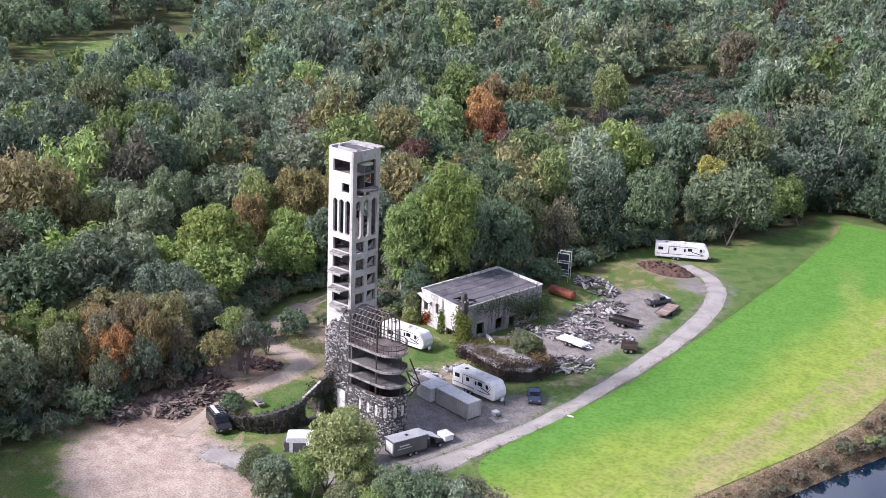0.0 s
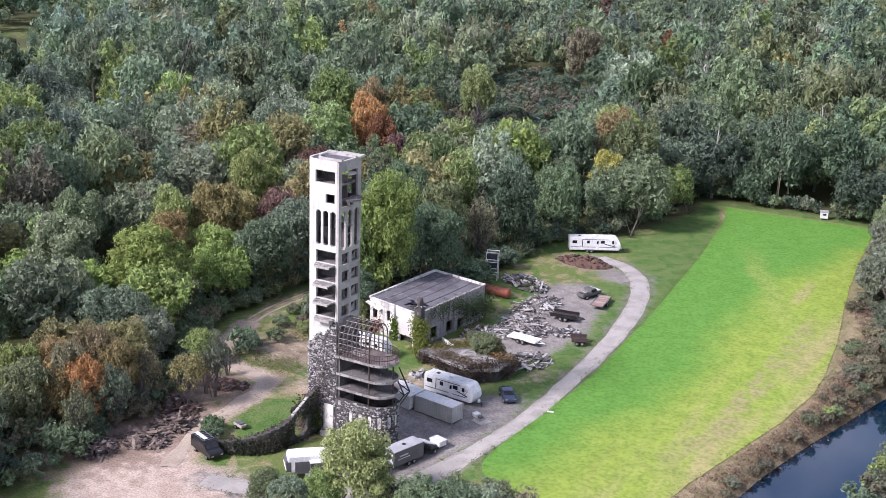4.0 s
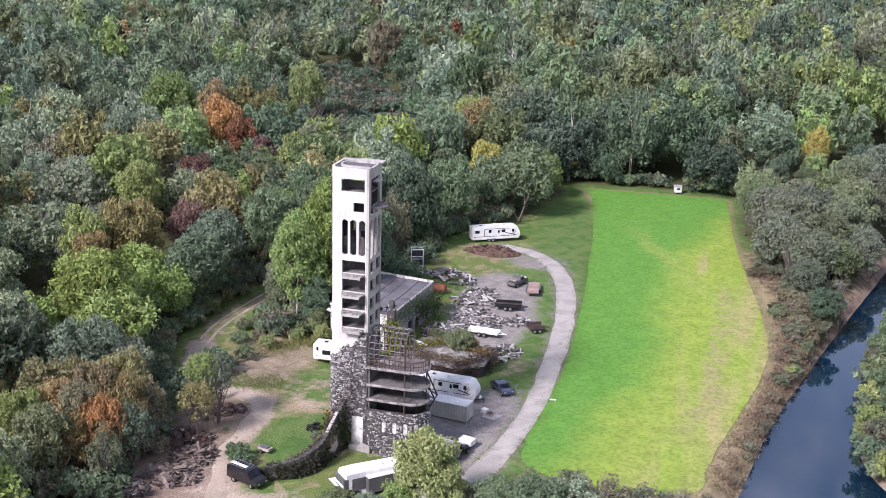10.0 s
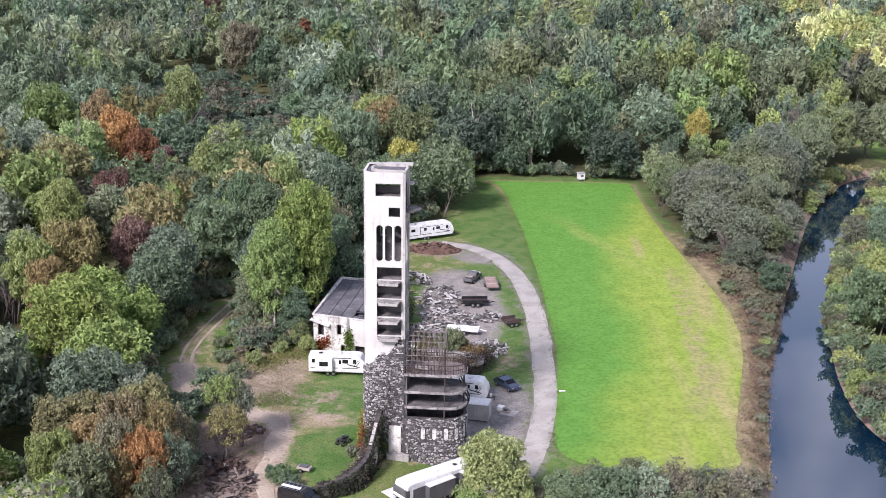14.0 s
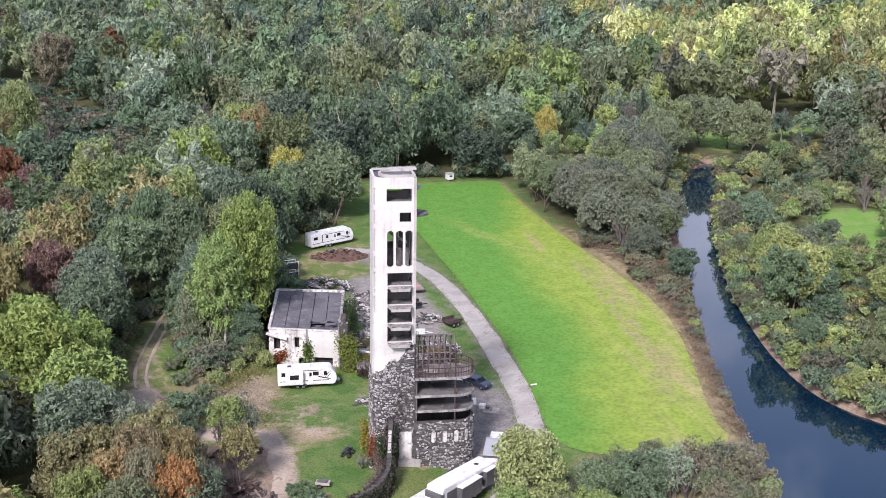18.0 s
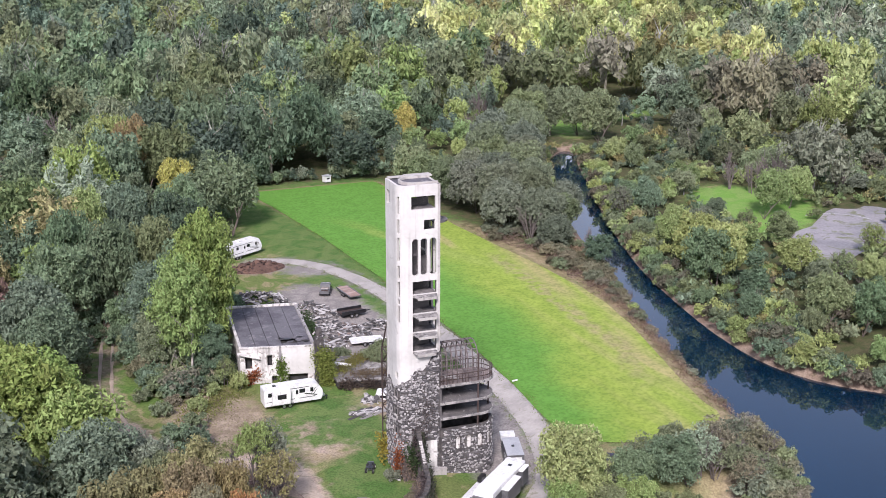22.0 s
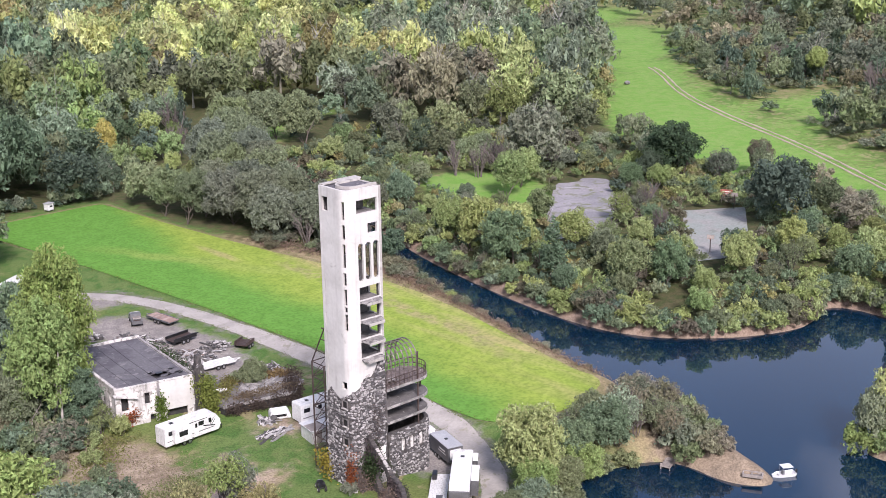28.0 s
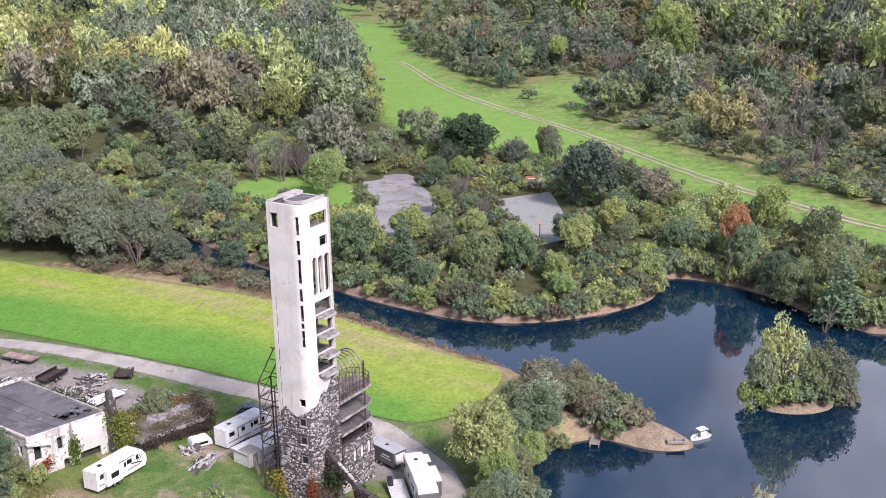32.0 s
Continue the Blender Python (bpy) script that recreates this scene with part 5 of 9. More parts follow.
part("chimney", chim, MORTAR, ruin, "crumbling fieldstone chimney")
for i in range(90):
    piece("stone", ROCKS[i % 8], ruin, Matrix.Translation((rnd.uniform(-4.3, -2.95), rnd.uniform(31.95, 33.25), rnd.uniform(-0.6, 8.4))) @ Euler((rnd.uniform(0, 3), rnd.uniform(0, 3), 0)).to_matrix().to_4x4() @ Matrix.Diagonal((0.42, 0.38, 0.42, 1)))


# ---- climbing plants ----
def leaves(name, centres, per, spread, size, colour, parent=None, label="", category="", seed=1):
    """Loose leaf sprays round some points."""
    r = np.random.RandomState(seed)
    c = np.repeat(np.array(centres, float), per, 0)
    p = c + r.normal(size=c.shape) * np.array(spread)
    nrm = r.normal(size=c.shape) + np.array([0, -0.3, 0.6])
    nrm /= np.linalg.norm(nrm, axis=1)[:, None]
    t1 = np.cross(nrm, r.normal(size=c.shape))
    t1 /= np.linalg.norm(t1, axis=1)[:, None]
    t2 = np.cross(nrm, t1)
    s = (size * r.uniform(0.6, 1.4, len(p)))[:, None]
    q = np.stack([p - t1 * s, p - t2 * s, p + t1 * s, p + t2 * s], 1).astype(np.float32)
    ob = new(name, quads_mesh(name, q, LEAF))
    ob.color = (*colour, 1)
    if parent:
        ob.parent = parent
        return ob
    return tagged(ob, label, category, kind="stuff")


def line_points(a, b, n, jitter, seed):
    r = random.Random(seed)
    return [tuple(Vector(a).lerp(Vector(b), r.random()) + Vector((r.uniform(-1, 1), r.uniform(-1, 1), r.uniform(-1, 1))) * jitter) for _ in range(n)]


GREEN_IVY, DARK_IVY, RED_IVY, BROWN_IVY = (0.10, 0.15, 0.03), (0.045, 0.07, 0.03), (0.24, 0.08, 0.035), (0.078, 0.060, 0.050)
def ground_points(a, b, n, jitter, seed):
    return [(x, y, a[2] + 0.05 * (z - a[2])) for x, y, z in line_points(a, b, n, jitter, seed)]


leaves("ivy", line_points((-2.4, 31.7, -0.6), (-3.3, 31.8, 4.6), 150, 0.9, 1), 30, (0.5, 0.4, 0.55), 0.13, (0.17, 0.20, 0.05), None, "green ivy hanging on the chimney corner", "ivy", 1)
leaves("ivy", line_points((-9.0, 33.9, -0.5), (-9.0, 33.9, 3.2), 34, 0.35, 2), 24, (0.35, 0.2, 0.45), 0.13, GREEN_IVY, None, "green ivy on the peeling front wall", "ivy", 2)
leaves("ivy", line_points((-14.2, 35.2, -0.5), (-12.6, 34.8, 1.9), 30, 0.4, 3), 24, (0.45, 0.25, 0.45), 0.13, RED_IVY, None, "reddish creeper at the building corner", "ivy", 3)
leaves("ivy", line_points((-2.1, 44, 3.0), (-1.7, 52, 2.6), 150, 1.3, 4), 26, (0.15, 0.6, 0.9), 0.09, DARK_IVY, None, "dark ivy on the bare rear wall", "ivy", 4)
leaves("ivy", line_points((-3.2, 36, 4.8), (-2.3, 45, 4.8), 60, 0.6, 5), 20, (0.12, 0.6, 0.6), 0.08, DARK_IVY, None, "dark ivy on the bare side wall", "ivy", 5)

# ---- overgrown concrete platform ----
slab = thing("concrete_platform", pose(0, 0, 0), "overgrown cracked concrete platform with vine-hung edges", "platform")
PLAT = [(-1.8, 29.6), (2.5, 28.6), (8.6, 27.2), (12.2, 30.0), (12.6, 35.0), (8.8, 38.0), (1.0, 38.5), (-2.2, 34.0)]
part("deck", prism(bmesh.new(), PLAT, 0.72, 1.02), CONCRETE_DARK, slab)
part("base", prism(bmesh.new(), [(x * 0.96 + 0.2, y * 0.98 + 0.8) for x, y in PLAT], -1.6, 0.716), DARK_VOID, slab)
bm = bmesh.new()
for (ax, ay), (bx, by) in zip(PLAT[:4], PLAT[1:4]):
    d = math.atan2(by - ay, bx - ax)
    box(bm, 0, math.hypot(bx - ax, by - ay), -0.12, 0.15, 0.70, 1.12, 0.02, Matrix.Translation((ax, ay, 0)) @ Matrix.Rotation(d, 4, "Z"))
part("edge_beam", bm, STAINED, slab)
part("worn_patch", prism(bmesh.new(), [(3.5, 30.5), (8.0, 29.0), (10.5, 31.5), (9.5, 34.5), (5.5, 35.5), (3.2, 33.5)], 1.02, 1.06), STAINED, slab)
leaves("vines", line_points((-1.5, 29.2, 0.3), (8.6, 26.8, 0.3), 110, 0.6, 6), 24, (0.3, 0.3, 0.45), 0.10, BROWN_IVY, None, "brown vines hanging over the platform edge", "vine", 6)
leaves("vines", line_points((8.4, 27.2, 0.4), (13.0, 34.0, 0.5), 170, 1.0, 7), 26, (0.4, 0.4, 0.5), 0.10, BROWN_IVY, None, "brown tangled vines on the platform corner", "vine", 7)
leaves("weeds", ground_points((-1.5, 32.0, 1.2), (5.0, 37.5, 1.2), 130, 1.2, 8), 22, (0.5, 0.5, 0.25), 0.09, (0.16, 0.15, 0.05), None, "olive weeds growing on the platform", "weed", 8)
leaves("weeds", ground_points((0.5, 30.5, 1.15), (10.5, 29.6, 1.15), 120, 1.1, 18), 20, (0.6, 0.5, 0.18), 0.09, (0.15, 0.115, 0.075), None, "dead brown weeds on the platform edge", "weed", 18)
leaves("weeds", ground_points((5.0, 36.8, 1.1), (11.8, 34.0, 1.1), 110, 1.0, 9), 18, (0.5, 0.4, 0.2), 0.14, (0.17, 0.12, 0.06), None, "brown weeds growing on the platform", "weed", 9)

# ---- ivy-covered arch wall ----
ARCH = rounded([(0.15, -0.15), (-0.2, -2.5), (-0.5, -5.0), (-0.8, -7.2), (-1.9, -9.4), (-4.2, -11.0), (-6.6, -11.8), (-8.8, -11.5)], times=2)
arch_s = [0.0]
for (ax, ay), (bx, by) in zip(ARCH, ARCH[1:]):
    arch_s.append(arch_s[-1] + math.hypot(bx - ax, by - ay))


def on_arch(s):
    i = max(k for k in range(len(arch_s) - 1) if arch_s[k] <= min(max(s, 0), arch_s[-1] - 1e-6) + 1e-9)
    (ax, ay), (bx, by) = ARCH[i], ARCH[i + 1]
    t = (s - arch_s[i]) / (arch_s[i + 1] - arch_s[i])
    d = math.hypot(bx - ax, by - ay)
    return ax + (bx - ax) * t, ay + (by - ay) * t, (by - ay) / d, -(bx - ax) / d


def arch_height(s):
    return 6.4 - 0.6 * s if s < 5.4 else max(3.16 - 0.24 * (s - 5.4), 1.0)


arch_wall = thing("arch_wall", pose(0, 0, 0), "curved stone garden wall with an arch, smothered in dark vines", "wall")
sc = cuts(0, arch_s[-1], [2.0 + 0.2 * i for i in range(15)], 0.4)
grid_wall("wall_body", on_arch, sc, cuts(-1.9, 6.4, [0.2 * i for i in range(-8, 32)], 0.4), lambda s, z: z > arch_height(s) or math.hypot((s - 3.4) / 1.3, (z - 1.75) / 1.65) < 1, 0.6, MORTAR, arch_wall)
for side, sd in ((0.2, 10), (-0.8, 11)):
    cs = []
    r = random.Random(sd)
    for _ in range(330):
        s = r.uniform(0.2, arch_s[-1])
        x, y, nx, ny = on_arch(s)
        z = r.uniform(-1.5, arch_height(s))
        if math.hypot((s - 3.4) / 1.8, (z - 1.8) / 2.1) < 1:
            continue
        cs.append((x + nx * side, y + ny * side, z))
    leaves("vine_cover", cs, 24, (0.16, 0.16, 0.22), 0.10, (0.085, 0.068, 0.068) if sd == 10 else (0.06, 0.065, 0.045), arch_wall, "", "", sd)
coping = bmesh.new()
for i in range(10):
    a, b = on_arch(2.0 + 0.28 * i), on_arch(2.0 + 0.28 * (i + 1))
    za, zb = arch_height(2.0 + 0.28 * i) + 0.1, arch_height(2.0 + 0.28 * (i + 1)) + 0.1
    q = [coping.verts.new((p[0] + p[2] * k, p[1] + p[3] * k, z - dz)) for dz in (0.3, 0) for p, z, k in ((a, za, -0.1), (b, zb, -0.1), (b, zb, -0.5), (a, za, -0.5))]
    for face in ((3, 2, 1, 0), (4, 5, 6, 7), (0, 1, 5, 4), (1, 2, 6, 5), (2, 3, 7, 6), (3, 0, 4, 7)):
        coping.faces.new([q[j] for j in face])
part("coping", coping, CONCRETE, arch_wall, "bare grey sloping concrete coping")
leaves("ivy", [(x, y, z) for x, y, z in line_points((-0.1, -0.9, 1.2), (-0.4, -2.2, 4.2), 50, 0.9, 12) if z < 6.2 + 0.6 * y], 26, (0.3, 0.35, 0.5), 0.12, DARK_IVY, None, "dark green ivy between the tower and the arch", "ivy", 12)
leaves("creeper", line_points((-2.0, 0.3, -0.2), (-1.6, 0.6, 4.0), 40, 0.45, 13), 26, (0.28, 0.3, 0.5), 0.10, RED_IVY, None, "rust-red creeper climbing the tower corner", "creeper", 13)
leaves("dead_brush", [(p[0], p[1], p[2] + 1.6 * abs(math.sin(p[0] * 91.0)) * min(1.0, 0.4 + 0.12 * (8 + p[1]))) for p in line_points((-1.0, -0.2, -0.2), (-1.4, -8.5, 0.2), 330, 0.8, 17) if not -5.0 < p[1] < -2.0], 22, (0.35, 0.45, 0.6), 0.07, (0.20, 0.15, 0.125), None, "grey-brown dead brush along the vine wall", "brush", 17)
leaves("creeper", line_points((0.2, -0.7, -0.3), (0.9, -0.6, 3.2), 20, 0.35, 14), 22, (0.3, 0.2, 0.5), 0.13, (0.14, 0.17, 0.04), None, "yellow-green creeper beside the blocked doorway", "creeper", 14)
leaves("creeper", line_points((-2.4, 3.6, -0.2), (-2.2, 5.6, 2.6), 20, 0.5, 15), 22, (0.3, 0.4, 0.5), 0.14, (0.24, 0.20, 0.04), None, "yellow creeper at the tower foot", "creeper", 15)
leaves("vine_stems", line_points((-0.4, -0.45, 0.0), (1.8, -0.4, 9.5), 90, 0.7, 16), 16, (0.35, 0.12, 0.7), 0.08, (0.11, 0.09, 0.085), None, "grey dead vines on the tower stones", "vine", 16)


# ---- vehicles ----
def wheel(parent, x, y, z, r, w, name="wheel"):
    bm = bmesh.new()
    tube(bm, (x, y - w / 2, z), (x, y + w / 2, z), r, 14)
    t = part(name, bm, RUBBER, parent)
    rim = part("rim", tube(bmesh.new(), (x, y - w / 2 - 0.012, z), (x, y + w / 2 + 0.012, z), r * 0.58, 10), CHROME, t)
    return t


def shell(profile, width, bevel, material, name, parent, label="", taper=0.0):
    """A body with that side profile (x, z), of that width."""
    bm = bmesh.new()
    lo = [bm.verts.new((x, -width / 2, z)) for x, z in profile]
    hi = [bm.verts.new((x, width / 2, z)) for x, z in profile]
    k = len(profile)
    bm.faces.new(lo)
    bm.faces.new(hi[::-1])
    for i in range(k):
        bm.faces.new((lo[(i + 1) % k], lo[i], hi[i], hi[(i + 1) % k]))
    bmesh.ops.recalc_face_normals(bm, faces=bm.faces)
    if bevel:
        bmesh.ops.bevel(bm, geom=list(bm.edges), offset=bevel, segments=2, affect="EDGES")
    return part(name, bm, material, parent, label)


def travel_trailer(x, y, turn, length, label, skin_=WHITE, height=2.75, fifth=False, slide=0, stripes=True, group="camper trailers"):
    """A camper on its wheels, nose to +x; slide: which side has a slide-out."""
    t = thing("camper_trailer", pose(x, y, gz(x, y), 0, 0, turn), label, "trailer", group)
    a, h, w, lift = length / 2, height, 2.45, 0.62
    if fifth:
        prof = [(-a, lift), (a - 2.6, lift), (a - 2.4, lift + 1.0), (a - 0.2, lift + 1.1), (a, lift + 1.5), (a - 0.5, lift + h + 0.25), (a - 2.4, lift + h + 0.3), (-a, lift + h)]
    else:
        prof = [(-a, lift), (a - 0.35, lift), (a, lift + 0.7), (a - 0.1, lift + 1.5), (a - 0.75, lift + h - 0.12), (a - 1.2, lift + h), (-a, lift + h)]
    shell(prof, w, 0.07, skin_, "body", t)
    boxed("roof_membrane", t, CREAM, -a + 0.1, a - 1.4, -w / 2 + 0.1, w / 2 - 0.1, lift + h - 0.01, lift + h + 0.03)
    boxed("air_conditioner", t, WHITE, -0.5, 0.5, -0.38, 0.38, lift + h + 0.03, lift + h + 0.33, 0.08)
    for vx in (-a * 0.6, a * 0.35):
        boxed("roof_vent", t, BLACK if vx < 0 else CREAM, vx - 0.25, vx + 0.25, -0.25, 0.25, lift + h + 0.03, lift + h + 0.14, 0.03)
    for sy in (-1, 1):
        y0 = sy * w / 2
        for wx, ww in ((-a + 1.0, 0.95), (-a * 0.28, 0.6), (a * 0.28, 0.85), (a - 1.7, 0.45)):
            boxed("window", t, DARK_GLASS, wx - ww / 2, wx + ww / 2, y0 - 0.025, y0 + 0.025, lift + 1.45, lift + 2.05, 0.015)
        if stripes:
            boxed("trim_line", t, BLACK, -a * 0.52, a * 0.5, y0 - 0.013, y0 + 0.013, lift + 2.22, lift + 2.31)
            boxed("trim_line", t, BLACK, -a * 0.52, -a * 0.49, y0 - 0.013, y0 + 0.013, lift + 0.8, lift + 2.22)
            for k in (0, 1):
                boxed("swoosh", t, BLACK, a - 1.5 + 0.3 * k, a - 1.42 + 0.3 * k, y0 - 0.0145, y0 + 0.0145, lift + 1.0, lift + 2.0, 0, "", Matrix.Translation((a - 1.4, 0, lift + 1.5)) @ Matrix.Rotation(radians(38), 4, "Y") @ Matrix.Translation((-a + 1.4, 0, -lift - 1.5)))
            boxed("stripe", t, GREY_PANEL, -a + 0.3, a - 1.2, y0 - 0.012, y0 + 0.012, lift + 0.62, lift + 0.74)
            boxed("swoosh", t, BLACK, a * 0.35, a - 0.9, y0 - 0.014, y0 + 0.014, lift + 0.95, lift + 1.1, 0, "", Matrix.Translation((a * 0.6, 0, lift + 1)) @ Matrix.Rotation(radians(-sy * 0 + 14), 4, "Y") @ Matrix.Translation((-a * 0.6, 0, -lift - 1)))
        door = boxed("door", t, skin_, a * 0.02, a * 0.02 + 0.7, y0 - 0.03, y0 + 0.03, lift + 0.1, lift + 2.15, 0.02)
        boxed("door_window", door, DARK_GLASS, a * 0.02 + 0.18, a * 0.02 + 0.52, y0 - 0.045, y0 + 0.045, lift + 1.35, lift + 1.95)
        for wx in (-0.95, -0.1):
            wheel(t, wx - a * 0.12, sy * (w / 2 - 0.16), 0.36, 0.36, 0.24)
        boxed("wheel_arch", t, GREY_PANEL, -1.5 - a * 0.12, 0.45 - a * 0.12, y0 - 0.02, y0 + 0.02, 0.55, 0.78, 0.015)
    if slide:
        y0 = slide * (w / 2)
        s = boxed("slide_out", t, skin_, -a * 0.75, -a * 0.15, min(y0, y0 + slide * 0.7), max(y0, y0 + slide * 0.7), lift + 0.35, lift + 2.35, 0.05)
        boxed("window", s, DARK_GLASS, -a * 0.6, -a * 0.3, y0 + slide * 0.69, y0 + slide * 0.72, lift + 1.2, lift + 1.9)
    if not fifth:
        for sy in (-0.5, 0.5):
            bar("drawbar", t, BLACK, (a - 0.3, sy, 0.55), (a + 1.0, 0, 0.5), 0.05, 5)
        bar("jack", t, BLACK, (a + 0.8, 0, 0.0), (a + 0.8, 0, 0.75), 0.05, 6)
        tk = boxed("gas_bottle", t, WHITE, a + 0.15, a + 0.45, -0.3, 0.3, 0.55, 1.05, 0.1)
    else:
        for sy in (-0.9, 0.9):
            bar("landing_leg", t, BLACK, (a - 2.9, sy, 0.0), (a - 2.9, sy, 0.8), 0.06, 6)
    return t


travel_trailer(-2.6, 100.3, 33, 10.6, "white travel trailer with dark swooshes parked at the wood edge", height=2.7)
travel_trailer(-9.4, 26.0, 2, 8.6, "white camper trailer parked before the ruined building", CREAM, slide=-1, height=2.5)
travel_trailer(9.2, 21.2, -4, 8.6, "white travel trailer parked beside the gravel yard", WHITE, height=2.6)
mh = travel_trailer(8.1, -8.6, 224, 10.8, "white fifth-wheel camper with dark flank and open slide-outs", WHITE, fifth=True, height=2.9, stripes=False)
boxed("dark_nose", mh, GREY_PANEL, 4.6, 5.32, -1.24, 1.24, 1.78, 3.2, 0.06)
boxed("dark_flank", mh, GREY_PANEL, -5.3, 4.2, 1.26, 1.30, 1.5, 3.1, 0.01)
boxed("white_band", mh, WHITE, -5.3, 2.6, 1.301, 1.32, 0.75, 1.25)
for x0, x1, out in ((-4.9, -2.9, 0.55), (-1.6, 2.4, 0.85)):
    so = boxed("slide_out", mh, GREY_PANEL, x0, x1, 1.3, 1.3 + out, 1.2, 3.2, 0.04, "dark grey camper slide-out")
    boxed("slide_roof", so, WHITE, x0 - 0.05, x1 + 0.05, 1.26, 1.36 + out, 3.2, 3.3, 0.02, "white slide-out roof")

deckp = thing("entry_deck", pose(5.6, -7.2, gz(5.6, -7.2), 0, 0, 44), "white painted timber deck with a bench beside the camper", "deck")
for i in range(14):
    boxed("plank", deckp, CREAM, -4.3, 4.3, -1.1 + i * 0.16, -0.955 + i * 0.16, 0.5, 0.56)
for px in (-4, 0, 4):
    for py in (-1, 1):
        boxed("leg", deckp, WOOD, px - 0.06, px + 0.06, py - 0.06, py + 0.06, -0.2, 0.5)
boxed("bench", deckp, BLACK, 2.6, 4.0, 0.4, 1.0, 0.56, 1.3, 0.05)
boxed("mat", deckp, GREY_PANEL, -2.2, -1.2, -0.6, 0.2, 0.563, 0.58)

# grey enclosed trailer and a folded tent trailer by the road
gt = thing("cargo_trailer", pose(13.8, 0.4, gz(13.8, 0.4), 0, 0, 255), "dark grey enclosed cargo trailer with light roof", "trailer")
shell([(-2.6, 0.55), (2.6, 0.55), (2.6, 2.6), (-2.6, 2.6)], 2.2, 0.06, GREY_PANEL, "body", gt)
boxed("roof", gt, ROOF_GREY, -2.65, 2.65, -1.12, 1.12, 2.6, 2.66, 0.02)
boxed("roof_vent", gt, BLACK, -0.2, 0.2, -0.2, 0.2, 2.66, 2.76, 0.02)
for sy in (-1, 1):
    for wx in (-0.9, 0.0):
        wheel(gt, wx, sy * 1.02, 0.34, 0.34, 0.22)
    boxed("lettering_bar", gt, CREAM, 0.2, 1.7, sy * 1.105 - 0.01, sy * 1.105 + 0.01, 1.75, 1.95)
    boxed("lettering_bar", gt, CREAM, -0.1, 2.0, sy * 1.105 - 0.01, sy * 1.105 + 0.01, 1.4, 1.52)
boxed("rear_door", gt, CREAM, 2.60, 2.63, -0.8, 0.8, 0.9, 2.3, 0.02)
boxed("ramp_frame", gt, BLACK, -2.64, -2.60, -1.0, 1.0, 0.6, 2.5, 0.02)
bar("drawbar", gt, BLACK, (-2.6, 0, 0.55), (-3.6, 0, 0.5), 0.06, 5)
pt = thing("tent_trailer", pose(15.2, 4.9, gz(15.2, 4.9), 0, 0, 75), "half-folded white tent trailer with a raised end panel", "trailer")
boxed("chassis", pt, BLACK, -1.9, 1.9, -0.85, 0.85, 0.42, 0.56, 0.02)
boxed("box", pt, WHITE, 0.7, 2.1, -0.95, 0.95, 0.56, 1.25, 0.06)
boxed("lid", pt, CREAM, 0.62, 2.18, -1.0, 1.0, 1.25, 1.34, 0.03)
boxed("raised_panel", pt, WHITE, -1.0, 1.0, -1.0, 1.0, -0.05, 0.05, 0.02, "", Matrix.Translation((-1.0, 0, 1.75)) @ Matrix.Rotation(radians(24), 4, "Y"))
boxed("locker", pt, GREY_PANEL, -0.6, 0.55, -0.7, 0.7, 0.56, 1.0, 0.04)
for sy in (-1, 1):
    bar("strut", pt, BLACK, (-1.5, sy * 0.8, 0.56), (-1.7, sy * 0.85, 2.0), 0.04, 5)
    bar("strut", pt, BLACK, (0.2, sy * 0.8, 0.56), (-0.3, sy * 0.85, 1.45), 0.04, 5)
    bar("brace", pt, BLACK, (-1.5, sy * 0.8, 0.7), (-0.3, sy * 0.85, 1.42), 0.03, 5)
    wheel(pt, -0.1, sy * 0.92, 0.33, 0.33, 0.22)
bar("drawbar", pt, BLACK, (1.9, 0, 0.5), (2.9, 0, 0.45), 0.06, 5)

# ---- shipping container and lean-to ----
ct = thing("shipping_container", pose(10.6, 14.8, gz(10.6, 14.8), 0, 0, -8), "faded grey corrugated shipping container on gravel", "container")
bm = bmesh.new()
ribs = 34
L = 6.6
for sy in (-1, 1):
    bm = bmesh.new()
    for i in range(ribs):
        x0 = -L / 2 + L * i / ribs
        g = 0.0 if i % 2 else 0.05
        box(bm, x0, x0 + L / ribs, sy * 1.16 - 0.03 + sy * g, sy * 1.16 + 0.03 + sy * g, 0.2, 2.5)
    part("side_panel", bm, CONTAINER, ct)
boxed("roof", ct, CREAM, -L / 2, L / 2, -1.2, 1.2, 2.5, 2.58, 0.02)
boxed("floor", ct, RUST, -L / 2, L / 2, -1.15, 1.15, 0.1, 0.22)
for sx in (-1, 1):
    boxed("end_panel", ct, CONTAINER, sx * L / 2 - 0.04, sx * L / 2 + 0.04, -1.14, 1.14, 0.22, 2.48, 0.01)
    for sy in (-1, 1):
        boxed("corner_post", ct, CONTAINER, sx * L / 2 - 0.09, sx * L / 2 + 0.09, sy * 1.2 - 0.09, sy * 1.2 + 0.09, 0.05, 2.6, 0.02)
for y in (-0.8, -0.35, 0.35, 0.8):
    bar("lock_rod", ct, CREAM, (L / 2 + 0.07, y, 0.3), (L / 2 + 0.07, y, 2.4), 0.025, 5)
sh = thing("lean_to", pose(4.6, 15.2, gz(4.6, 15.2), 0, 0, -8), "low pale shed with a flat patched roof", "shed")
boxed("wall", sh, CREAM, -2.3, 2.2, -1.5, 1.6, -0.1, 2.0, 0.03)
boxed("roof", sh, CREAM, -2.5, 2.5, -1.7, 1.9, 2.0, 2.1, 0.02)
boxed("roof_patch", sh, WOOD, -2.4, -0.2, -1.6, 0.6, 2.104, 2.13)
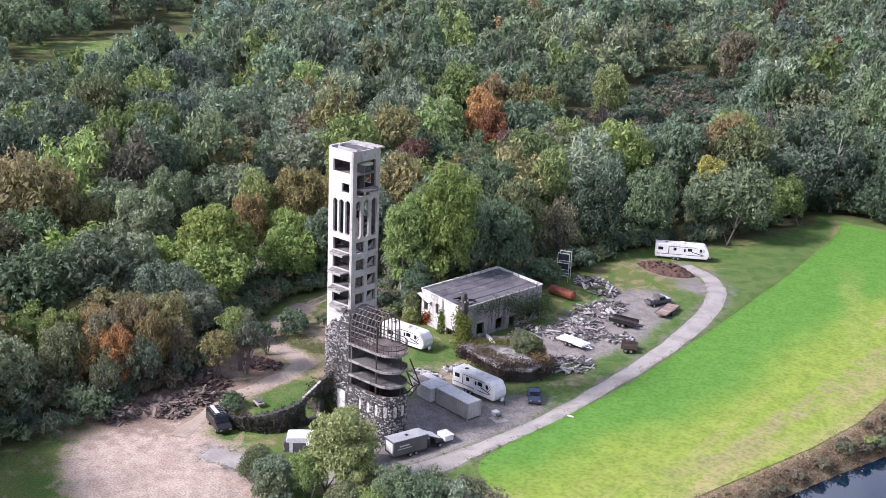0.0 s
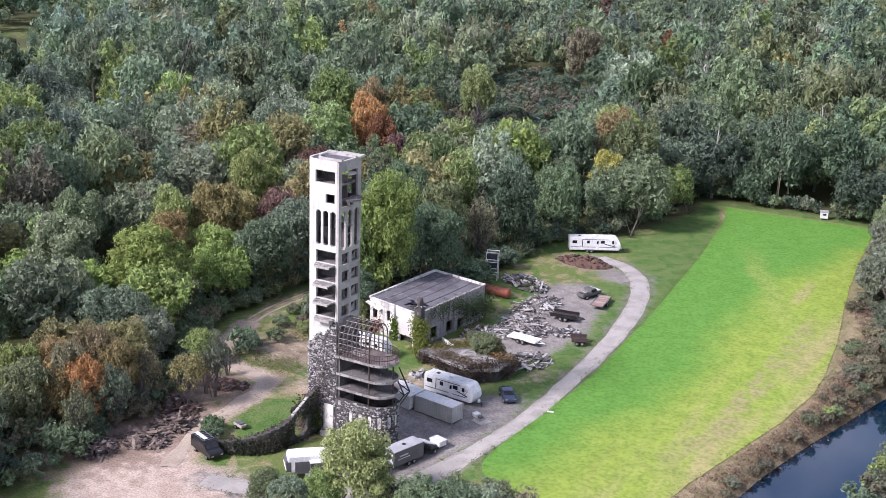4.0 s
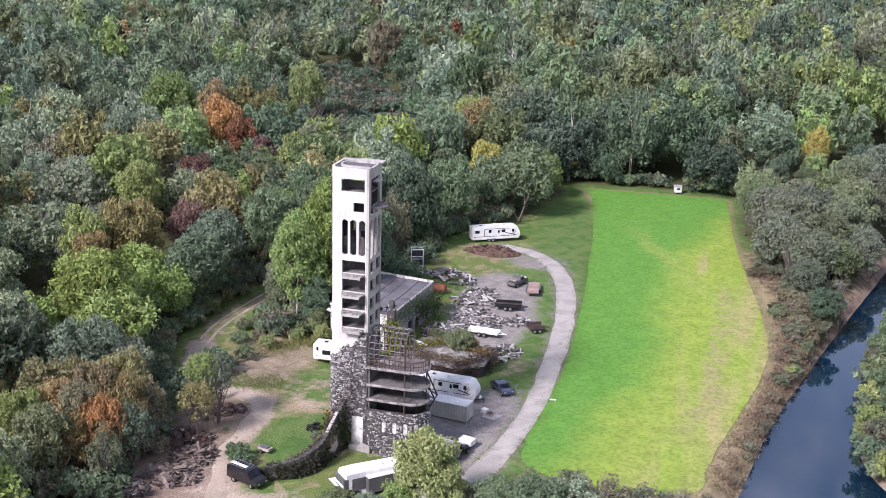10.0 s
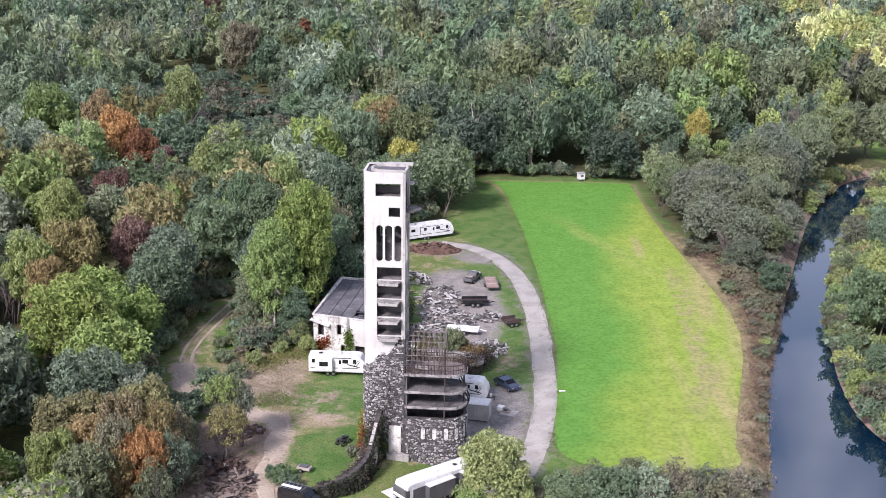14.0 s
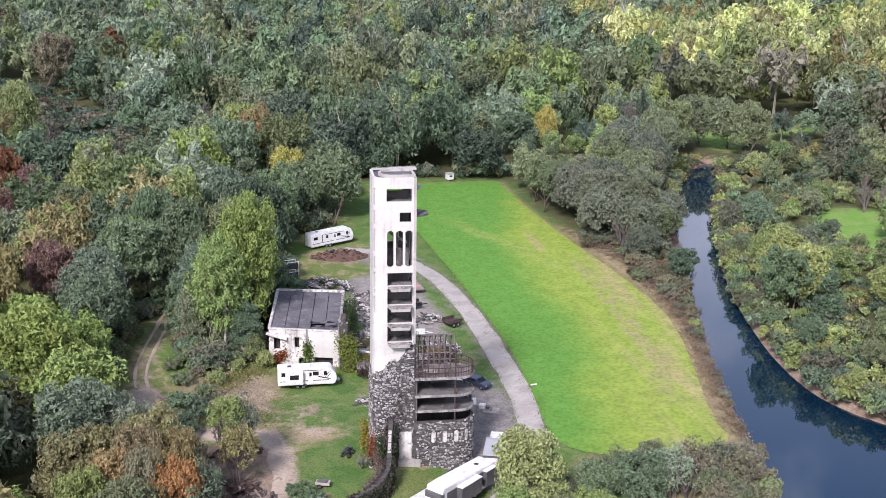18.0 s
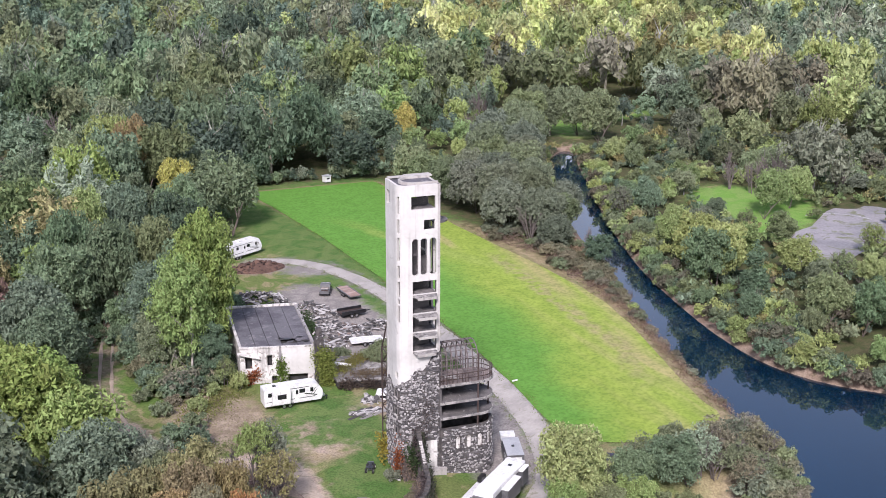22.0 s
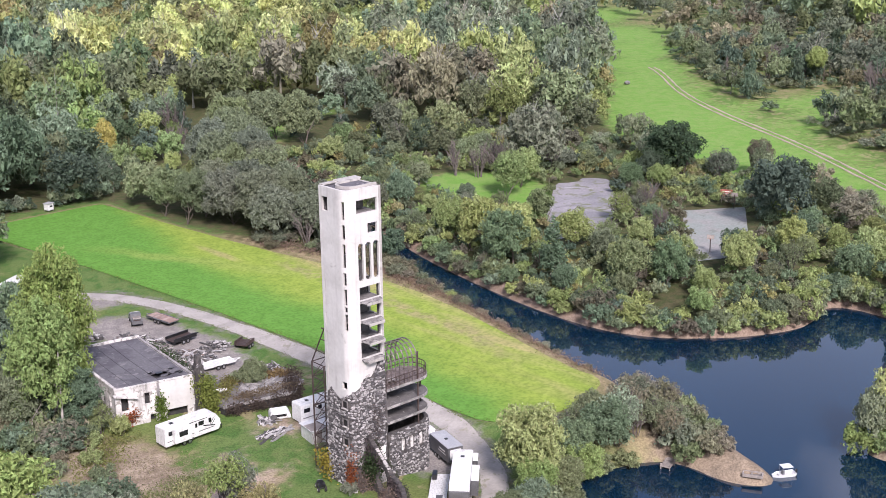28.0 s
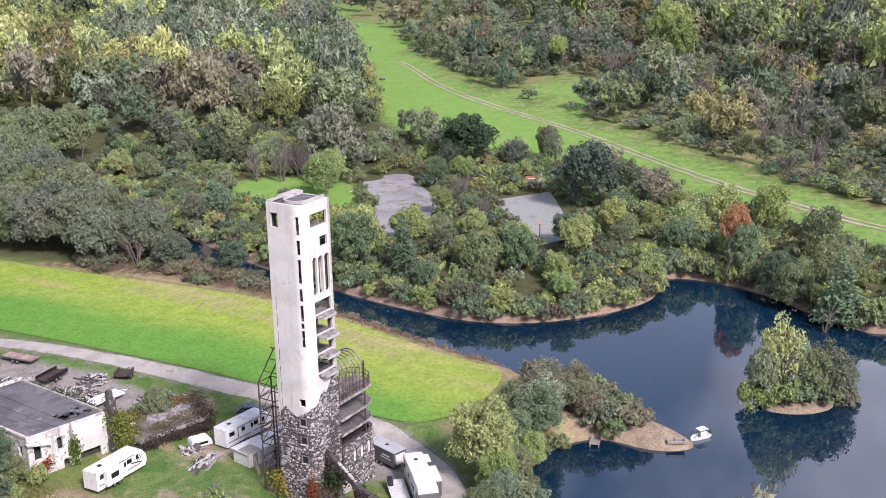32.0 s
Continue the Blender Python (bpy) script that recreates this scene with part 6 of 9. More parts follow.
boxed("door", sh, WOOD, -1.6, -0.8, -1.53, -1.49, 0.0, 1.8)
lad = thing("ladder", pose(1.2, 11.6, gz(1.2, 11.6), -12, 0, 20), "short wooden ladder leaning near the shed", "ladder")
for sx in (-0.22, 0.22):
    boxed("rail", lad, WOOD, sx - 0.03, sx + 0.03, -0.03, 0.03, 0, 2.6)
for i in range(8):
    boxed("rung", lad, WOOD, -0.2, 0.2, -0.02, 0.02, 0.25 + 0.3 * i, 0.29 + 0.3 * i)
cap = thing("truck_topper", pose(4.2, 24.6, gz(4.2, 24.6), 0, 0, -24), "white fibreglass truck topper set on the ground", "topper")
shell([(-1.5, 0.05), (1.5, 0.05), (1.35, 0.75), (1.1, 1.1), (-1.3, 1.1), (-1.45, 0.7)], 1.9, 0.08, CREAM, "shell", cap)
boxed("side_window", cap, DARK_GLASS, -1.0, 0.8, -0.97, -0.94, 0.4, 0.75)
boxed("roof_panel", cap, WHITE, -1.2, 1.0, -0.8, 0.8, 1.1, 1.14, 0.01)
shd = thing("open_shed", pose(24.9, -7.6, gz(24.9, -7.6), 0, 0, -35), "small open shed with a dark blue-grey roof", "shed")
for sx in (-1, 1):
    for sy in (-1, 1):
        boxed("post", shd, WOOD, sx * 1.3 - 0.07, sx * 1.3 + 0.07, sy * 0.9 - 0.07, sy * 0.9 + 0.07, -0.3, 1.7 + 0.15 * sy)
boxed("roof", shd, SOLAR, -1.6, 1.6, -1.2, 1.2, -0.05, 0.05, 0.02, "", Matrix.Translation((0, 0, 1.78)) @ Matrix.Rotation(radians(8), 4, "X"))
boxed("shelf", shd, WOOD, -1.25, 1.25, -0.8, 0.8, 0.5, 0.58)
pal = thing("pallet_stack", pose(15.4, 17.4, gz(15.4, 17.4), 0, 0, -20), "pale crates and a pallet by the container", "pallet")
boxed("crate", pal, CREAM, -0.5, 0.4, -0.5, 0.4, 0.16, 0.7, 0.03)
boxed("crate", pal, GREY_PANEL, 0.5, 1.0, -0.3, 0.3, 0.16, 0.5, 0.03)
for i in range(7):
    boxed("slat", pal, WOOD, -0.8, 1.4, -0.8 + 0.24 * i, -0.66 + 0.24 * i, 0.08, 0.14)
boxed("tarp", pal, CONCRETE, 0.2, 2.4, -1.3, 0.7, 0.0, 0.06)


def car(x, y, turn, material, label, van=False):
    t = thing("van" if van else "car", pose(x, y, gz(x, y) + 0.03, 0, 0, turn), label, "van" if van else "car")
    if van:
        prof = [(-2.6, 0.4), (2.55, 0.4), (2.6, 0.9), (2.3, 1.15), (1.55, 1.3), (0.9, 2.02), (-2.5, 2.08), (-2.6, 1.4)]
        w = 1.95
    else:
        prof = [(-2.2, 0.35), (2.2, 0.35), (2.25, 0.7), (1.9, 0.88), (1.1, 0.98), (0.35, 1.42), (-1.1, 1.45), (-1.8, 1.05), (-2.2, 0.98)]
        w = 1.78
    shell(prof, w, 0.08, material, "body", t)
    if van:
        boxed("windscreen", t, DARK_GLASS, -0.05, 0.05, -0.85, 0.85, -0.42, 0.42, 0.02, "", Matrix.Translation((1.26, 0, 1.67)) @ Matrix.Rotation(radians(-42), 4, "Y"))
        for sy in (-1, 1):
            boxed("side_glass", t, DARK_GLASS, -2.3, 0.9, sy * 0.98 - 0.015, sy * 0.98 + 0.015, 1.35, 1.85, 0.01)
            bar("rack_rail", t, CHROME, (-2.3, sy * 0.75, 2.2), (0.6, sy * 0.75, 2.2), 0.03, 5)
        for i in range(6):
            bar("rack_bar", t, CHROME, (-2.2 + 0.55 * i, -0.75, 2.22), (-2.2 + 0.55 * i, 0.75, 2.22), 0.035, 5)
        boxed("roof_panel", t, CREAM, -2.3, 0.3, -0.55, 0.0, 2.235, 2.27)
    else:
        boxed("windscreen", t, DARK_GLASS, -0.03, 0.03, -0.72, 0.72, -0.36, 0.36, 0.01, "", Matrix.Translation((0.74, 0, 1.22)) @ Matrix.Rotation(radians(-58), 4, "Y"))
        boxed("rear_glass", t, DARK_GLASS, -0.03, 0.03, -0.7, 0.7, -0.34, 0.34, 0.01, "", Matrix.Translation((-1.5, 0, 1.27)) @ Matrix.Rotation(radians(58), 4, "Y"))
        for sy in (-1, 1):
            boxed("side_glass", t, DARK_GLASS, -1.2, 0.4, sy * 0.88 - 0.02, sy * 0.88 + 0.02, 1.02, 1.36, 0.02)
    front = 2.6 if van else 2.22
    for sy in (-1, 1):
        boxed("headlight", t, CHROME, front - 0.08, front + 0.03, sy * 0.65 - 0.18, sy * 0.65 + 0.18, 0.68, 0.85, 0.02)
        boxed("tail_light", t, SIGN_RED, -front - 0.02, -front + 0.06, sy * 0.7 - 0.12, sy * 0.7 + 0.12, 0.8, 1.0, 0.02)
        for wx in (-1.45, 1.45):
            wheel(t, wx, sy * (w / 2 - 0.1), 0.34, 0.34, 0.22)
    return t


car(16.0, 25.6, -50, BLUE_CAR, "blue-grey hatchback parked on the grass verge")
car(-7.4, -13.4, -20, BLACK, "black van with a roof rack on the dirt lot", True)


# ---- yard trailers, scrap and rubble ----
def flatbed(x, y, turn, length, label, material, deck, rails=False):
    t = thing("flatbed_trailer", pose(x, y, gz(x, y) + 0.1, 0, 0, turn), label, "trailer", "yard trailers")
    a = length / 2
    n = int(length / 0.28)
    for i in range(n):
        x0 = -a + length * i / n
        boxed("plank", t, deck, x0, x0 + length / n - 0.02, -1.05, 1.05, 0.72, 0.78)
    boxed("chassis", t, material, -a, a, -0.9, 0.9, 0.55, 0.715, 0.02)
    for sy in (-1, 1):
        boxed("side_rail", t, material, -a, a, sy * 1.1 - 0.05, sy * 1.1 + 0.05, 0.6, 0.85 if not rails else 1.25)
        for wx in (-0.5, 0.4):
            wheel(t, wx, sy * 1.2, 0.36, 0.36, 0.22)
        boxed("fender", t, material, -1.0, 0.9, sy * 1.2 - 0.13, sy * 1.2 + 0.13, 0.76, 0.82, 0.02)
    bar("drawbar", t, material, (a, 0.5, 0.6), (a + 1.3, 0, 0.55), 0.06, 5)
    bar("drawbar", t, material, (a, -0.5, 0.6), (a + 1.3, 0, 0.55), 0.06, 5)
    return t


flatbed(11.7, 70.5, 98, 6.2, "flatbed trailer with reddish timber deck and side rails", GREY_PANEL, mat("reddish_planks", (0.30, 0.20, 0.17), (0.36, 0.28, 0.25), None, own=0.2))
flatbed(9.3, 60.2, 8, 4.6, "black tandem-axle dump trailer with junk in it", BLACK, RUST, True)
flatbed(8.0, 47.0, -4, 5.4, "pale flatbed trailer standing among rubble", CREAM, CREAM)
flatbed(15.9, 51.5, 28, 2.6, "small rusty utility trailer by the road", RUST, RUST, True)
trk = thing("pickup_truck", pose(8.1, 73.3, gz(8.1, 73.3), 0, 0, 70), "stripped grey pickup truck with junk in its bed", "truck")
shell([(-2.4, 0.5), (2.4, 0.5), (2.45, 1.05), (1.3, 1.15), (0.9, 1.75), (-0.4, 1.78), (-0.6, 1.1), (-2.4, 1.1)], 1.8, 0.07, GREY_PANEL, "body", trk)
for sy in (-1, 1):
    boxed("side_glass", trk, DARK_GLASS, -0.3, 0.8, sy * 0.9 - 0.02, sy * 0.9 + 0.02, 1.2, 1.6, 0.02)
    for wx in (-1.5, 1.5):
        wheel(trk, wx, sy * 0.85, 0.36, 0.36, 0.24)
boxed("hood", trk, CREAM, 1.2, 2.3, -0.75, 0.75, 1.12, 1.2, 0.03)
boxed("windscreen", trk, CREAM, -0.03, 0.03, -0.7, 0.7, -0.34, 0.34, 0.01, "", Matrix.Translation((1.13, 0, 1.45)) @ Matrix.Rotation(radians(-34), 4, "Y"))
for i in range(6):
    boxed("junk", trk, (RUST, GREY_PANEL, WOOD)[i % 3], -2.2 + 0.25 * i, -1.9 + 0.25 * i, -0.7, 0.6, 1.0, 1.2 + 0.1 * (i % 3), 0.02)

tk = thing("fuel_tank", pose(-5.7, 63.4, gz(-5.7, 63.4), 0, 0, 0), "rusty red cylindrical steel tank lying on grass", "tank")
part("barrel", tube(bmesh.new(), (-2.5, 0, 0.85), (2.5, -0.2, 0.85), 0.85, 20), RUST_RED, tk)
for sx in (-1, 1):
    part("end_cap", tube(bmesh.new(), (sx * 2.5, -0.1 * (sx + 1), 0.85), (sx * 2.72, -0.1 * (sx + 1), 0.85), 0.82, 20, 0.45) if sx > 0 else tube(bmesh.new(), (-2.72, 0, 0.85), (-2.5, 0, 0.85), 0.45, 20, 0.82), RUST_RED, tk)
    boxed("cradle", tk, RUST, sx * 1.6 - 0.1, sx * 1.6 + 0.1, -0.7, 0.7, -0.1, 0.25)

BOARD = []
for i in range(4):
    bm = box(bmesh.new(), -0.5, 0.5, -0.07 - 0.03 * i, 0.07 + 0.03 * i, -0.04, 0.04)
    me = bpy.data.meshes.new("board")
    bm.to_mesh(me)
    bm.free()
    BOARD.append(me)


def board_set(material):
    out = []
    for me in BOARD:
        c = me.copy()
        c.materials.append(material)
        out.append(c)
    return out


CHUNKS = {"rubble": [rock_mesh("chunk", RUBBLE, 300 + i, 0.55) for i in range(5)], "clod": [rock_mesh("clod", SOIL_CLODS, 320 + i, 0.8) for i in range(4)], "scrap": [rock_mesh("scrap", SCRAP, 340 + i, 0.5) for i in range(4)], "log": board_set(LUMBER), "plank": board_set(RUBBLE)}


def heap(name, x, y, rx, ry, high, counts, label, category, seed, size=(0.4, 1.1), long=(0.8, 2.6), turn=0.0, keep=120, align=None):
    """A pile of separate pieces; the small rest is one mesh."""
    r = random.Random(seed)
    t = thing(name, pose(x, y, gz(x, y), 0, 0, turn), label, category)
    rest = []
    done = 0
    for key, n in counts:
        for _ in range(n):
            a, d = r.uniform(0, 6.283), math.sqrt(r.random())
            px, py = rx * d * math.cos(a), ry * d * math.sin(a)
            wx, wy = Vector((px, py, 0)).xyz[:2]
            pz = high * (1 - d * d) * r.uniform(0.45, 1.05)
            if key in ("log", "plank"):
                s = (r.uniform(*long), r.uniform(0.8, 2.0), r.uniform(0.8, 2.0))
                rot = Euler((r.uniform(-0.3, 0.3), r.uniform(-0.45, 0.45) * (1 if align is None else 0.2), r.uniform(0, 6.28) if align is None else align + r.gauss(0, 0.25)))
            else:
                q = r.uniform(*size)
                s = (q * r.uniform(0.8, 1.5), q, q * r.uniform(0.5, 1))
                rot = Euler((r.uniform(-0.6, 0.6), r.uniform(-0.6, 0.6), r.uniform(0, 6.28)))
            m = Matrix.LocRotScale((px, py, pz + 0.05), rot, s)
            me = r.choice(CHUNKS[key])
            if done < keep:
                piece({"log": "log", "plank": "board", "rubble": "chunk", "clod": "clod", "scrap": "scrap_piece"}[key], me, t, m)
                done += 1
            else:
                rest.append((key, me, m))
    for key, n in counts:
        items = [(me, m) for k, me, m in rest if k == key]
        if items:
            joined("loose_" + key, items, CHUNKS[key], t)
    return t


def mound(x, y, rx, ry, high, material, label, category, seed, name="dirt_mound", turn=0.0):
    r = random.Random(seed)
    verts, faces, n, k = [], [], 28, 9
    for i in range(k + 1):
        for j in range(n):
            d, a = i / k, 6.2832 * j / n
            px, py = rx * d * math.cos(a), ry * d * math.sin(a)
            z = high * (1 - d ** 1.6) + 0.7 * high * noise.noise((px * 0.9 + seed, py * 0.9, seed)) * (1 - d) + 0.12 * high * noise.noise((px * 3, py * 3, seed))
            verts.append((px, py, z - 0.12 * (i == k)))
    for i in range(k):
        for j in range(n):
            faces.append((i * n + j, i * n + (j + 1) % n, (i + 1) * n + (j + 1) % n, (i + 1) * n + j))
    ob = raw(name, verts, [f[::-1] for f in faces], material, None, True)
    ob.matrix_basis = pose(x, y, gz(x, y), 0, 0, turn)
    return tagged(ob, label, category)


SOIL = mat("red_brown_soil", (0.10, 0.055, 0.04), (0.15, 0.085, 0.06), (0.06, 0.04, 0.03), scale=0.9, fine=5, bump=0.8, depth=0.15)
mound(-1.2, 91.6, 6.2, 3.2, 1.5, SOIL, "dark red-brown heap of loose soil", "soil heap", 4, turn=6)
heap("scrap_heap", -4.6, 72.4, 5.4, 3.0, 1.5, [("rubble", 130), ("plank", 70)], "pale heap of broken concrete and boards", "rubble", 51, turn=-20)
heap("rubble_spread", 3.0, 62.0, 4.2, 7.5, 0.5, [("rubble", 200), ("plank", 60), ("scrap", 60)], "scattered pale rubble and boards on gravel", "rubble", 52, (0.16, 0.58))
heap("rubble_spread", 5.2, 51.5, 5.0, 6.0, 0.7, [("rubble", 260), ("plank", 70), ("scrap", 90)], "scattered grey rubble, boards and scrap", "rubble", 53, (0.16, 0.58))
heap("rubble_spread", 12.2, 54.5, 2.6, 2.4, 0.8, [("rubble", 90), ("plank", 20)], "pale pile of broken blocks and bags", "rubble", 54, (0.16, 0.58))
heap("rubble_spread", 12.3, 40.0, 3.4, 4.2, 0.9, [("rubble", 110), ("plank", 70), ("scrap", 50)], "toppled beams and rubble beside the platform", "rubble", 55, (0.16, 0.58))
heap("rubble_spread", 0.6, 44.0, 2.4, 4.5, 0.9, [("rubble", 110), ("scrap", 70), ("plank", 30)], "grey rubble against the ruined wall", "rubble", 56, (0.16, 0.58))
heap("brush_pile", -16.5, -9.5, 2.8, 2.4, 1.3, [("log", 150), ("scrap", 60)], "dark pile of logs and cut branches", "brush pile", 57, turn=30)
heap("brush_pile", -16.8, -15.0, 3.6, 2.8, 1.0, [("log", 130), ("scrap", 110)], "tangled dark heap of scrap wood", "brush pile", 58, turn=10)
heap("brush_pile", -20.6, -20.5, 3.6, 3.0, 1.2, [("log", 90), ("scrap", 140), ("rubble", 25)], "low heap of dark scrap and pale debris", "brush pile", 59)
heap("brush_pile", -20.4, -5.5, 4.4, 2.8, 0.8, [("clod", 120), ("log", 40), ("rubble", 10)], "reddish earth heap with roots and litter", "brush pile", 60)
heap("brush_pile", -19.0, 4.3, 3.4, 1.8, 0.7, [("clod", 90), ("scrap", 60)], "low reddish mound of stones and earth", "brush pile", 61, turn=15)
heap("soil_clods", -1.2, 91.6, 6.0, 3.0, 1.6, [("clod", 260)], "loose red-brown clods on a soil heap", "soil heap", 66, (0.25, 0.7), turn=6, keep=60)
heap("lumber_pile", -0.2, 19.8, 2.2, 1.3, 0.3, [("plank", 34)], "pale boards lying behind the tower", "lumber", 62, long=(1.5, 3.2), align=0.4)
heap("lumber_pile", 1.8, 24.0, 1.4, 1.0, 0.5, [("plank", 24), ("rubble", 12)], "broken pale panels on bare ground", "lumber", 63)
heap("stone_heap", 25.9, -5.2, 1.7, 1.0, 0.7, [("rubble", 40)], "white rubble heap beside the road", "rubble", 64, (0.3, 0.7))
heap("stone_heap", -1.4, -0.6, 1.0, 0.6, 0.5, [("rubble", 30)], "fallen stones at the tower foot", "rubble", 65, (0.3, 0.7))


# ---- trees ----
def crown_data(seed, radius, height, lobes, cards, size, jitter=0.35, cone=False, corners=4, skirt=0.0):
    """A crown that stands on z = 0: billowing boughs, each of several leaf clumps faced with loose sprays. Returns vertices and triangles."""
    r = np.random.RandomState(seed)
    if cone:
        h = r.uniform(0.04, 0.93, lobes)
        rad = radius * (1.02 - h) * r.uniform(0.35, 0.75, lobes)
        ang_ = r.uniform(0, 2 * np.pi, lobes)
        c = np.stack([rad * np.cos(ang_), rad * np.sin(ang_), h * height], 1)
        lr = radius * (0.12 + 0.36 * (1 - h)) * r.uniform(0.7, 1.1, lobes)
    else:
        # boughs spread evenly over a dome, fewer below
        gold = np.arange(lobes) * 2.39996 + r.uniform(0, 6.28)
        up = 1.0 - 1.62 * (np.arange(lobes) + 0.5) / lobes + r.uniform(-0.12, 0.12, lobes)
        up = np.clip(up, -0.75, 1.0)
        flat = np.sqrt(1 - up ** 2)
        v = np.stack([flat * np.cos(gold), flat * np.sin(gold), up], 1)
        k = r.uniform(0.50, 0.82, lobes)[:, None]
        k[0] = 0.1
        c = v * k * np.array([radius, radius, height * 0.5]) + np.array([0, 0, height * 0.48])
        lr = radius * r.uniform(0.20, 0.38, lobes) * (1.0 if lobes > 12 else 1.25)
        lr[0] = radius * 0.55
    squash = np.array([1, 1, 0.86])
    # clumps on the outer side of each bough
    if cards > 150 and not cone:
        per = 6 if cards > 700 else 3
        d = r.normal(size=(lobes * per, 3)) + np.array([0, 0, 0.35])
        mid = np.repeat(c, per, 0)
        d += 0.8 * (mid - np.array([0, 0, height * 0.42])) / radius
        d /= np.linalg.norm(d, axis=1)[:, None]
        big = np.repeat(lr, per)
        cc, cr = mid + d * (big * 0.55)[:, None] * squash, big * r.uniform(0.40, 0.62, lobes * per)
    else:
        cc, cr = c, lr
    m = len(cc)
    pick = r.choice(m, cards * 4, p=cr ** 1.6 / np.sum(cr ** 1.6))
    d = r.normal(size=(cards * 4, 3)) + np.array([0, 0, 0.25])
    d /= np.linalg.norm(d, axis=1)[:, None]
    p = cc[pick] + d * (cr[pick] * r.uniform(0.74, 1.18, cards * 4))[:, None] * squash
    deep = np.zeros(len(p), bool)
    for j in range(m):
        deep |= (np.linalg.norm((p - cc[j]) / squash, axis=1) < cr[j] * 0.80) & (pick != j)
    keep = np.where(~deep & (d[:, 2] > -0.7) & (p[:, 2] > skirt * height))[0][:cards]
    # sprays inside the boughs close the crown
    fill = cards // 2
    inner = r.choice(lobes, fill, p=lr ** 2 / np.sum(lr ** 2))
    di = r.normal(size=(fill, 3))
    di /= np.linalg.norm(di, axis=1)[:, None]
    p = np.concatenate([p[keep], c[inner] + di * (lr[inner] * r.uniform(0.1, 0.78, fill))[:, None] * squash])
    d = np.concatenate([d[keep], di])
    grow = np.concatenate([np.ones(len(keep)), np.full(fill, 1.75)])
    nrm = d + r.normal(size=d.shape) * jitter + np.array([0, 0, 0.2])
    nrm /= np.linalg.norm(nrm, axis=1)[:, None]
    t1 = np.cross(nrm, r.normal(size=d.shape))
    t1 /= np.linalg.norm(t1, axis=1)[:, None]
    t2 = np.cross(nrm, t1)
    s = (size * grow * r.uniform(0.55, 1.4, len(p)))[:, None]
    lift = nrm * s * 0.35
    q = np.stack([p - t1 * s, p - t2 * s * 0.8 + lift * r.uniform(-1, 1, (len(p), 1)), p + t1 * s, p + t2 * s * 0.8 + lift * r.uniform(-1, 1, (len(p), 1))], 1)
    m = len(q)
    if corners == 3:
        verts = ((q[:, :3] - p[:, None]) * 1.3 + p[:, None]).reshape(-1, 3)
        tris = np.arange(3 * m).reshape(m, 3)
    else:
        verts = q.reshape(-1, 3)
        b = np.arange(m)[:, None] * 4
        tris = np.concatenate([b + np.array([0, 1, 2]), b + np.array([0, 2, 3])])
    return verts.astype(np.float32), tris.astype(np.int32)


def stem_data(seed, count):
    """A stem and its limbs, of unit height and spread, as slim tapering blades."""
    r = np.random.RandomState(seed)
    foot = np.concatenate([np.zeros((1, 3)), np.stack([r.uniform(-0.08, 0.08, count), r.uniform(-0.08, 0.08, count), r.uniform(0.3, 0.75, count)], 1)])
    a = r.uniform(0, 6.28, count)
    out = r.uniform(0.3, 0.95, count)
    reach = np.stack([np.cos(a) * out, np.sin(a) * out, r.uniform(0.12, 0.34, count)], 1)
    tip = np.concatenate([np.array([[0.06, -0.04, 1.0]]), foot[1:] + reach])
    tip[:, 2] = np.minimum(tip[:, 2], 1.02)
    w = np.concatenate([[0.055], r.uniform(0.018, 0.03, count)])
    turn = r.uniform(0, 3.14, count + 1)
    side = np.stack([np.cos(turn), np.sin(turn), np.zeros(count + 1)], 1) * w[:, None]
    cross = np.stack([-np.sin(turn), np.cos(turn), np.zeros(count + 1)], 1) * w[:, None]
    v = np.stack([foot - side, foot + side, tip, foot - cross, foot + cross, tip], 1).reshape(-1, 3)
    return v.astype(np.float32), np.arange(len(v), dtype=np.int32).reshape(-1, 3)


def tri_mesh(name, data, material, tints=None):
    v, t = data
    me = bpy.data.meshes.new(name)
    me.vertices.add(len(v))
    me.vertices.foreach_set("co", v.ravel())
    me.loops.add(t.size)
    me.loops.foreach_set("vertex_index", t.ravel())
    me.polygons.add(len(t))
    me.polygons.foreach_set("loop_start", np.arange(len(t), dtype=np.int32) * 3)
    me.polygons.foreach_set("use_smooth", np.ones(len(t), bool))
    me.update()
    if tints is not None:
        c = np.ones((len(v), 4), np.float32)
        c[:, :3] = tints
        me.attributes.new("tint", "FLOAT_COLOR", "POINT").data.foreach_set("color", c.ravel())
    me.materials.append(material)
    return me


def trunk_mesh(name, seed, height, crown_from, radius, material):
    rnd = random.Random(seed)
    bm = bmesh.new()
    p, top = Vector((0, 0, -0.4)), []
    lean = Vector((rnd.uniform(-0.06, 0.06), rnd.uniform(-0.06, 0.06), 1))
    n = 4
    for i in range(n):
        q = p + lean * (height * 0.8 / n) + Vector((rnd.uniform(-0.15, 0.15), rnd.uniform(-0.15, 0.15), 0))
        tube(bm, p, q, radius * (1 - i / n * 0.8), 6, radius * (1 - (i + 1) / n * 0.8))
        top.append(q)
        p = q
    for i in range(7):
        q = top[rnd.randint(1 if crown_from > 0.2 else 0, n - 2)]
        a = rnd.uniform(0, 6.28)
        e = q + Vector((math.cos(a) * height * 0.11, math.sin(a) * height * 0.11, height * rnd.uniform(0.08, 0.2)))
        tube(bm, q, e, radius * 0.35, 4, radius * 0.1)
    me = bpy.data.meshes.new(name)
    bm.to_mesh(me)
    bm.free()
    me.materials.append(material)
    return me


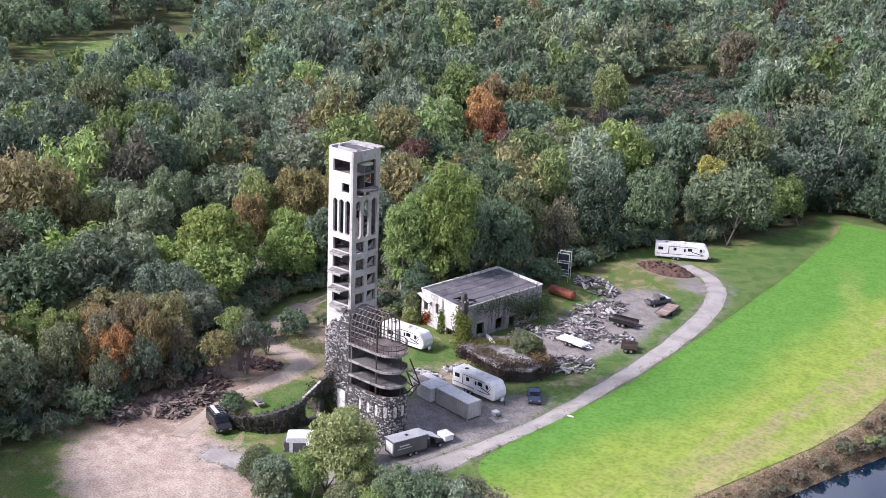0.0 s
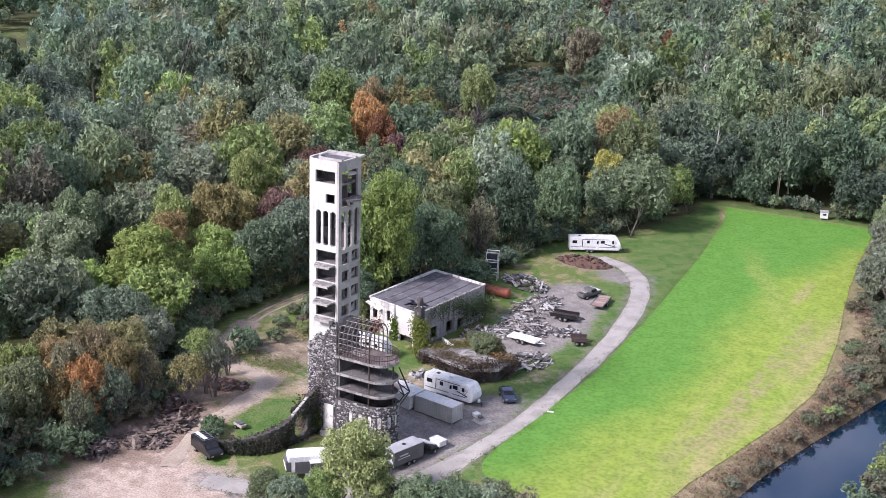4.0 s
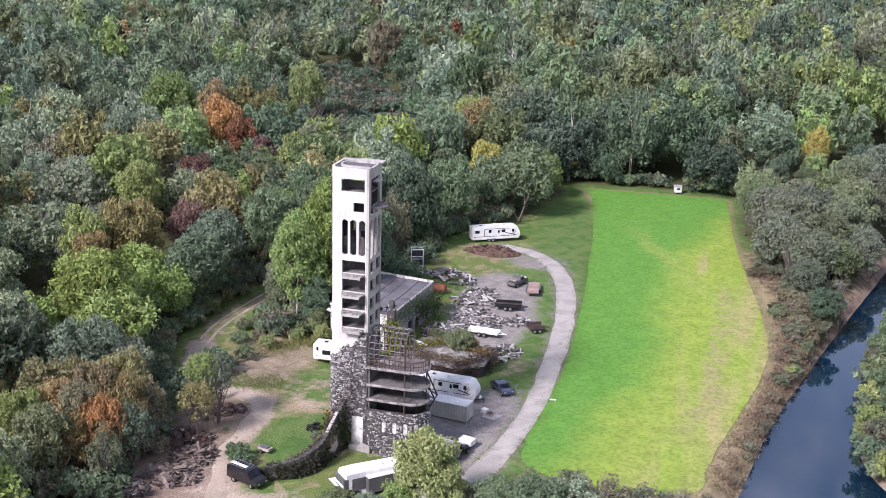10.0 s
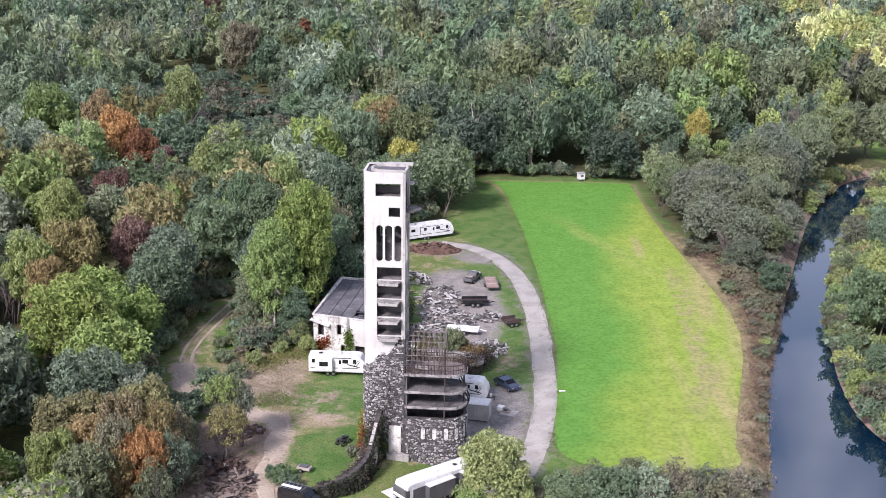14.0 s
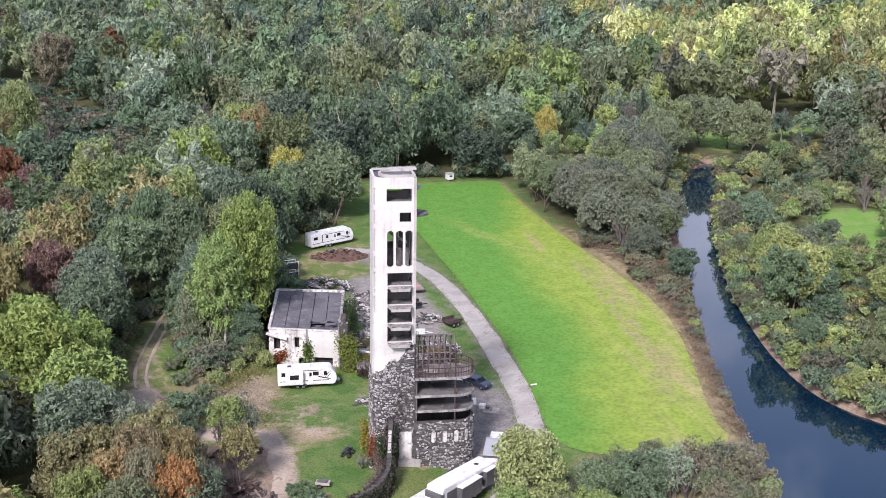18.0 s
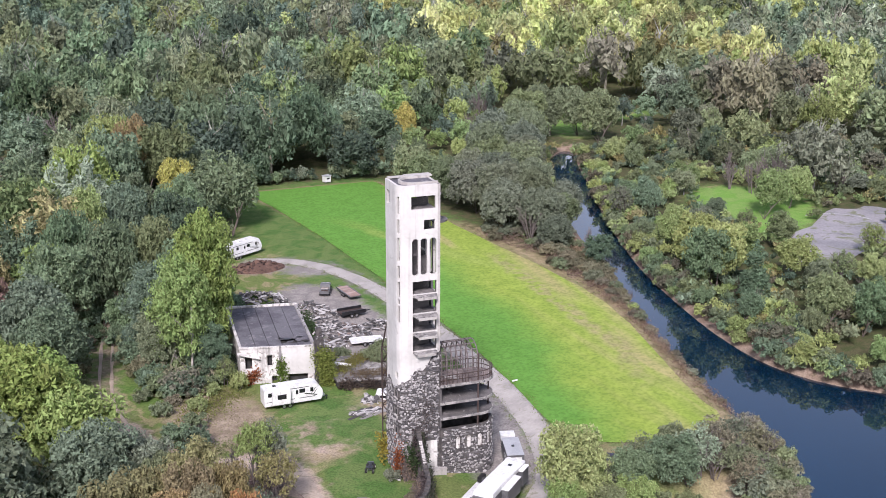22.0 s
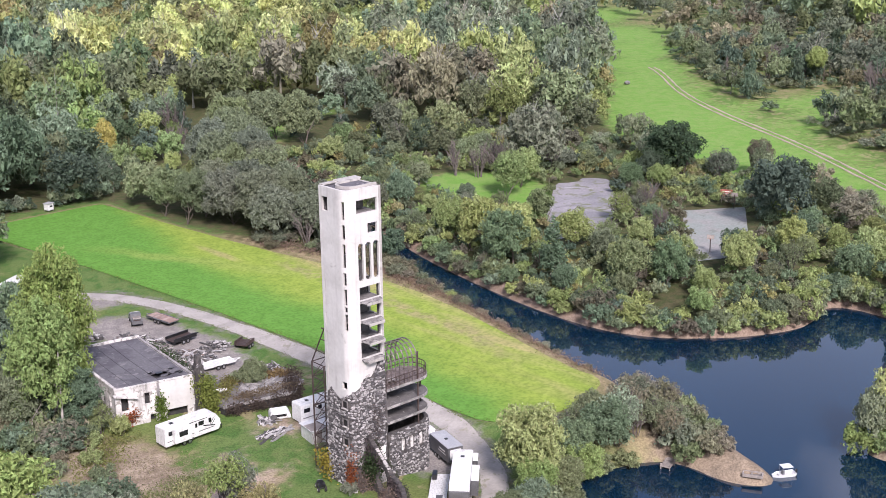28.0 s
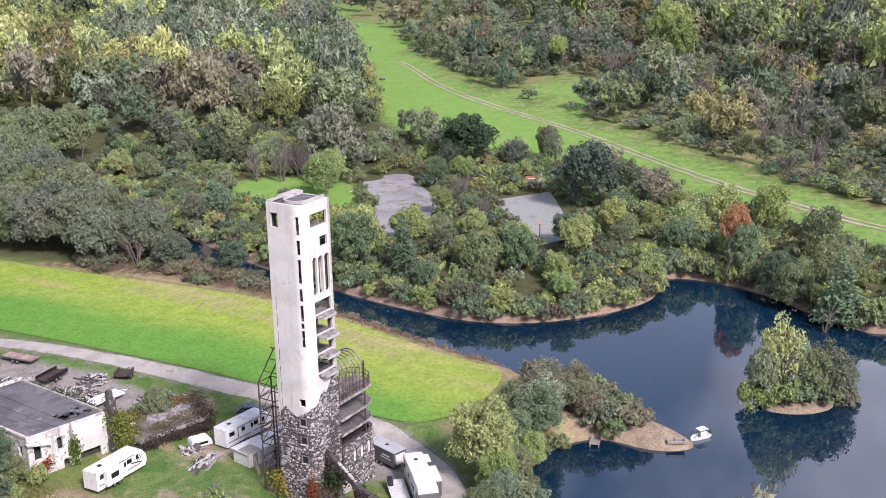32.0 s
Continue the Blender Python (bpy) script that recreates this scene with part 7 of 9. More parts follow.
def twig_mesh(name, seed, height, spread, count):
    """Bare branches that fork twice."""
    r = random.Random(seed)
    verts, faces = [], []

    def limb(a, b, w0, w1):
        d = (b - a).normalized()
        s = d.orthogonal().normalized()
        t = d.cross(s)
        k = len(verts)
        for q, w in ((a, w0), (b, w1)):
            for ang in (0, 2.09, 4.19):
                verts.append(tuple(q + (s * math.cos(ang) + t * math.sin(ang)) * w))
        faces.extend([(k, k + 1, k + 4, k + 3), (k + 1, k + 2, k + 5, k + 4), (k + 2, k, k + 3, k + 5)])

    for _ in range(count):
        a = Vector((r.uniform(-0.15, 0.15) * spread, r.uniform(-0.15, 0.15) * spread, -0.2))
        ang, out = r.uniform(0, 6.28), r.uniform(0.2, 1.0) * spread
        b = Vector((math.cos(ang) * out * 0.55, math.sin(ang) * out * 0.55, height * r.uniform(0.4, 0.65)))
        limb(a, b, 0.022, 0.014)
        for _ in range(5):
            s = a.lerp(b, r.uniform(0.45, 1))
            c = s + Vector((math.cos(ang) * out * 0.4 + r.uniform(-0.3, 0.3) * spread, math.sin(ang) * out * 0.4 + r.uniform(-0.3, 0.3) * spread, height * r.uniform(0.12, 0.38)))
            limb(s, c, 0.013, 0.007)
            for _ in range(5):
                s2 = s.lerp(c, r.uniform(0.3, 1))
                limb(s2, s2 + Vector((r.uniform(-0.2, 0.2) * spread, r.uniform(-0.2, 0.2) * spread, height * r.uniform(0.02, 0.16))), 0.0075, 0.004)
    me = bpy.data.meshes.new(name)
    me.from_pydata(verts, [], faces)
    me.materials.append(TWIG)
    return me


COLOURS = {
    "stem": (0.27, 0.25, 0.215), "deep": (0.058, 0.092, 0.050),
    "fresh": (0.228, 0.300, 0.078), "umber": (0.142, 0.128, 0.086),
    "green": (0.134, 0.190, 0.102), "grey_green": (0.152, 0.200, 0.118), "dark": (0.090, 0.128, 0.084), "olive": (0.170, 0.198, 0.100), "bright": (0.200, 0.265, 0.088),
    "yellow": (0.37, 0.32, 0.075), "lime": (0.255, 0.295, 0.100), "amber": (0.285, 0.21, 0.10), "orange": (0.37, 0.195, 0.08), "rust": (0.25, 0.11, 0.06), "maroon": (0.185, 0.105, 0.088),
    "gold": (0.245, 0.215, 0.085), "pale": (0.40, 0.415, 0.150), "tan": (0.212, 0.192, 0.122), "bluish": (0.178, 0.235, 0.160), "silver": (0.225, 0.262, 0.165), "grey": (0.158, 0.174, 0.112),
}
WORDS = {
    "deep": "deep green broad",
    "green": "mid-green leafy", "grey_green": "grey-green leafy", "dark": "dark green dense", "olive": "olive-green leafy", "bright": "bright yellow-green leafy", "yellow": "golden yellow autumn",
    "gold": "golden-olive autumn", "fresh": "fresh yellow-green leafy", "umber": "red-brown dry", "pale": "pale yellow-green leafy", "lime": "lime-yellow turning", "amber": "amber-brown autumn", "orange": "orange autumn", "rust": "rust-red autumn", "maroon": "maroon autumn", "tan": "tan-brown thinning", "bluish": "blue-green leafy", "silver": "pale silvery-leaved", "grey": "grey half-bare",
}
HIGH = [crown_data(11 + i, 1.0, 2.0, 22 + 3 * i, 3000, 0.043, 0.8, corners=3) for i in range(6)]
FULL = [crown_data(21 + i, 1.0, 2.0, 30 + 4 * i, 5200, 0.036, 0.8, corners=3) for i in range(4)]
TALL = [crown_data(31 + i, 0.75, 2.6, 44, 8600, 0.0225, 0.7, corners=3) for i in range(3)]
CONE = [crown_data(41 + i, 0.7, 2.8, 50, 1800, 0.042, 0.8, cone=True, corners=3) for i in range(2)]
BUSH = [crown_data(51 + i, 1.0, 1.3, 14, 760, 0.066, 0.7, corners=3) for i in range(4)]
THIN = [crown_data(61 + i, 1.0, 2.0, 30, 1500, 0.040, 0.9, corners=3) for i in range(3)]
FORMS = {"round": HIGH, "full": FULL, "tall": TALL, "cone": CONE, "bush": BUSH, "thin": THIN}
CROWNS = {k: [tri_mesh(k + "_crown", q, LEAF) for q in v] for k, v in FORMS.items()}
TRUNKS = [trunk_mesh("trunk", 70 + i, 1.0, 0.3, 0.022, BARK) for i in range(3)]
PALE_TRUNK = trunk_mesh("pale_trunk", 80, 1.0, 0.4, 0.016, PALE_BARK)
TWIGS = [twig_mesh("twigs", 90 + i, 1.0, 0.55, 6) for i in range(3)]
leaf_rnd = random.Random(5)


def tinted(colour, spread=0.16):
    c = COLOURS[colour]
    grey = 0.2126 * c[0] + 0.7152 * c[1] + 0.0722 * c[2]
    c = [q + 0.12 * (grey - q) for q in c]
    c = [c[0] * 1.07, c[1] * 1.12, c[2] * 1.08]
    k = leaf_rnd.uniform(1 - spread, 1 + spread * 1.2)
    return (c[0] * k * leaf_rnd.uniform(0.95, 1.06), c[1] * k, c[2] * k * leaf_rnd.uniform(0.92, 1.16), 1)


def tree(x, y, height, radius, colour, form="round", clear=0.22, pale=False, group="", z=None):
    """A tree of that height and crown radius on the ground; clear: the share of bare stem below the crown."""
    bush = form == "bush"
    base = gz(x, y) if z is None else z
    words = WORDS[colour] + (" shrub on rough ground" if bush else " tree with an uneven crown")
    t = thing("shrub" if bush else "tree", pose(x, y, base, 0, 0, leaf_rnd.uniform(0, 360)), words, "shrub" if bush else "tree", group or ("shrubs" if bush else "woodland trees"))
    meshes = CROWNS[form]
    me = leaf_rnd.choice(meshes)
    tall = {"round": 2.0, "full": 2.0, "tall": 2.6, "cone": 2.8, "bush": 1.3, "thin": 2.0}[form]
    wide = {"tall": 0.75, "cone": 0.7}.get(form, 1.0)
    lo = 0.0 if bush else height * clear
    crown = new("crown", me)
    crown.parent = t
    crown.matrix_basis = Matrix.Translation((0, 0, lo)) @ Matrix.Diagonal((radius / wide, radius / wide, (height - lo) / tall, 1))
    crown.color = tinted(colour)
    if form in ("thin",):
        tw = new("bare_crown", leaf_rnd.choice(TWIGS))
        tw.parent = t
        tw.matrix_basis = Matrix.Diagonal((radius * 1.6, radius * 1.6, height * 0.95, 1))
    else:
        tr = new("trunk" if not bush else "stem", PALE_TRUNK if pale else leaf_rnd.choice(TRUNKS))
        tr.parent = t
        w = max(height, 3.0)
        tr.matrix_basis = Matrix.Diagonal((w, w, height * 1.02, 1))
    return t


def bare(x, y, height, spread, group="bare shrubs"):
    t = thing("bare_shrub", pose(x, y, gz(x, y), 0, 0, leaf_rnd.uniform(0, 360)), "leafless grey-brown twiggy shrub", "shrub", group)
    tw = new("bare_crown", leaf_rnd.choice(TWIGS))
    tw.parent = t
    tw.matrix_basis = Matrix.Diagonal((spread / 0.6, spread / 0.6, height, 1))
    return t


# trees that can be told apart, each where it stands
for row in (
    (15.2, -13.3, 12.2, 4.5, "lime", "round", 0.12), (13.2, -16.4, 6.8, 2.6, "bright", "round", 0.05), (24, -12.5, 6.5, 3.0, "grey_green", "round", 0.1),
    (-22.3, 40.0, 24.0, 5.2, "fresh", "tall", -0.06), (-17.9, 45.2, 30.5, 5.6, "fresh", "tall", -0.06), (-25, 48, 20, 5.5, "grey_green", "tall", -0.04), (-18.4, 38.2, 10.0, 3.0, "green", "tall", 0.0), (-26.0, 42.5, 13.0, 3.6, "olive", "tall", 0.0), (-17.2, 35.6, 5.2, 1.7, "lime", "thin", 0.1), (-20, 52, 19, 5.5, "green", "round", 0.1), (-17, 60, 17, 5.5, "green", "round", 0.08),
    (-46.3, 17.2, 18.5, 7.4, "fresh", "round", 0.12), (-38.5, 1.5, 13.0, 5.6, "bluish", "round", 0.06), (-36, -10, 12, 5.0, "gold", "round", 0.06),
    (-31.5, -15.5, 12.5, 3.6, "amber", "round", 0.08), (-28, -6.5, 12.5, 3.9, "gold", "round", 0.12), (-25.0, -17.0, 11.5, 3.0, "orange", "round", 0.08), (-30, -22, 12, 3.8, "olive", "round", 0.1), (-25.0, -11.2, 12.0, 2.9, "amber", "round", 0.1), (-29.5, -11.0, 13.0, 3.2, "amber", "round", 0.1), (-33.5, -8.5, 11.5, 3.2, "gold", "round", 0.1), (-27.5, -19.8, 10.0, 2.6, "amber", "round", 0.08), (-22.8, -20.5, 8.5, 2.6, "olive", "thin", 0.08), (-34.5, -19.5, 12.0, 3.2, "lime", "round", 0.1), (-23.8, -6.8, 9.5, 2.4, "tan", "thin", 0.12), (-28.6, -16.6, 12.6, 2.6, "tan", "round", 0.1), (-31.0, -3.0, 10.5, 3.0, "olive", "round", 0.1),
    (-50.5, 57.0, 15.5, 4.4, "maroon", "round", 0.15), (-65.9, 89.7, 16.0, 4.5, "maroon", "round", 0.15), (-69.2, 70.4, 18.5, 4.2, "lime", "round", 0.2), (-78.8, 130.5, 21.5, 5.6, "orange", "round", 0.1), (-72.5, 126.5, 17.5, 4.8, "rust", "round", 0.1), (-90, 148, 22.5, 5.0, "amber", "round", 0.1), (-66, 124, 14, 4.0, "maroon", "round", 0.1), (-82.9, 196, 22.6, 6.0, "lime", "round", 0.1), (-87.6, 285, 25, 7.0, "tan", "round", 0.1), (64.3, 194, 13.5, 3.6, "yellow", "round", 0.1), (-52.8, 96, 16, 5.5, "olive", "round", 0.1), (-32, 94.5, 20, 4.8, "lime", "full", 0.1), (-29.5, 70, 20, 5.4, "green", "full", 0.06), (-22, 71, 19, 5.0, "olive", "full", 0.06), (-16, 89, 18, 5.8, "dark", "full", 0.03), (-13.5, 105, 17, 5.6, "green", "full", 0.03), (-19, 81, 14, 4.0, "tan", "thin", 0.04), (-36, 80, 19, 5.2, "green", "full", 0.06), (-24, 104, 18, 5.2, "grey_green", "full", 0.05), (-64.7, 16.2, 17, 6.2, "silver", "full", 0.06), (-57.8, 47.5, 18, 5.4, "gold", "full", 0.06), (-57.0, 34.5, 15, 3.6, "amber", "full", 0.08), (-62.5, 41.0, 17, 4.6, "lime", "full", 0.06), (-96.5, 114, 19.5, 7.0, "silver", "full", 0.06), (-76.5, 30.0, 17, 5.6, "grey_green", "full", 0.06), (-53.0, 6.0, 14, 5.0, "silver", "full", 0.05),
    (-17.6, 145.0, 23.0, 5.0, "amber", "round", 0.1), (-24, 146, 19, 4.6, "tan", "round", 0.1), (-11.0, 126.0, 16.5, 4.4, "yellow", "round", 0.15), (-41, 40, 15, 6, "grey_green", "round", 0.1), (-43, 52, 16, 6, "bluish", "round", 0.1), (-38, 66, 17, 6, "green", "round", 0.1),
    (55, 100, 13, 5.5, "grey", "round", 0.03), (57.5, 108, 15, 6.0, "grey", "round", 0.03), (53.5, 116, 14, 5.5, "grey", "round", 0.03), (61, 118, 15, 6.0, "grey", "round", 0.03), (64, 106, 13, 5.5, "grey", "round", 0.03), (51.5, 125, 13, 5.0, "olive", "round", 0.03), (58, 128, 14, 5.5, "grey", "round", 0.03), (50, 134, 12, 5.0, "olive", "round", 0.03), (61, 93, 12, 5.0, "grey", "round", 0.03), (60, 84, 8, 4.0, "grey", "round", 0.03), (67, 113, 14, 5.5, "grey", "round", 0.03), (69, 122, 16, 6, "olive", "round", 0.03), (74, 131, 16, 6, "grey", "round", 0.03), (66, 133, 15, 6, "olive", "round", 0.03), (78, 143, 17, 6, "grey", "round", 0.03), (70, 146, 17, 6, "olive", "round", 0.03), (86, 158, 17, 6.5, "olive", "round", 0.03), (78, 162, 17, 6.5, "grey", "round", 0.03), (71, 103, 11, 4.6, "grey", "round", 0.03), (90, 172, 17, 6.5, "olive", "round", 0.03), (98, 184, 18, 6.5, "olive", "round", 0.03), (106, 192, 18, 6.5, "grey", "round", 0.03), (114, 190, 17, 6.5, "olive", "round", 0.03), (120, 182, 17, 6.5, "olive", "round", 0.03), (66, 95, 10, 4.5, "olive", "round", 0.03),
    (164.0, 78.5, 15.0, 8.0, "deep", "full", 0.02), (155.5, 79.0, 8.5, 3.4, "dark", "full", 0.03), (179.6, 62.5, 10.5, 3.4, "umber", "full", 0.03), (171.5, 67.5, 6.5, 3.0, "grey_green", "full", 0.03), (118.6, 58.0, 7.5, 2.8, "lime", "thin", 0.2), (128, 60, 5.0, 2.4, "grey", "thin", 0.0), (136, 66, 5.5, 2.6, "olive", "thin", 0.0), (122, 52, 5.0, 2.6, "green", "full", 0.0), (168, 66, 9, 4.0, "grey", "thin", 0.03), (174, 58, 10, 3.4, "olive", "thin", 0.03), (6.7, 35.2, 5.6, 2.4, "olive", "full", 0.02), (7.9, 36.8, 4.4, 1.7, "gold", "full", 0.0), (5.2, 36.6, 3.6, 1.4, "olive", "thin", 0.0), (-15.5, 33.4, 3.2, 1.6, "lime", "bush", 0.0),
    (59.2, -37.4, 13.2, 3.6, "pale", "thin", 0.12), (58.0, -36.0, 10.5, 3.0, "silver", "full", 0.06), (61.2, -38.6, 11.0, 3.2, "silver", "full", 0.06), (63.4, -43.2, 10.0, 4.2, "grey", "thin", 0.08), (61.6, -41.2, 8.5, 3.2, "olive", "full", 0.04), (65.0, -45.0, 7.5, 3.2, "grey", "thin", 0.03), (56.6, -34.9, 4.4, 3.0, "bright", "bush", 0.0), (58.2, -38.6, 4.6, 3.2, "bright", "bush", 0.0), (60.0, -40.6, 4.2, 3.2, "green", "bush", 0.0), (62.0, -43.4, 3.8, 3.0, "olive", "bush", 0.0), (60.4, -36.4, 4.0, 3.0, "green", "bush", 0.0), (63.8, -41.4, 4.2, 3.2, "olive", "bush", 0.0), (64.8, -46.0, 2.8, 2.4, "tan", "bush", 0.0),
    (96.0, -37.0, 15.5, 5.0, "green", "cone", 0.03), (110.5, -13.2, 14.5, 3.2, "orange", "full", 0.35), (109.5, -15.0, 12.0, 3.4, "green", "full", 0.03), (112.5, -11.8, 10.5, 3.0, "lime", "full", 0.05), (134, -12.5, 13, 4.0, "lime", "full", 0.1), (101, -27, 10, 4.0, "olive", "round", 0.05), (105.5, -23, 9, 3.8, "dark", "round", 0.05), (356, 98.8, 27, 9.0, "lime", "full", 0.1), (349, 92, 22, 7.0, "fresh", "full", 0.1), (323, 134, 13, 5.0, "dark", "full", 0.02), (318, 130, 15, 4.0, "lime", "full", 0.3),
    (128, 96.5, 11, 4.4, "lime", "round", 0.05), (118, 92, 12, 4.4, "bright", "round", 0.05), (149, 71, 7, 3.2, "bright", "round", 0.05), (143, 75, 8, 3.4, "green", "round", 0.05),
    (-19.9, 0.2, 11.0, 2.8, "bright", "thin", 0.38), (-18.0, 0.4, 10.0, 2.4, "grey", "thin", 0.3), (-18.6, -4.4, 9.0, 2.8, "gold", "thin", 0.2), (-27.0, 9.0, 3.4, 2.6, "dark", "bush", 0.0), (-22.5, -15, 10, 3.0, "grey_green", "thin", 0.2), (-33, 3, 10, 4, "silver", "round", 0.05),
    (29.2, -13.6, 8.0, 3.8, "grey_green", "round", 0.06), (33.5, -12.5, 7.2, 3.4, "silver", "thin", 0.05), (36.5, -10.5, 6.8, 3.4, "tan", "thin", 0.05), (40.5, -9.5, 6.2, 3.2, "grey", "thin", 0.05), (20.5, -11.8, 5.0, 2.6, "grey", "thin", 0.0), (27, -9.6, 5.8, 2.8, "olive", "thin", 0.0), (11.0, -20.5, 5.0, 2.6, "olive", "bush", 0.0), (19, -16, 5.5, 2.6, "olive", "round", 0.02), (10.0, -19.0, 6.0, 3.0, "grey_green", "full", 0.0), (6.6, -18.6, 5.0, 2.8, "olive", "full", 0.0), (38, -14.5, 5.5, 2.8, "olive", "thin", 0.0), (44, -7.5, 5.0, 2.6, "tan", "thin", 0.0), (42, -13, 6.0, 3.0, "tan", "thin", 0.0), (37.5, -17.5, 5.0, 2.6, "tan", "thin", 0.0), (40, -17, 4.6, 2.4, "grey", "thin", 0.0), (31.5, -9.5, 6.5, 3.2, "olive", "round", 0.0), (23, -15.2, 6.0, 2.8, "bright", "round", 0.0), (18, -13, 6.5, 2.8, "lime", "round", 0.0),
):
    tree(*row[:5], "full" if row[5] == "round" else row[5], row[6], pale=row[5] == "tall")


# ---- woods ----
def woods_free(x, y):
    """Where the woods may stand: outside all open ground, by the distance to its edge."""
    open_land = np.maximum.reduce([inside(CLEARING, x, y), inside(LAKE, x, y) + 1.5, inside(MEADOW, x, y), inside(GLADE, x, y), inside(WEST_GLADE, x, y) + 3, inside(HOLLOW, x, y), inside(BACK_GLADE, x, y), inside(SCRUB_GLADES[0], x, y), inside(SCRUB_GLADES[1], x, y), inside(PAVED, x, y) + 1, inside(COURT_EDGE, x, y) + 1, 15 - near_line(PATH_LINE, x, y)])
    return -open_land


def palette(x, y, r):
    """Leaf colour by stand: the woods turn from green and rust in the north-west to yellow and grey in the east; one
    far stand is paled as if sunlit.
    """
    n = noise.noise((x * 0.012, y * 0.012, 7.0)) + 0.5 * noise.noise((x * 0.04, y * 0.04, 2.0))
    u = r.random()
    if math.hypot(x - 290, y - 262) < 75:
        names = ["silver", "grey_green", "grey", "silver", "grey_green"]
    elif math.hypot(x - 225, y - 335) < 105:
        # sunlight through a cloud gap, put into the leaf colours of this stand
        names = ["lime", "pale", "gold", "pale", "pale", "pale", "bright", "lime"]
    elif x > 150 and float(scrubland(x, y)) > -5:
        names = ["grey", "olive", "olive", "dark", "grey", "tan", "olive", "grey", "grey_green", "gold"]
    elif x > 10 and y > 120 and math.hypot(x, y) > 290:
        names = ["olive", "grey_green", "green", "grey", "dark", "lime", "olive"] if x < 130 else ["pale", "silver", "lime", "olive", "grey_green", "lime", "olive"] if n > -0.1 else ["silver", "grey_green", "lime", "green", "olive"]
    elif x > 150:
        names = ["grey", "silver", "olive", "grey", "lime", "olive", "tan", "grey_green", "gold", "dark"]
    elif x > 55:
        names = ["olive", "grey", "lime", "green", "lime", "olive", "bright", "grey_green", "dark"]
    elif y > 60 and x > -30:
        names = ["green", "grey_green", "olive", "dark", "grey_green", "green", "olive"]
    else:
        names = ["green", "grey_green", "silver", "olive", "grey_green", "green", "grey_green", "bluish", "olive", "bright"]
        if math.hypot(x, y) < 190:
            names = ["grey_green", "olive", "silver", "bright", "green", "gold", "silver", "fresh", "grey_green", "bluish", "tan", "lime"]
        if u < 0.014:
            return r.choice(["orange", "rust", "maroon", "amber", "amber", "tan"])
    if u > 0.975:
        return r.choice(["gold", "tan", "bright", "lime", "tan"])
    return names[int(min(max((n + 0.9) / 1.8, 0), 0.999) * len(names))] if r.random() < 0.55 else r.choice(names)


wood_rnd = random.Random(17)
cand = []
for step, near, far in ((10.2, 0, 180), (12.6, 180, 430), (15.4, 430, 1200)):
    for i in range(int(-540 / step), int(740 / step)):
        for j in range(int(-90 / step), int(840 / step)):
            px, py = i * step + wood_rnd.uniform(-0.36, 0.36) * step, j * step + wood_rnd.uniform(-0.36, 0.36) * step
            if near <= math.hypot(px - 5, py - 30) < far:
                cand.append((px, py))
cx, cy = np.array([c[0] for c in cand]), np.array([c[1] for c in cand])
free = woods_free(cx, cy)
dist = np.hypot(cx - 5, cy - 30)
ang = np.degrees(np.arctan2(cy, cx))
HULL = [(-60, -60), (-80, -25), (-520, 200), (-400, 500), (-235, 830), (0, 720), (260, 830), (500, 720), (620, 360), (720, 60), (160, -70), (110, -60), (40, 20), (-18, -60)]
seen = inside(HULL, cx, cy) > 0
ok = (free > 1.2) & seen & ((cx < 0) | (cy > -60))
placed = [(r[0], r[1]) for r in [(o.location.x, o.location.y) for o in bpy.data.objects if o.name.split(".")[0] == "tree"]]
far_q = []
LOW = [crown_data(111 + i, 1.0, 2.0, 9 + i % 3, 520, 0.068, 0.8, corners=3, skirt=0.36) for i in range(9)]
FINE = [crown_data(121 + i, 1.0, 2.0, 22 + i, 1900, 0.044, 0.8, corners=3, skirt=0.15) for i in range(6)]
MID = [crown_data(131 + i, 1.0, 2.0, 16 + i % 4, 1050, 0.053, 0.8, corners=3, skirt=0.28) for i in range(8)]
DISTANT = [crown_data(181 + i, 1.0, 2.0, 6, 260, 0.086, 0.8, corners=3, skirt=0.42) for i in range(5)]
SPIRE = [crown_data(161 + i, 1.0, 2.0, 20, 560, 0.062, 0.7, cone=True, corners=3) for i in range(3)]
STEMS = [stem_data(191 + i, 13) for i in range(6)]
far_n = 0
near_n = 0
lake_d, land_z = inside(LAKE, cx, cy), ground(cx, cy)
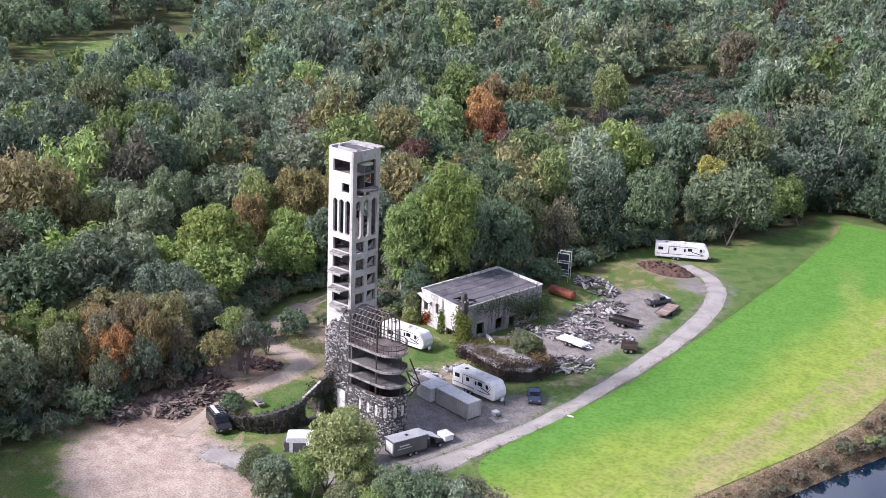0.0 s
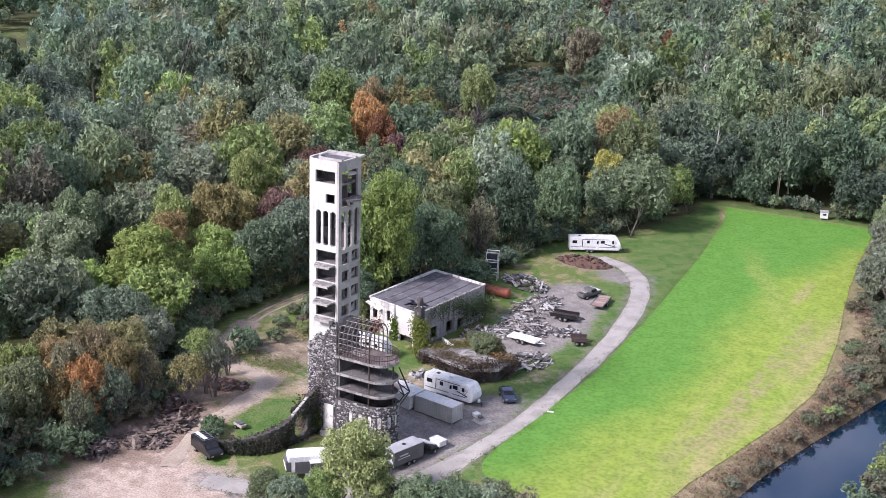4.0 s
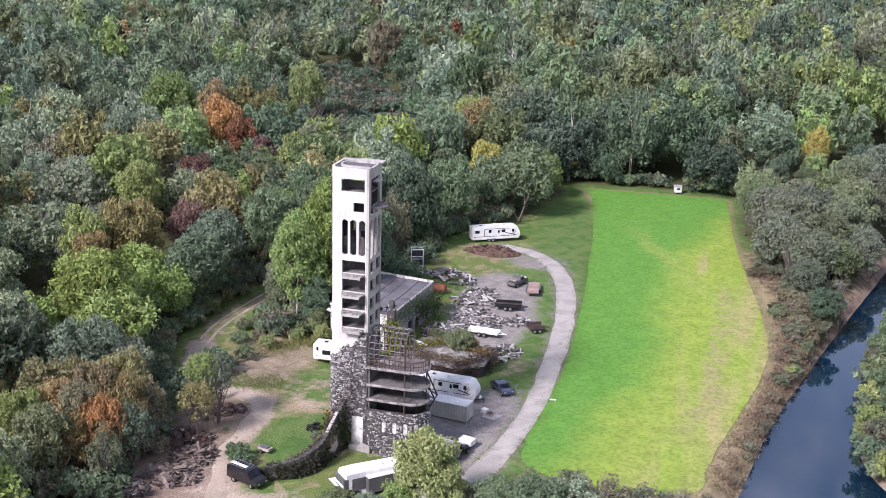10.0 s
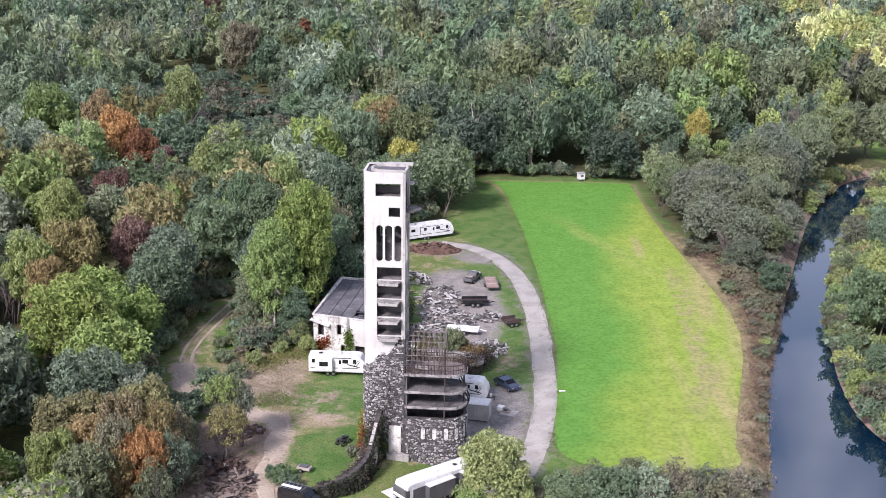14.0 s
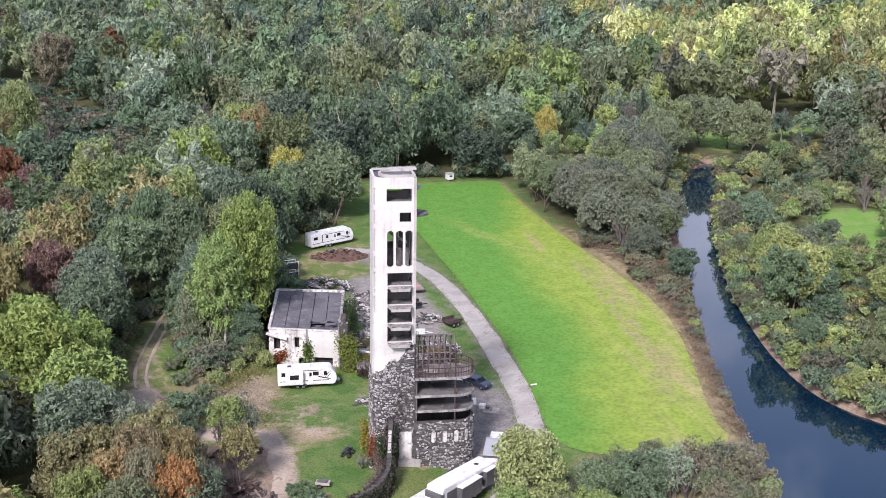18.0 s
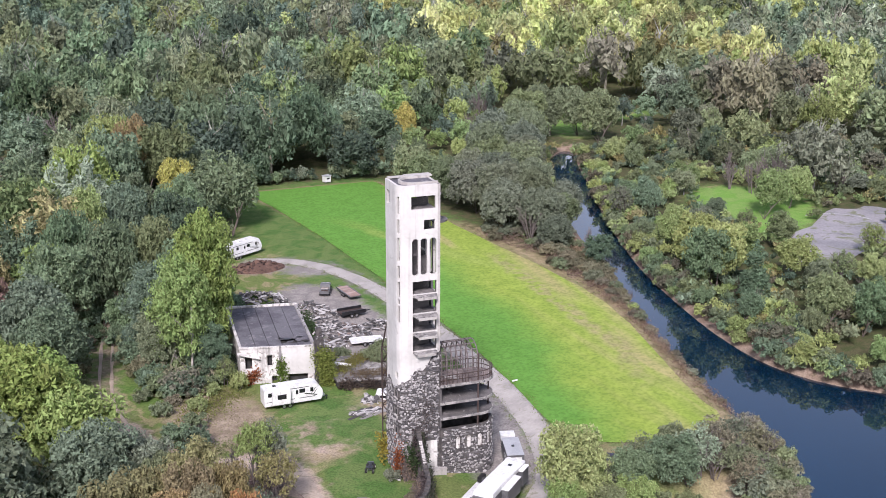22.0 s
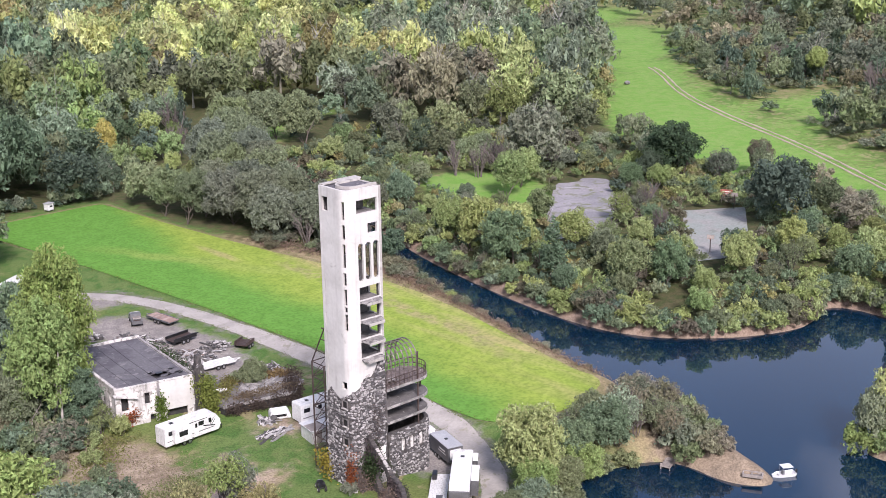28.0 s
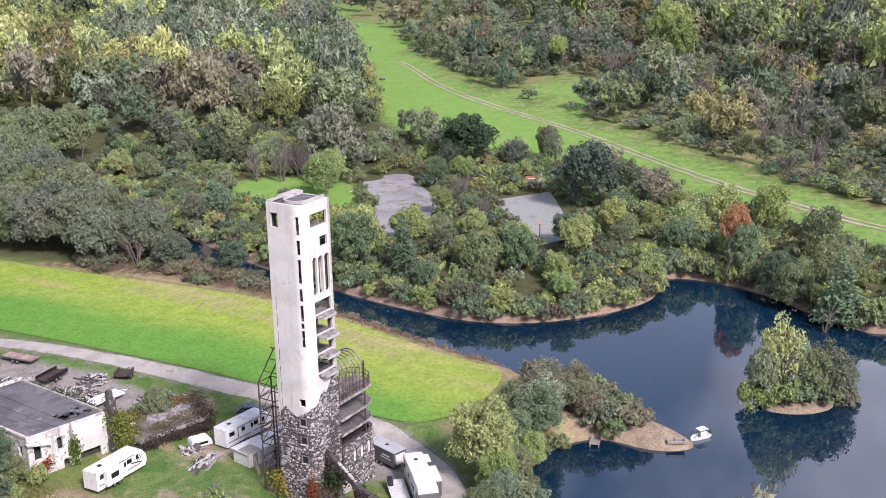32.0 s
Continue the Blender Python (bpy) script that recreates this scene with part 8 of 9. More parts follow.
for k in np.where(ok)[0]:
    x, y, f, d = cx[k], cy[k], free[k], dist[k]
    if any((x - a) ** 2 + (y - b) ** 2 < 50 for a, b in placed):
        continue
    if math.hypot(x + 22, y - 35) < 9:
        continue
    if math.hypot(x - 163, y - 77) < 17 or math.hypot(x - 176, y - 60) < 13 or math.hypot(x - 152, y - 64) < 9 or math.hypot(x - 146, y - 49) < 8:
        continue
    if near_line([(163, 77), (112, 50)], x, y) < 8:
        continue
    scrub = float(scrubland(x, y)) > 0
    if scrub and wood_rnd.random() < 0.08:
        continue
    west_edge = x < -20 and y < 62 and d < 85
    riverside = 50 < x < 150 and lake_d[k] > -45
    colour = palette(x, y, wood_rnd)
    h = wood_rnd.choice((wood_rnd.uniform(11, 17), wood_rnd.uniform(17, 25))) * (0.75 if f < 4 else 1.0)
    if west_edge:
        h *= 0.72
    if riverside or (x > 140 and d < 210):
        h *= 0.62 if x < 92 and y > 26 and lake_d[k] > -13 else 0.42 if lake_d[k] > -26 else 0.5
    rad = min(h * wood_rnd.uniform(0.27, 0.40), 6.6) * (1.02 if d < 180 else 1.14 if d < 430 else 1.36) + (0.4 if riverside else 0.9)
    if d > 180:
        h *= 1.2
    if scrub:
        h *= 0.62
        rad = h * wood_rnd.uniform(0.30, 0.46)
    close = (d < 118 and f < 22) or (riverside and d < 125)
    if close and near_n < 230:
        near_n += 1
        form = "round"
        if colour in ("grey", "tan", "olive") and wood_rnd.random() < 0.5:
            form = "thin"
        elif colour in ("dark", "green") and wood_rnd.random() < 0.2:
            form = "cone"
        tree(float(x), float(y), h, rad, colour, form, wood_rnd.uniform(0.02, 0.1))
    else:
        spire = colour in ("green", "dark") and x > 40 and wood_rnd.random() < 0.3
        q = wood_rnd.choice(SPIRE if spire else FINE if d < 165 else MID if d < 230 else LOW if d < 470 else DISTANT)
        if spire:
            h *= 1.2
            rad *= 0.8
        a = wood_rnd.uniform(0, 6.28)
        ca, sa = math.cos(a), math.sin(a)
        rot = np.array([[ca, sa, 0], [-sa, ca, 0], [0, 0, 1]])
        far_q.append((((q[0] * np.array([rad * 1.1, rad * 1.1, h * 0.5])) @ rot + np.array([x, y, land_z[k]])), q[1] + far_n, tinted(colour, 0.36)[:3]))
        far_n += len(q[0])
        # grey stems and limbs that show through the thinner crowns
        if d < 430 and not spire and wood_rnd.random() < (0.5 if colour in ("grey", "tan", "silver", "pale") else 0.22):
            q = wood_rnd.choice(STEMS)
            far_q.append((q[0] * np.array([rad, rad, h * 0.98]) + np.array([x, y, land_z[k]]), q[1] + far_n, tinted("stem", 0.25)[:3]))
            far_n += len(q[0])
# undergrowth between the taller trees and on the river bank
under_rnd = random.Random(29)
LOWBUSH = [crown_data(151 + i, 1.0, 1.4, 4, 170, 0.078, 0.8, corners=3, skirt=0.08) for i in range(6)]
ux = np.array([under_rnd.uniform(58, 185) for _ in range(3600)])
uy = np.array([under_rnd.uniform(-50, 180) for _ in range(3600)])
uf, ud, uz = woods_free(ux, uy), inside(LAKE, ux, uy), ground(ux, uy)
wild = np.where((ud < -0.6) & ((uf > -0.3) | (ud > -3)) & (inside(FIELD_EDGE, ux, uy) < -6) & ((ux - 59) > 0.2 * np.maximum(uy - 20, 0)))[0][:1500]
for k in wild:
    h = under_rnd.uniform(1.6, 5.0)
    q = under_rnd.choice(LOWBUSH)
    far_q.append((q[0] * np.array([h * 0.62, h * 0.62, h / 1.4]) + np.array([ux[k], uy[k], uz[k] - 0.1]), q[1] + far_n, tinted(under_rnd.choice(["olive", "grey_green", "lime", "green", "lime", "gold", "dark", "olive", "bright", "umber"]), 0.2)[:3]))
    far_n += len(q[0])
# brush and saplings under the edge of the western woods
wx = np.array([under_rnd.uniform(-60, 0) for _ in range(2600)])
wy = np.array([under_rnd.uniform(-60, 175) for _ in range(2600)])
wf, wz = inside(CLEARING, wx, wy), ground(wx, wy)
for k in np.where((wf < -0.5) & (wf > -22))[0][:900]:
    h = under_rnd.uniform(1.6, 4.8)
    q = under_rnd.choice(LOWBUSH)
    far_q.append((q[0] * np.array([h * 0.6, h * 0.6, h / 1.4]) + np.array([wx[k], wy[k], wz[k] - 0.1]), q[1] + far_n, tinted(under_rnd.choice(["olive", "grey_green", "green", "olive", "dark", "tan"]), 0.2)[:3]))
    far_n += len(q[0])
# brush of the open scrub beyond the meadow path
sx_, sy_ = np.array([under_rnd.uniform(152, 420) for _ in range(4200)]), np.array([under_rnd.uniform(-45, 260) for _ in range(4200)])
sf, sd, sz = woods_free(sx_, sy_), scrubland(sx_, sy_), ground(sx_, sy_)
for k in np.where((sf > 0.5) & (sd > 1))[0][:1100]:
    h = under_rnd.uniform(2.0, 5.2)
    q = under_rnd.choice(LOWBUSH)
    far_q.append((q[0] * np.array([h * 0.8, h * 0.8, h / 1.4]) + np.array([sx_[k], sy_[k], sz[k] - 0.1]), q[1] + far_n, tinted(under_rnd.choice(["olive", "grey", "grey", "dark", "olive", "grey_green", "green", "tan"]), 0.25)[:3]))
    far_n += len(q[0])
# thick bushes under the wood edge at the field end
for k in range(40):
    x, y, h = 0.5 + 1.2 * k + under_rnd.uniform(-0.6, 0.6), 160.5 + under_rnd.uniform(-1.4, 1.8), under_rnd.uniform(2.6, 5.6)
    if abs(x - 30.8) > 2.4:
        q = under_rnd.choice(LOWBUSH)
        far_q.append((q[0] * np.array([h * 0.6, h * 0.6, h / 1.4]) + np.array([x, y, gz(x, y) - 0.1]), q[1] + far_n, tinted(under_rnd.choice(["dark", "green", "olive", "dark", "grey"]), 0.2)[:3]))
        far_n += len(q[0])
# low growth in the hollow, coloured dark in place of a cloud shadow
hx, hy = np.array([under_rnd.uniform(-124, -36) for _ in range(1700)]), np.array([under_rnd.uniform(134, 304) for _ in range(1700)])
hz = ground(hx, hy)
for k in np.where(inside(HOLLOW, hx, hy) > 0)[0][:420]:
    h = under_rnd.uniform(2.5, 7.0)
    q = under_rnd.choice(LOWBUSH)
    far_q.append((q[0] * np.array([h * 0.8, h * 0.8, h / 1.4]) + np.array([hx[k], hy[k], hz[k] - 0.1]), q[1] + far_n, tinted(under_rnd.choice(["dark", "dark", "umber"]), 0.2)[:3]))
    far_n += len(q[0])
far_data = (np.concatenate([a for a, _, _ in far_q]).astype(np.float32), np.concatenate([b for _, b, _ in far_q]).astype(np.int32))
far_tint = np.concatenate([np.tile(c, (len(a), 1)) for a, _, c in far_q]).astype(np.float32)
tagged(new("far_woods", tri_mesh("far_woods", far_data, LEAF_FAR, far_tint)), "mixed autumn woodland of green, grey, yellow and rust crowns", "woodland", kind="stuff")

# ---- shrubs ----
bush_rnd = random.Random(41)


def scatter_edge(outline, gap, out_lo, out_hi, names, hi, keep_if, most):
    """Shrubs along an outline, at some distance outside it."""
    made = 0
    pts = rounded(outline, True, 1)
    for (ax, ay), (bx, by) in zip(pts, pts[1:] + pts[:1]):
        d = math.hypot(bx - ax, by - ay)
        for i in range(max(1, round(d / gap))):
            t = (i + bush_rnd.random()) / max(1, round(d / gap))
            o = bush_rnd.uniform(out_lo, out_hi)
            nx, ny = (by - ay) / (d + 1e-9), -(bx - ax) / (d + 1e-9)
            for sg in (1, -1):
                x, y = ax + (bx - ax) * t + nx * o * sg, ay + (by - ay) * t + ny * o * sg
                if made < most and keep_if(x, y):
                    h = bush_rnd.uniform(*hi)
                    tree(x, y, h, h * bush_rnd.uniform(0.55, 0.9), bush_rnd.choice(names), "bush", 0.0)
                    made += 1
                    break


def one(fn, x, y):
    return float(fn(np.array([x]), np.array([y]))[0])


def lake_at(x, y):
    return one(lambda a, b: inside(LAKE, a, b), x, y)


def open_at(x, y):
    return one(lambda a, b: inside(CLEARING, a, b), x, y)


scatter_edge(LAKE, 2.9, 0.9, 3.4, ["olive", "green", "lime", "lime", "umber", "olive", "bright"], (2.2, 4.6), lambda x, y: lake_at(x, y) < -0.8 and x > 59 + 0.2 * max(y - 20, 0) and -50 < y < 175, 130)
scatter_edge(CLEARING, 4.6, 0.2, 3.4, ["green", "olive", "dark", "grey_green", "tan"], (2.0, 4.2), lambda x, y: open_at(x, y) < -0.5 and lake_at(x, y) < -2 and y > -25 and x < 66, 100)
for x, y, h, c in ((54.2, 31, 1.6, "tan"), (56, 42, 2.0, "grey"), (58, 51, 1.8, "tan"), (60, 58, 2.2, "olive"), (62, 66, 2.6, "grey"), (53.2, 24, 1.4, "tan"), (57.4, 47, 1.7, "lime"), (61, 62, 2.2, "tan"), (64, 74, 2.8, "olive"), (52, 16, 1.2, "tan"), (63, 70, 2.2, "tan"), (55, 37, 1.4, "tan"), (50.5, 8, 1.2, "tan"), (59, 54.5, 1.8, "tan"),
                  (-10.8, -8.6, 2.4, "green"), (-9.6, -9.6, 2.0, "green"), (-12.0, -7.4, 1.8, "green"), (-26, 10, 3.2, "dark"), (-24.5, 15.5, 3.2, "dark"), (-27, 18, 3.4, "green"), (-24, 22, 2.6, "olive"), (-27.5, 28, 2.4, "olive"), (-22.7, 28, 2.4, "lime"), (-24, 34, 2.6, "lime"), (-20, 33, 2.2, "lime"), (-17.5, 36.5, 2.6, "olive"),
                  (-23, 38, 2.8, "olive"), (-17, 40, 3.6, "dark"), (-27.8, 40, 3.2, "green"), (-28, 55, 4.0, "dark"), (-19.5, 38.5, 3.0, "tan"), (-15.8, 52, 4.5, "dark"), (-29.5, 34, 2.0, "olive"), (-25.5, 31, 1.8, "tan"), (2.0, 40.6, 2.2, "olive"), (0.8, 41.0, 1.6, "tan"), (-12.9, 58.5, 5, "dark"), (-11.5, 66, 5, "green"), (-12.5, 78, 5, "dark"),
                  (36.6, -21.2, 3.6, "olive"), (38.6, -23.4, 3.0, "tan"), (37.6, -19.0, 4.2, "grey"), (40.2, -24.6, 2.2, "tan"), (42.6, -20.5, 2.6, "olive"), (41, -19, 3.4, "olive"), (43, -17.5, 3.2, "tan"), (44.5, -14.5, 3.6, "olive"), (41.5, -22, 2.6, "tan"), (39.5, -21, 3.2, "grey"), (45.5, -11, 3.2, "tan"), (47.5, -3, 2.8, "tan"), (46, -6, 3.0, "tan"), (43, -10.5, 3.0, "grey"), (40, -14, 2.6, "olive"), (33, -10, 3.0, "tan"), (30.5, -16.2, 2.6, "olive"), (24, -9.0, 2.6, "tan"), (22.5, -14.5, 3.0, "olive"), (17.5, -18.5, 2.6, "olive"), (26.5, -15.0, 2.8, "olive"), (13.5, -21.5, 3.0, "grey_green"), (9.5, -17.8, 1.8, "lime"), (-3.0, -0.6, 1.6, "grey"), (-2.6, -7.0, 1.6, "tan")):
    tree(x, y, h, h * 0.75, c, "bush", 0.0)
for x, y, h, s in ((-1.6, -6.8, 3.0, 1.6), (-3.4, -9.2, 2.8, 1.5), (-1.6, -0.8, 3.4, 1.2), (-21.5, 7.5, 4.5, 2.0), (-22, -9, 6, 2.4), (-24, -13, 6, 2.6), (42, -11.5, 5.0, 2.6), (38.5, -8, 4.6, 2.6), (35, -14, 4.5, 2.2), (23.5, -10.2, 4.2, 2.0), (61, 55, 3.0, 1.6), (66, 74, 3.4, 1.8), (65.5, 80, 6, 2.8), (58, 92, 8, 3.4), (62, 100, 8, 3.4), (128, 60, 7, 3), (134, 62, 7, 3), (121, 48, 6, 3), (114, 46, 6, 3)):
    bare(x, y, h, s)
bare_rnd = random.Random(61)
bare_made = 0
while bare_made < 46:
    x, y = bare_rnd.uniform(175, 380), bare_rnd.uniform(-10, 170)
    if float(scrubland(x, y)) > 6 and one(woods_free, x, y) > 2:
        h = bare_rnd.uniform(7, 14)
        bare(x, y, h, h * bare_rnd.uniform(0.34, 0.5))
        bare_made += 1
for x, y, h in ((127, 112, 11), (131, 108, 12), (134, 113, 12), (138, 106, 11), (124, 117, 10), (141, 111, 12), (146, 104, 10), (-72, 176, 15), (-58, 118, 14), (-96, 128, 15), (-66, 40, 13), (40, 186, 15), (96, 214, 15), (84, 190, 13), (-30, 196, 16)):
    bare(x, y, h, h * 0.42)
for x, y, h in ((-21.7, 37.6, 12.5),):
    snag = thing("dead_trunk", pose(x, y, gz(x, y), 0, 2, 0), "pale slender dead trunk among bushes", "tree")
    part("stem", tube(bmesh.new(), (0, 0, -0.3), (0, 0, h), 0.2, 8, 0.08), PALE_BARK, snag)

def bank_points(lines, jitter):
    """Tuft places along lines, on dry ground only."""
    out = []
    for (ax, ay), (bx, by), k in lines:
        r = random.Random(70 + k)
        for _ in range(k):
            t = r.random()
            x, y = ax + (bx - ax) * t + r.uniform(-1, 1) * jitter, ay + (by - ay) * t + r.uniform(-1, 1) * jitter
            if lake_at(x, y) < -0.9 and one(lambda a, b: inside(FIELD_EDGE, a, b), x, y) < -0.8:
                out.append((x, y, gz(x, y) + 0.15))
    return out


leaves("dry_reeds", bank_points((((48.6, 2.0), (51.4, 20.0), 120), ((51.4, 20.0), (56.0, 44.0), 200), ((56.0, 44.0), (60.5, 68.0), 260), ((60.5, 68.0), (66.0, 92.0), 240)), 2.6), 20, (0.45, 0.55, 0.22), 0.10, (0.25, 0.185, 0.125), None, "tan dry reeds and brush on the river bank", "reeds", 71)
leaves("dead_brush", bank_points((((55.0, 40.0), (57.5, 60.0), 130), ((57.5, 60.0), (58.0, 84.0), 200), ((52.0, 28.0), (55.0, 40.0), 80), ((49.0, 5.0), (52.0, 28.0), 60), ((58.0, 84.0), (51.0, 100.0), 150)), 2.8), 26, (0.55, 0.6, 0.45), 0.10, (0.19, 0.135, 0.11), None, "red-brown brush between field and river", "brush", 75)
leaves("weeds", ground_points((-21, 24, 0.0), (-13, 19, 0.0), 150, 3.6, 72), 12, (0.8, 0.8, 0.10), 0.06, (0.23, 0.20, 0.12), None, "dry brown weeds on the bare slope", "weed", 72)
leaves("weeds", ground_points((-24, 26, 0.1), (-16, 33, 0.2), 200, 2.6, 73), 18, (0.8, 0.8, 0.28), 0.09, (0.17, 0.18, 0.06), None, "rank olive weeds below the trees", "weed", 73)
leaves("weeds", ground_points((-28, 14, 0.1), (-14, 15, 0.1), 220, 2.4, 74), 16, (0.8, 0.8, 0.16), 0.08, (0.15, 0.17, 0.07), None, "grey-green weeds beside the track", "weed", 74)

# brush between field and river, and rank grass round the field
brush_rnd = random.Random(83)
made = 0
while made < 70:
    y = brush_rnd.uniform(4, 104)
    x = brush_rnd.uniform(48, 68)
    if lake_at(x, y) < -1.2 and one(lambda a, b: inside(FIELD_EDGE, a, b), x, y) < -1.6 and x < 53 + 0.16 * y:
        h = brush_rnd.uniform(0.7, 1.9) + (0.8 if y > 60 else 0.0)
        tree(x, y, h, h * brush_rnd.uniform(0.7, 1.1), brush_rnd.choice(["umber", "umber", "tan", "olive", "grey"]), "bush", 0.0)
        made += 1
edge_pts = []
for (ax, ay), (bx, by) in zip(FIELD_EDGE, FIELD_EDGE[1:] + FIELD_EDGE[:1]):
    for _ in range(int(math.hypot(bx - ax, by - ay) * 1.6)):
        k = brush_rnd.random()
        x, y = ax + (bx - ax) * k + brush_rnd.gauss(0, 0.45), ay + (by - ay) * k + brush_rnd.gauss(0, 0.45)
        edge_pts.append((x, y, gz(x, y) + 0.08))
leaves("edge_grass", edge_pts, 12, (0.55, 0.55, 0.12), 0.07, (0.14, 0.17, 0.05), None, "rank olive grass along the field edge", "grass", 84)

verge_pts = []
for (ax, ay), (bx, by) in zip(ROAD_LINE, ROAD_LINE[1:]):
    d = math.hypot(bx - ax, by - ay)
    for _ in range(int(d * 5)):
        k, o = brush_rnd.random(), (1.95 + brush_rnd.gauss(0, 0.28)) * brush_rnd.choice((-1, 1))
        x, y = ax + (bx - ax) * k - (by - ay) / d * o, ay + (by - ay) * k + (bx - ax) / d * o
        verge_pts.append((x, y, gz(x, y) + 0.08))
leaves("verge_grass", verge_pts, 9, (0.3, 0.3, 0.06), 0.06, (0.14, 0.165, 0.06), None, "thin olive grass along the road edges", "grass", 85)

# scrub beside the far meadow path
scrub_rnd = random.Random(77)
for (ax, ay), (bx, by) in zip(PATH_LINE, PATH_LINE[1:]):
    d = math.hypot(bx - ax, by - ay)
    for _ in range(int(d / 17)):
        k, o = scrub_rnd.random(), scrub_rnd.uniform(4, 15)
        x, y = ax + (bx - ax) * k - (by - ay) / d * o * scrub_rnd.choice((1, 1, -0.6)), ay + (by - ay) * k + (bx - ax) / d * o
        if lake_at(x, y) < -3 and y > -60:
            h = scrub_rnd.uniform(1.5, 5.5)
            tree(x, y, h, h * scrub_rnd.uniform(0.5, 0.8), scrub_rnd.choice(["olive", "grey", "tan", "grey_green", "green"]), "bush", 0.0)

# ---- small things ----
bx = thing("hunting_blind", pose(30.8, 157.2, gz(30.8, 157.2), 0, 0, 20) @ Matrix.Diagonal((0.75, 0.75, 0.8, 1)), "small pale box hunting blind at the field end", "shed")
boxed("cabin", bx, CREAM, -1.1, 1.1, -1.0, 1.0, 0.5, 2.4, 0.05)
boxed("roof", bx, ROOF_GREY, -1.3, 1.3, -1.2, 1.2, 2.4, 2.55, 0.03)
boxed("window", bx, DARK_GLASS, -0.5, 0.5, -1.03, -0.99, 1.4, 1.9)
for sx in (-1, 1):
    for sy in (-1, 1):
        boxed("leg", bx, WOOD, sx * 0.95 - 0.06, sx * 0.95 + 0.06, sy * 0.85 - 0.06, sy * 0.85 + 0.06, -0.2, 0.5)
fr = thing("metal_stand", pose(-10.9, 71.0, gz(-10.9, 71), 0, 0, 20), "tall pale metal frame stand with two panels", "stand")
for sx in (-1, 1):
    for sy in (-1, 1):
        bar("leg", fr, CREAM, (sx * 1.1, sy * 0.8, -0.2), (sx * 1.1, sy * 0.8, 5.6), 0.07, 5)
for z in (1.2, 2.4, 3.6, 5.5):
    for sy in (-1, 1):
        bar("crossbar", fr, CREAM, (-1.1, sy * 0.8, z), (1.1, sy * 0.8, z), 0.07, 5)
for z in (2.5, 4.2):
    boxed("panel", fr, SOLAR, -1.0, 1.0, -0.86, -0.80, z, z + 1.1, 0.01)

atv = thing("quad_bike", pose(-4.9, 2.6, gz(-4.9, 2.6), 0, 0, 65), "black quad bike parked on the lawn", "quad bike")
boxed("seat", atv, BLACK, -0.7, 0.3, -0.2, 0.2, 0.7, 0.95, 0.06)
boxed("engine", atv, GREY_PANEL, -0.5, 0.5, -0.25, 0.25, 0.35, 0.7, 0.05)
boxed("front_cowl", atv, BLACK, 0.3, 0.9, -0.42, 0.42, 0.65, 0.9, 0.07)
boxed("rear_rack", atv, BLACK, -1.0, -0.45, -0.45, 0.45, 0.85, 0.92, 0.02)
bar("handlebar", atv, CHROME, (0.35, -0.4, 1.15), (0.35, 0.4, 1.15), 0.025, 5)
for sx in (-0.65, 0.68):
    for sy in (-0.45, 0.45):
        wheel(atv, sx, sy, 0.3, 0.31, 0.26)
crt = thing("garden_cart", pose(-8.4, -5.6, gz(-8.4, -5.6), 0, 0, -15), "small weathered garden cart in tall weeds", "cart")
boxed("tray", crt, WOOD, -0.9, 0.9, -0.5, 0.5, 0.4, 0.75, 0.04)
boxed("load", crt, GREY_PANEL, -0.7, 0.6, -0.4, 0.4, 0.75, 0.9, 0.05)
for sy in (-1, 1):
    wheel(crt, -0.3, sy * 0.56, 0.28, 0.28, 0.12)
dsh = thing("boat_hull", pose(0.2, 35.0, 1.05, 30, 0, 150), "broken white fibreglass hull lying on the platform", "hull")
bm = bmesh.new()
bmesh.ops.create_uvsphere(bm, u_segments=16, v_segments=8, radius=1.0)
bmesh.ops.delete(bm, geom=[v for v in bm.verts if v.co.z > 0.05], context="VERTS")
bmesh.ops.transform(bm, matrix=Matrix.Translation((0, 0, 0.35)) @ Matrix.Diagonal((1.9, 0.42, 0.75, 1)), verts=bm.verts)
hull = part("hull_shell", bm, WHITE, dsh, smooth=True)
sol = hull.modifiers.new("thick", "SOLIDIFY")
sol.thickness = 0.06
boxed("thwart", dsh, CREAM, -0.2, 0.1, -0.38, 0.38, 0.25, 0.3)

bo = thing("motor_boat", pose(43.2, -31.6, WATER_Z - 0.05, 0, 0, 150) @ Matrix.Diagonal((0.72, 0.72, 0.8, 1)), "small white motor boat with canopy at the sand spit", "boat")
bm = bmesh.new()
prof = [(-2.2, -0.9), (1.0, -0.9), (2.4, 0.0), (1.0, 0.9), (-2.2, 0.9)]
lo = [bm.verts.new((x * 0.85, y * 0.65, -0.15)) for x, y in prof]
hi = [bm.verts.new((x, y, 0.6)) for x, y in prof]
for i in range(5):
    bm.faces.new((lo[i], lo[(i + 1) % 5], hi[(i + 1) % 5], hi[i]))
bm.faces.new(lo[::-1])
bmesh.ops.bevel(bm, geom=list(bm.edges), offset=0.06, segments=2, affect="EDGES")
part("hull", bm, WHITE, bo)
boxed("deck", bo, CREAM, -2.0, 1.0, -0.75, 0.75, 0.35, 0.4)
boxed("canopy", bo, WHITE, -1.4, 0.6, -0.8, 0.8, 1.75, 1.85, 0.04)
boxed("console", bo, GREY_PANEL, 0.0, 0.4, -0.3, 0.3, 0.4, 1.1, 0.04)
boxed("outboard", bo, BLACK, -2.55, -2.2, -0.2, 0.2, 0.1, 1.0, 0.06)
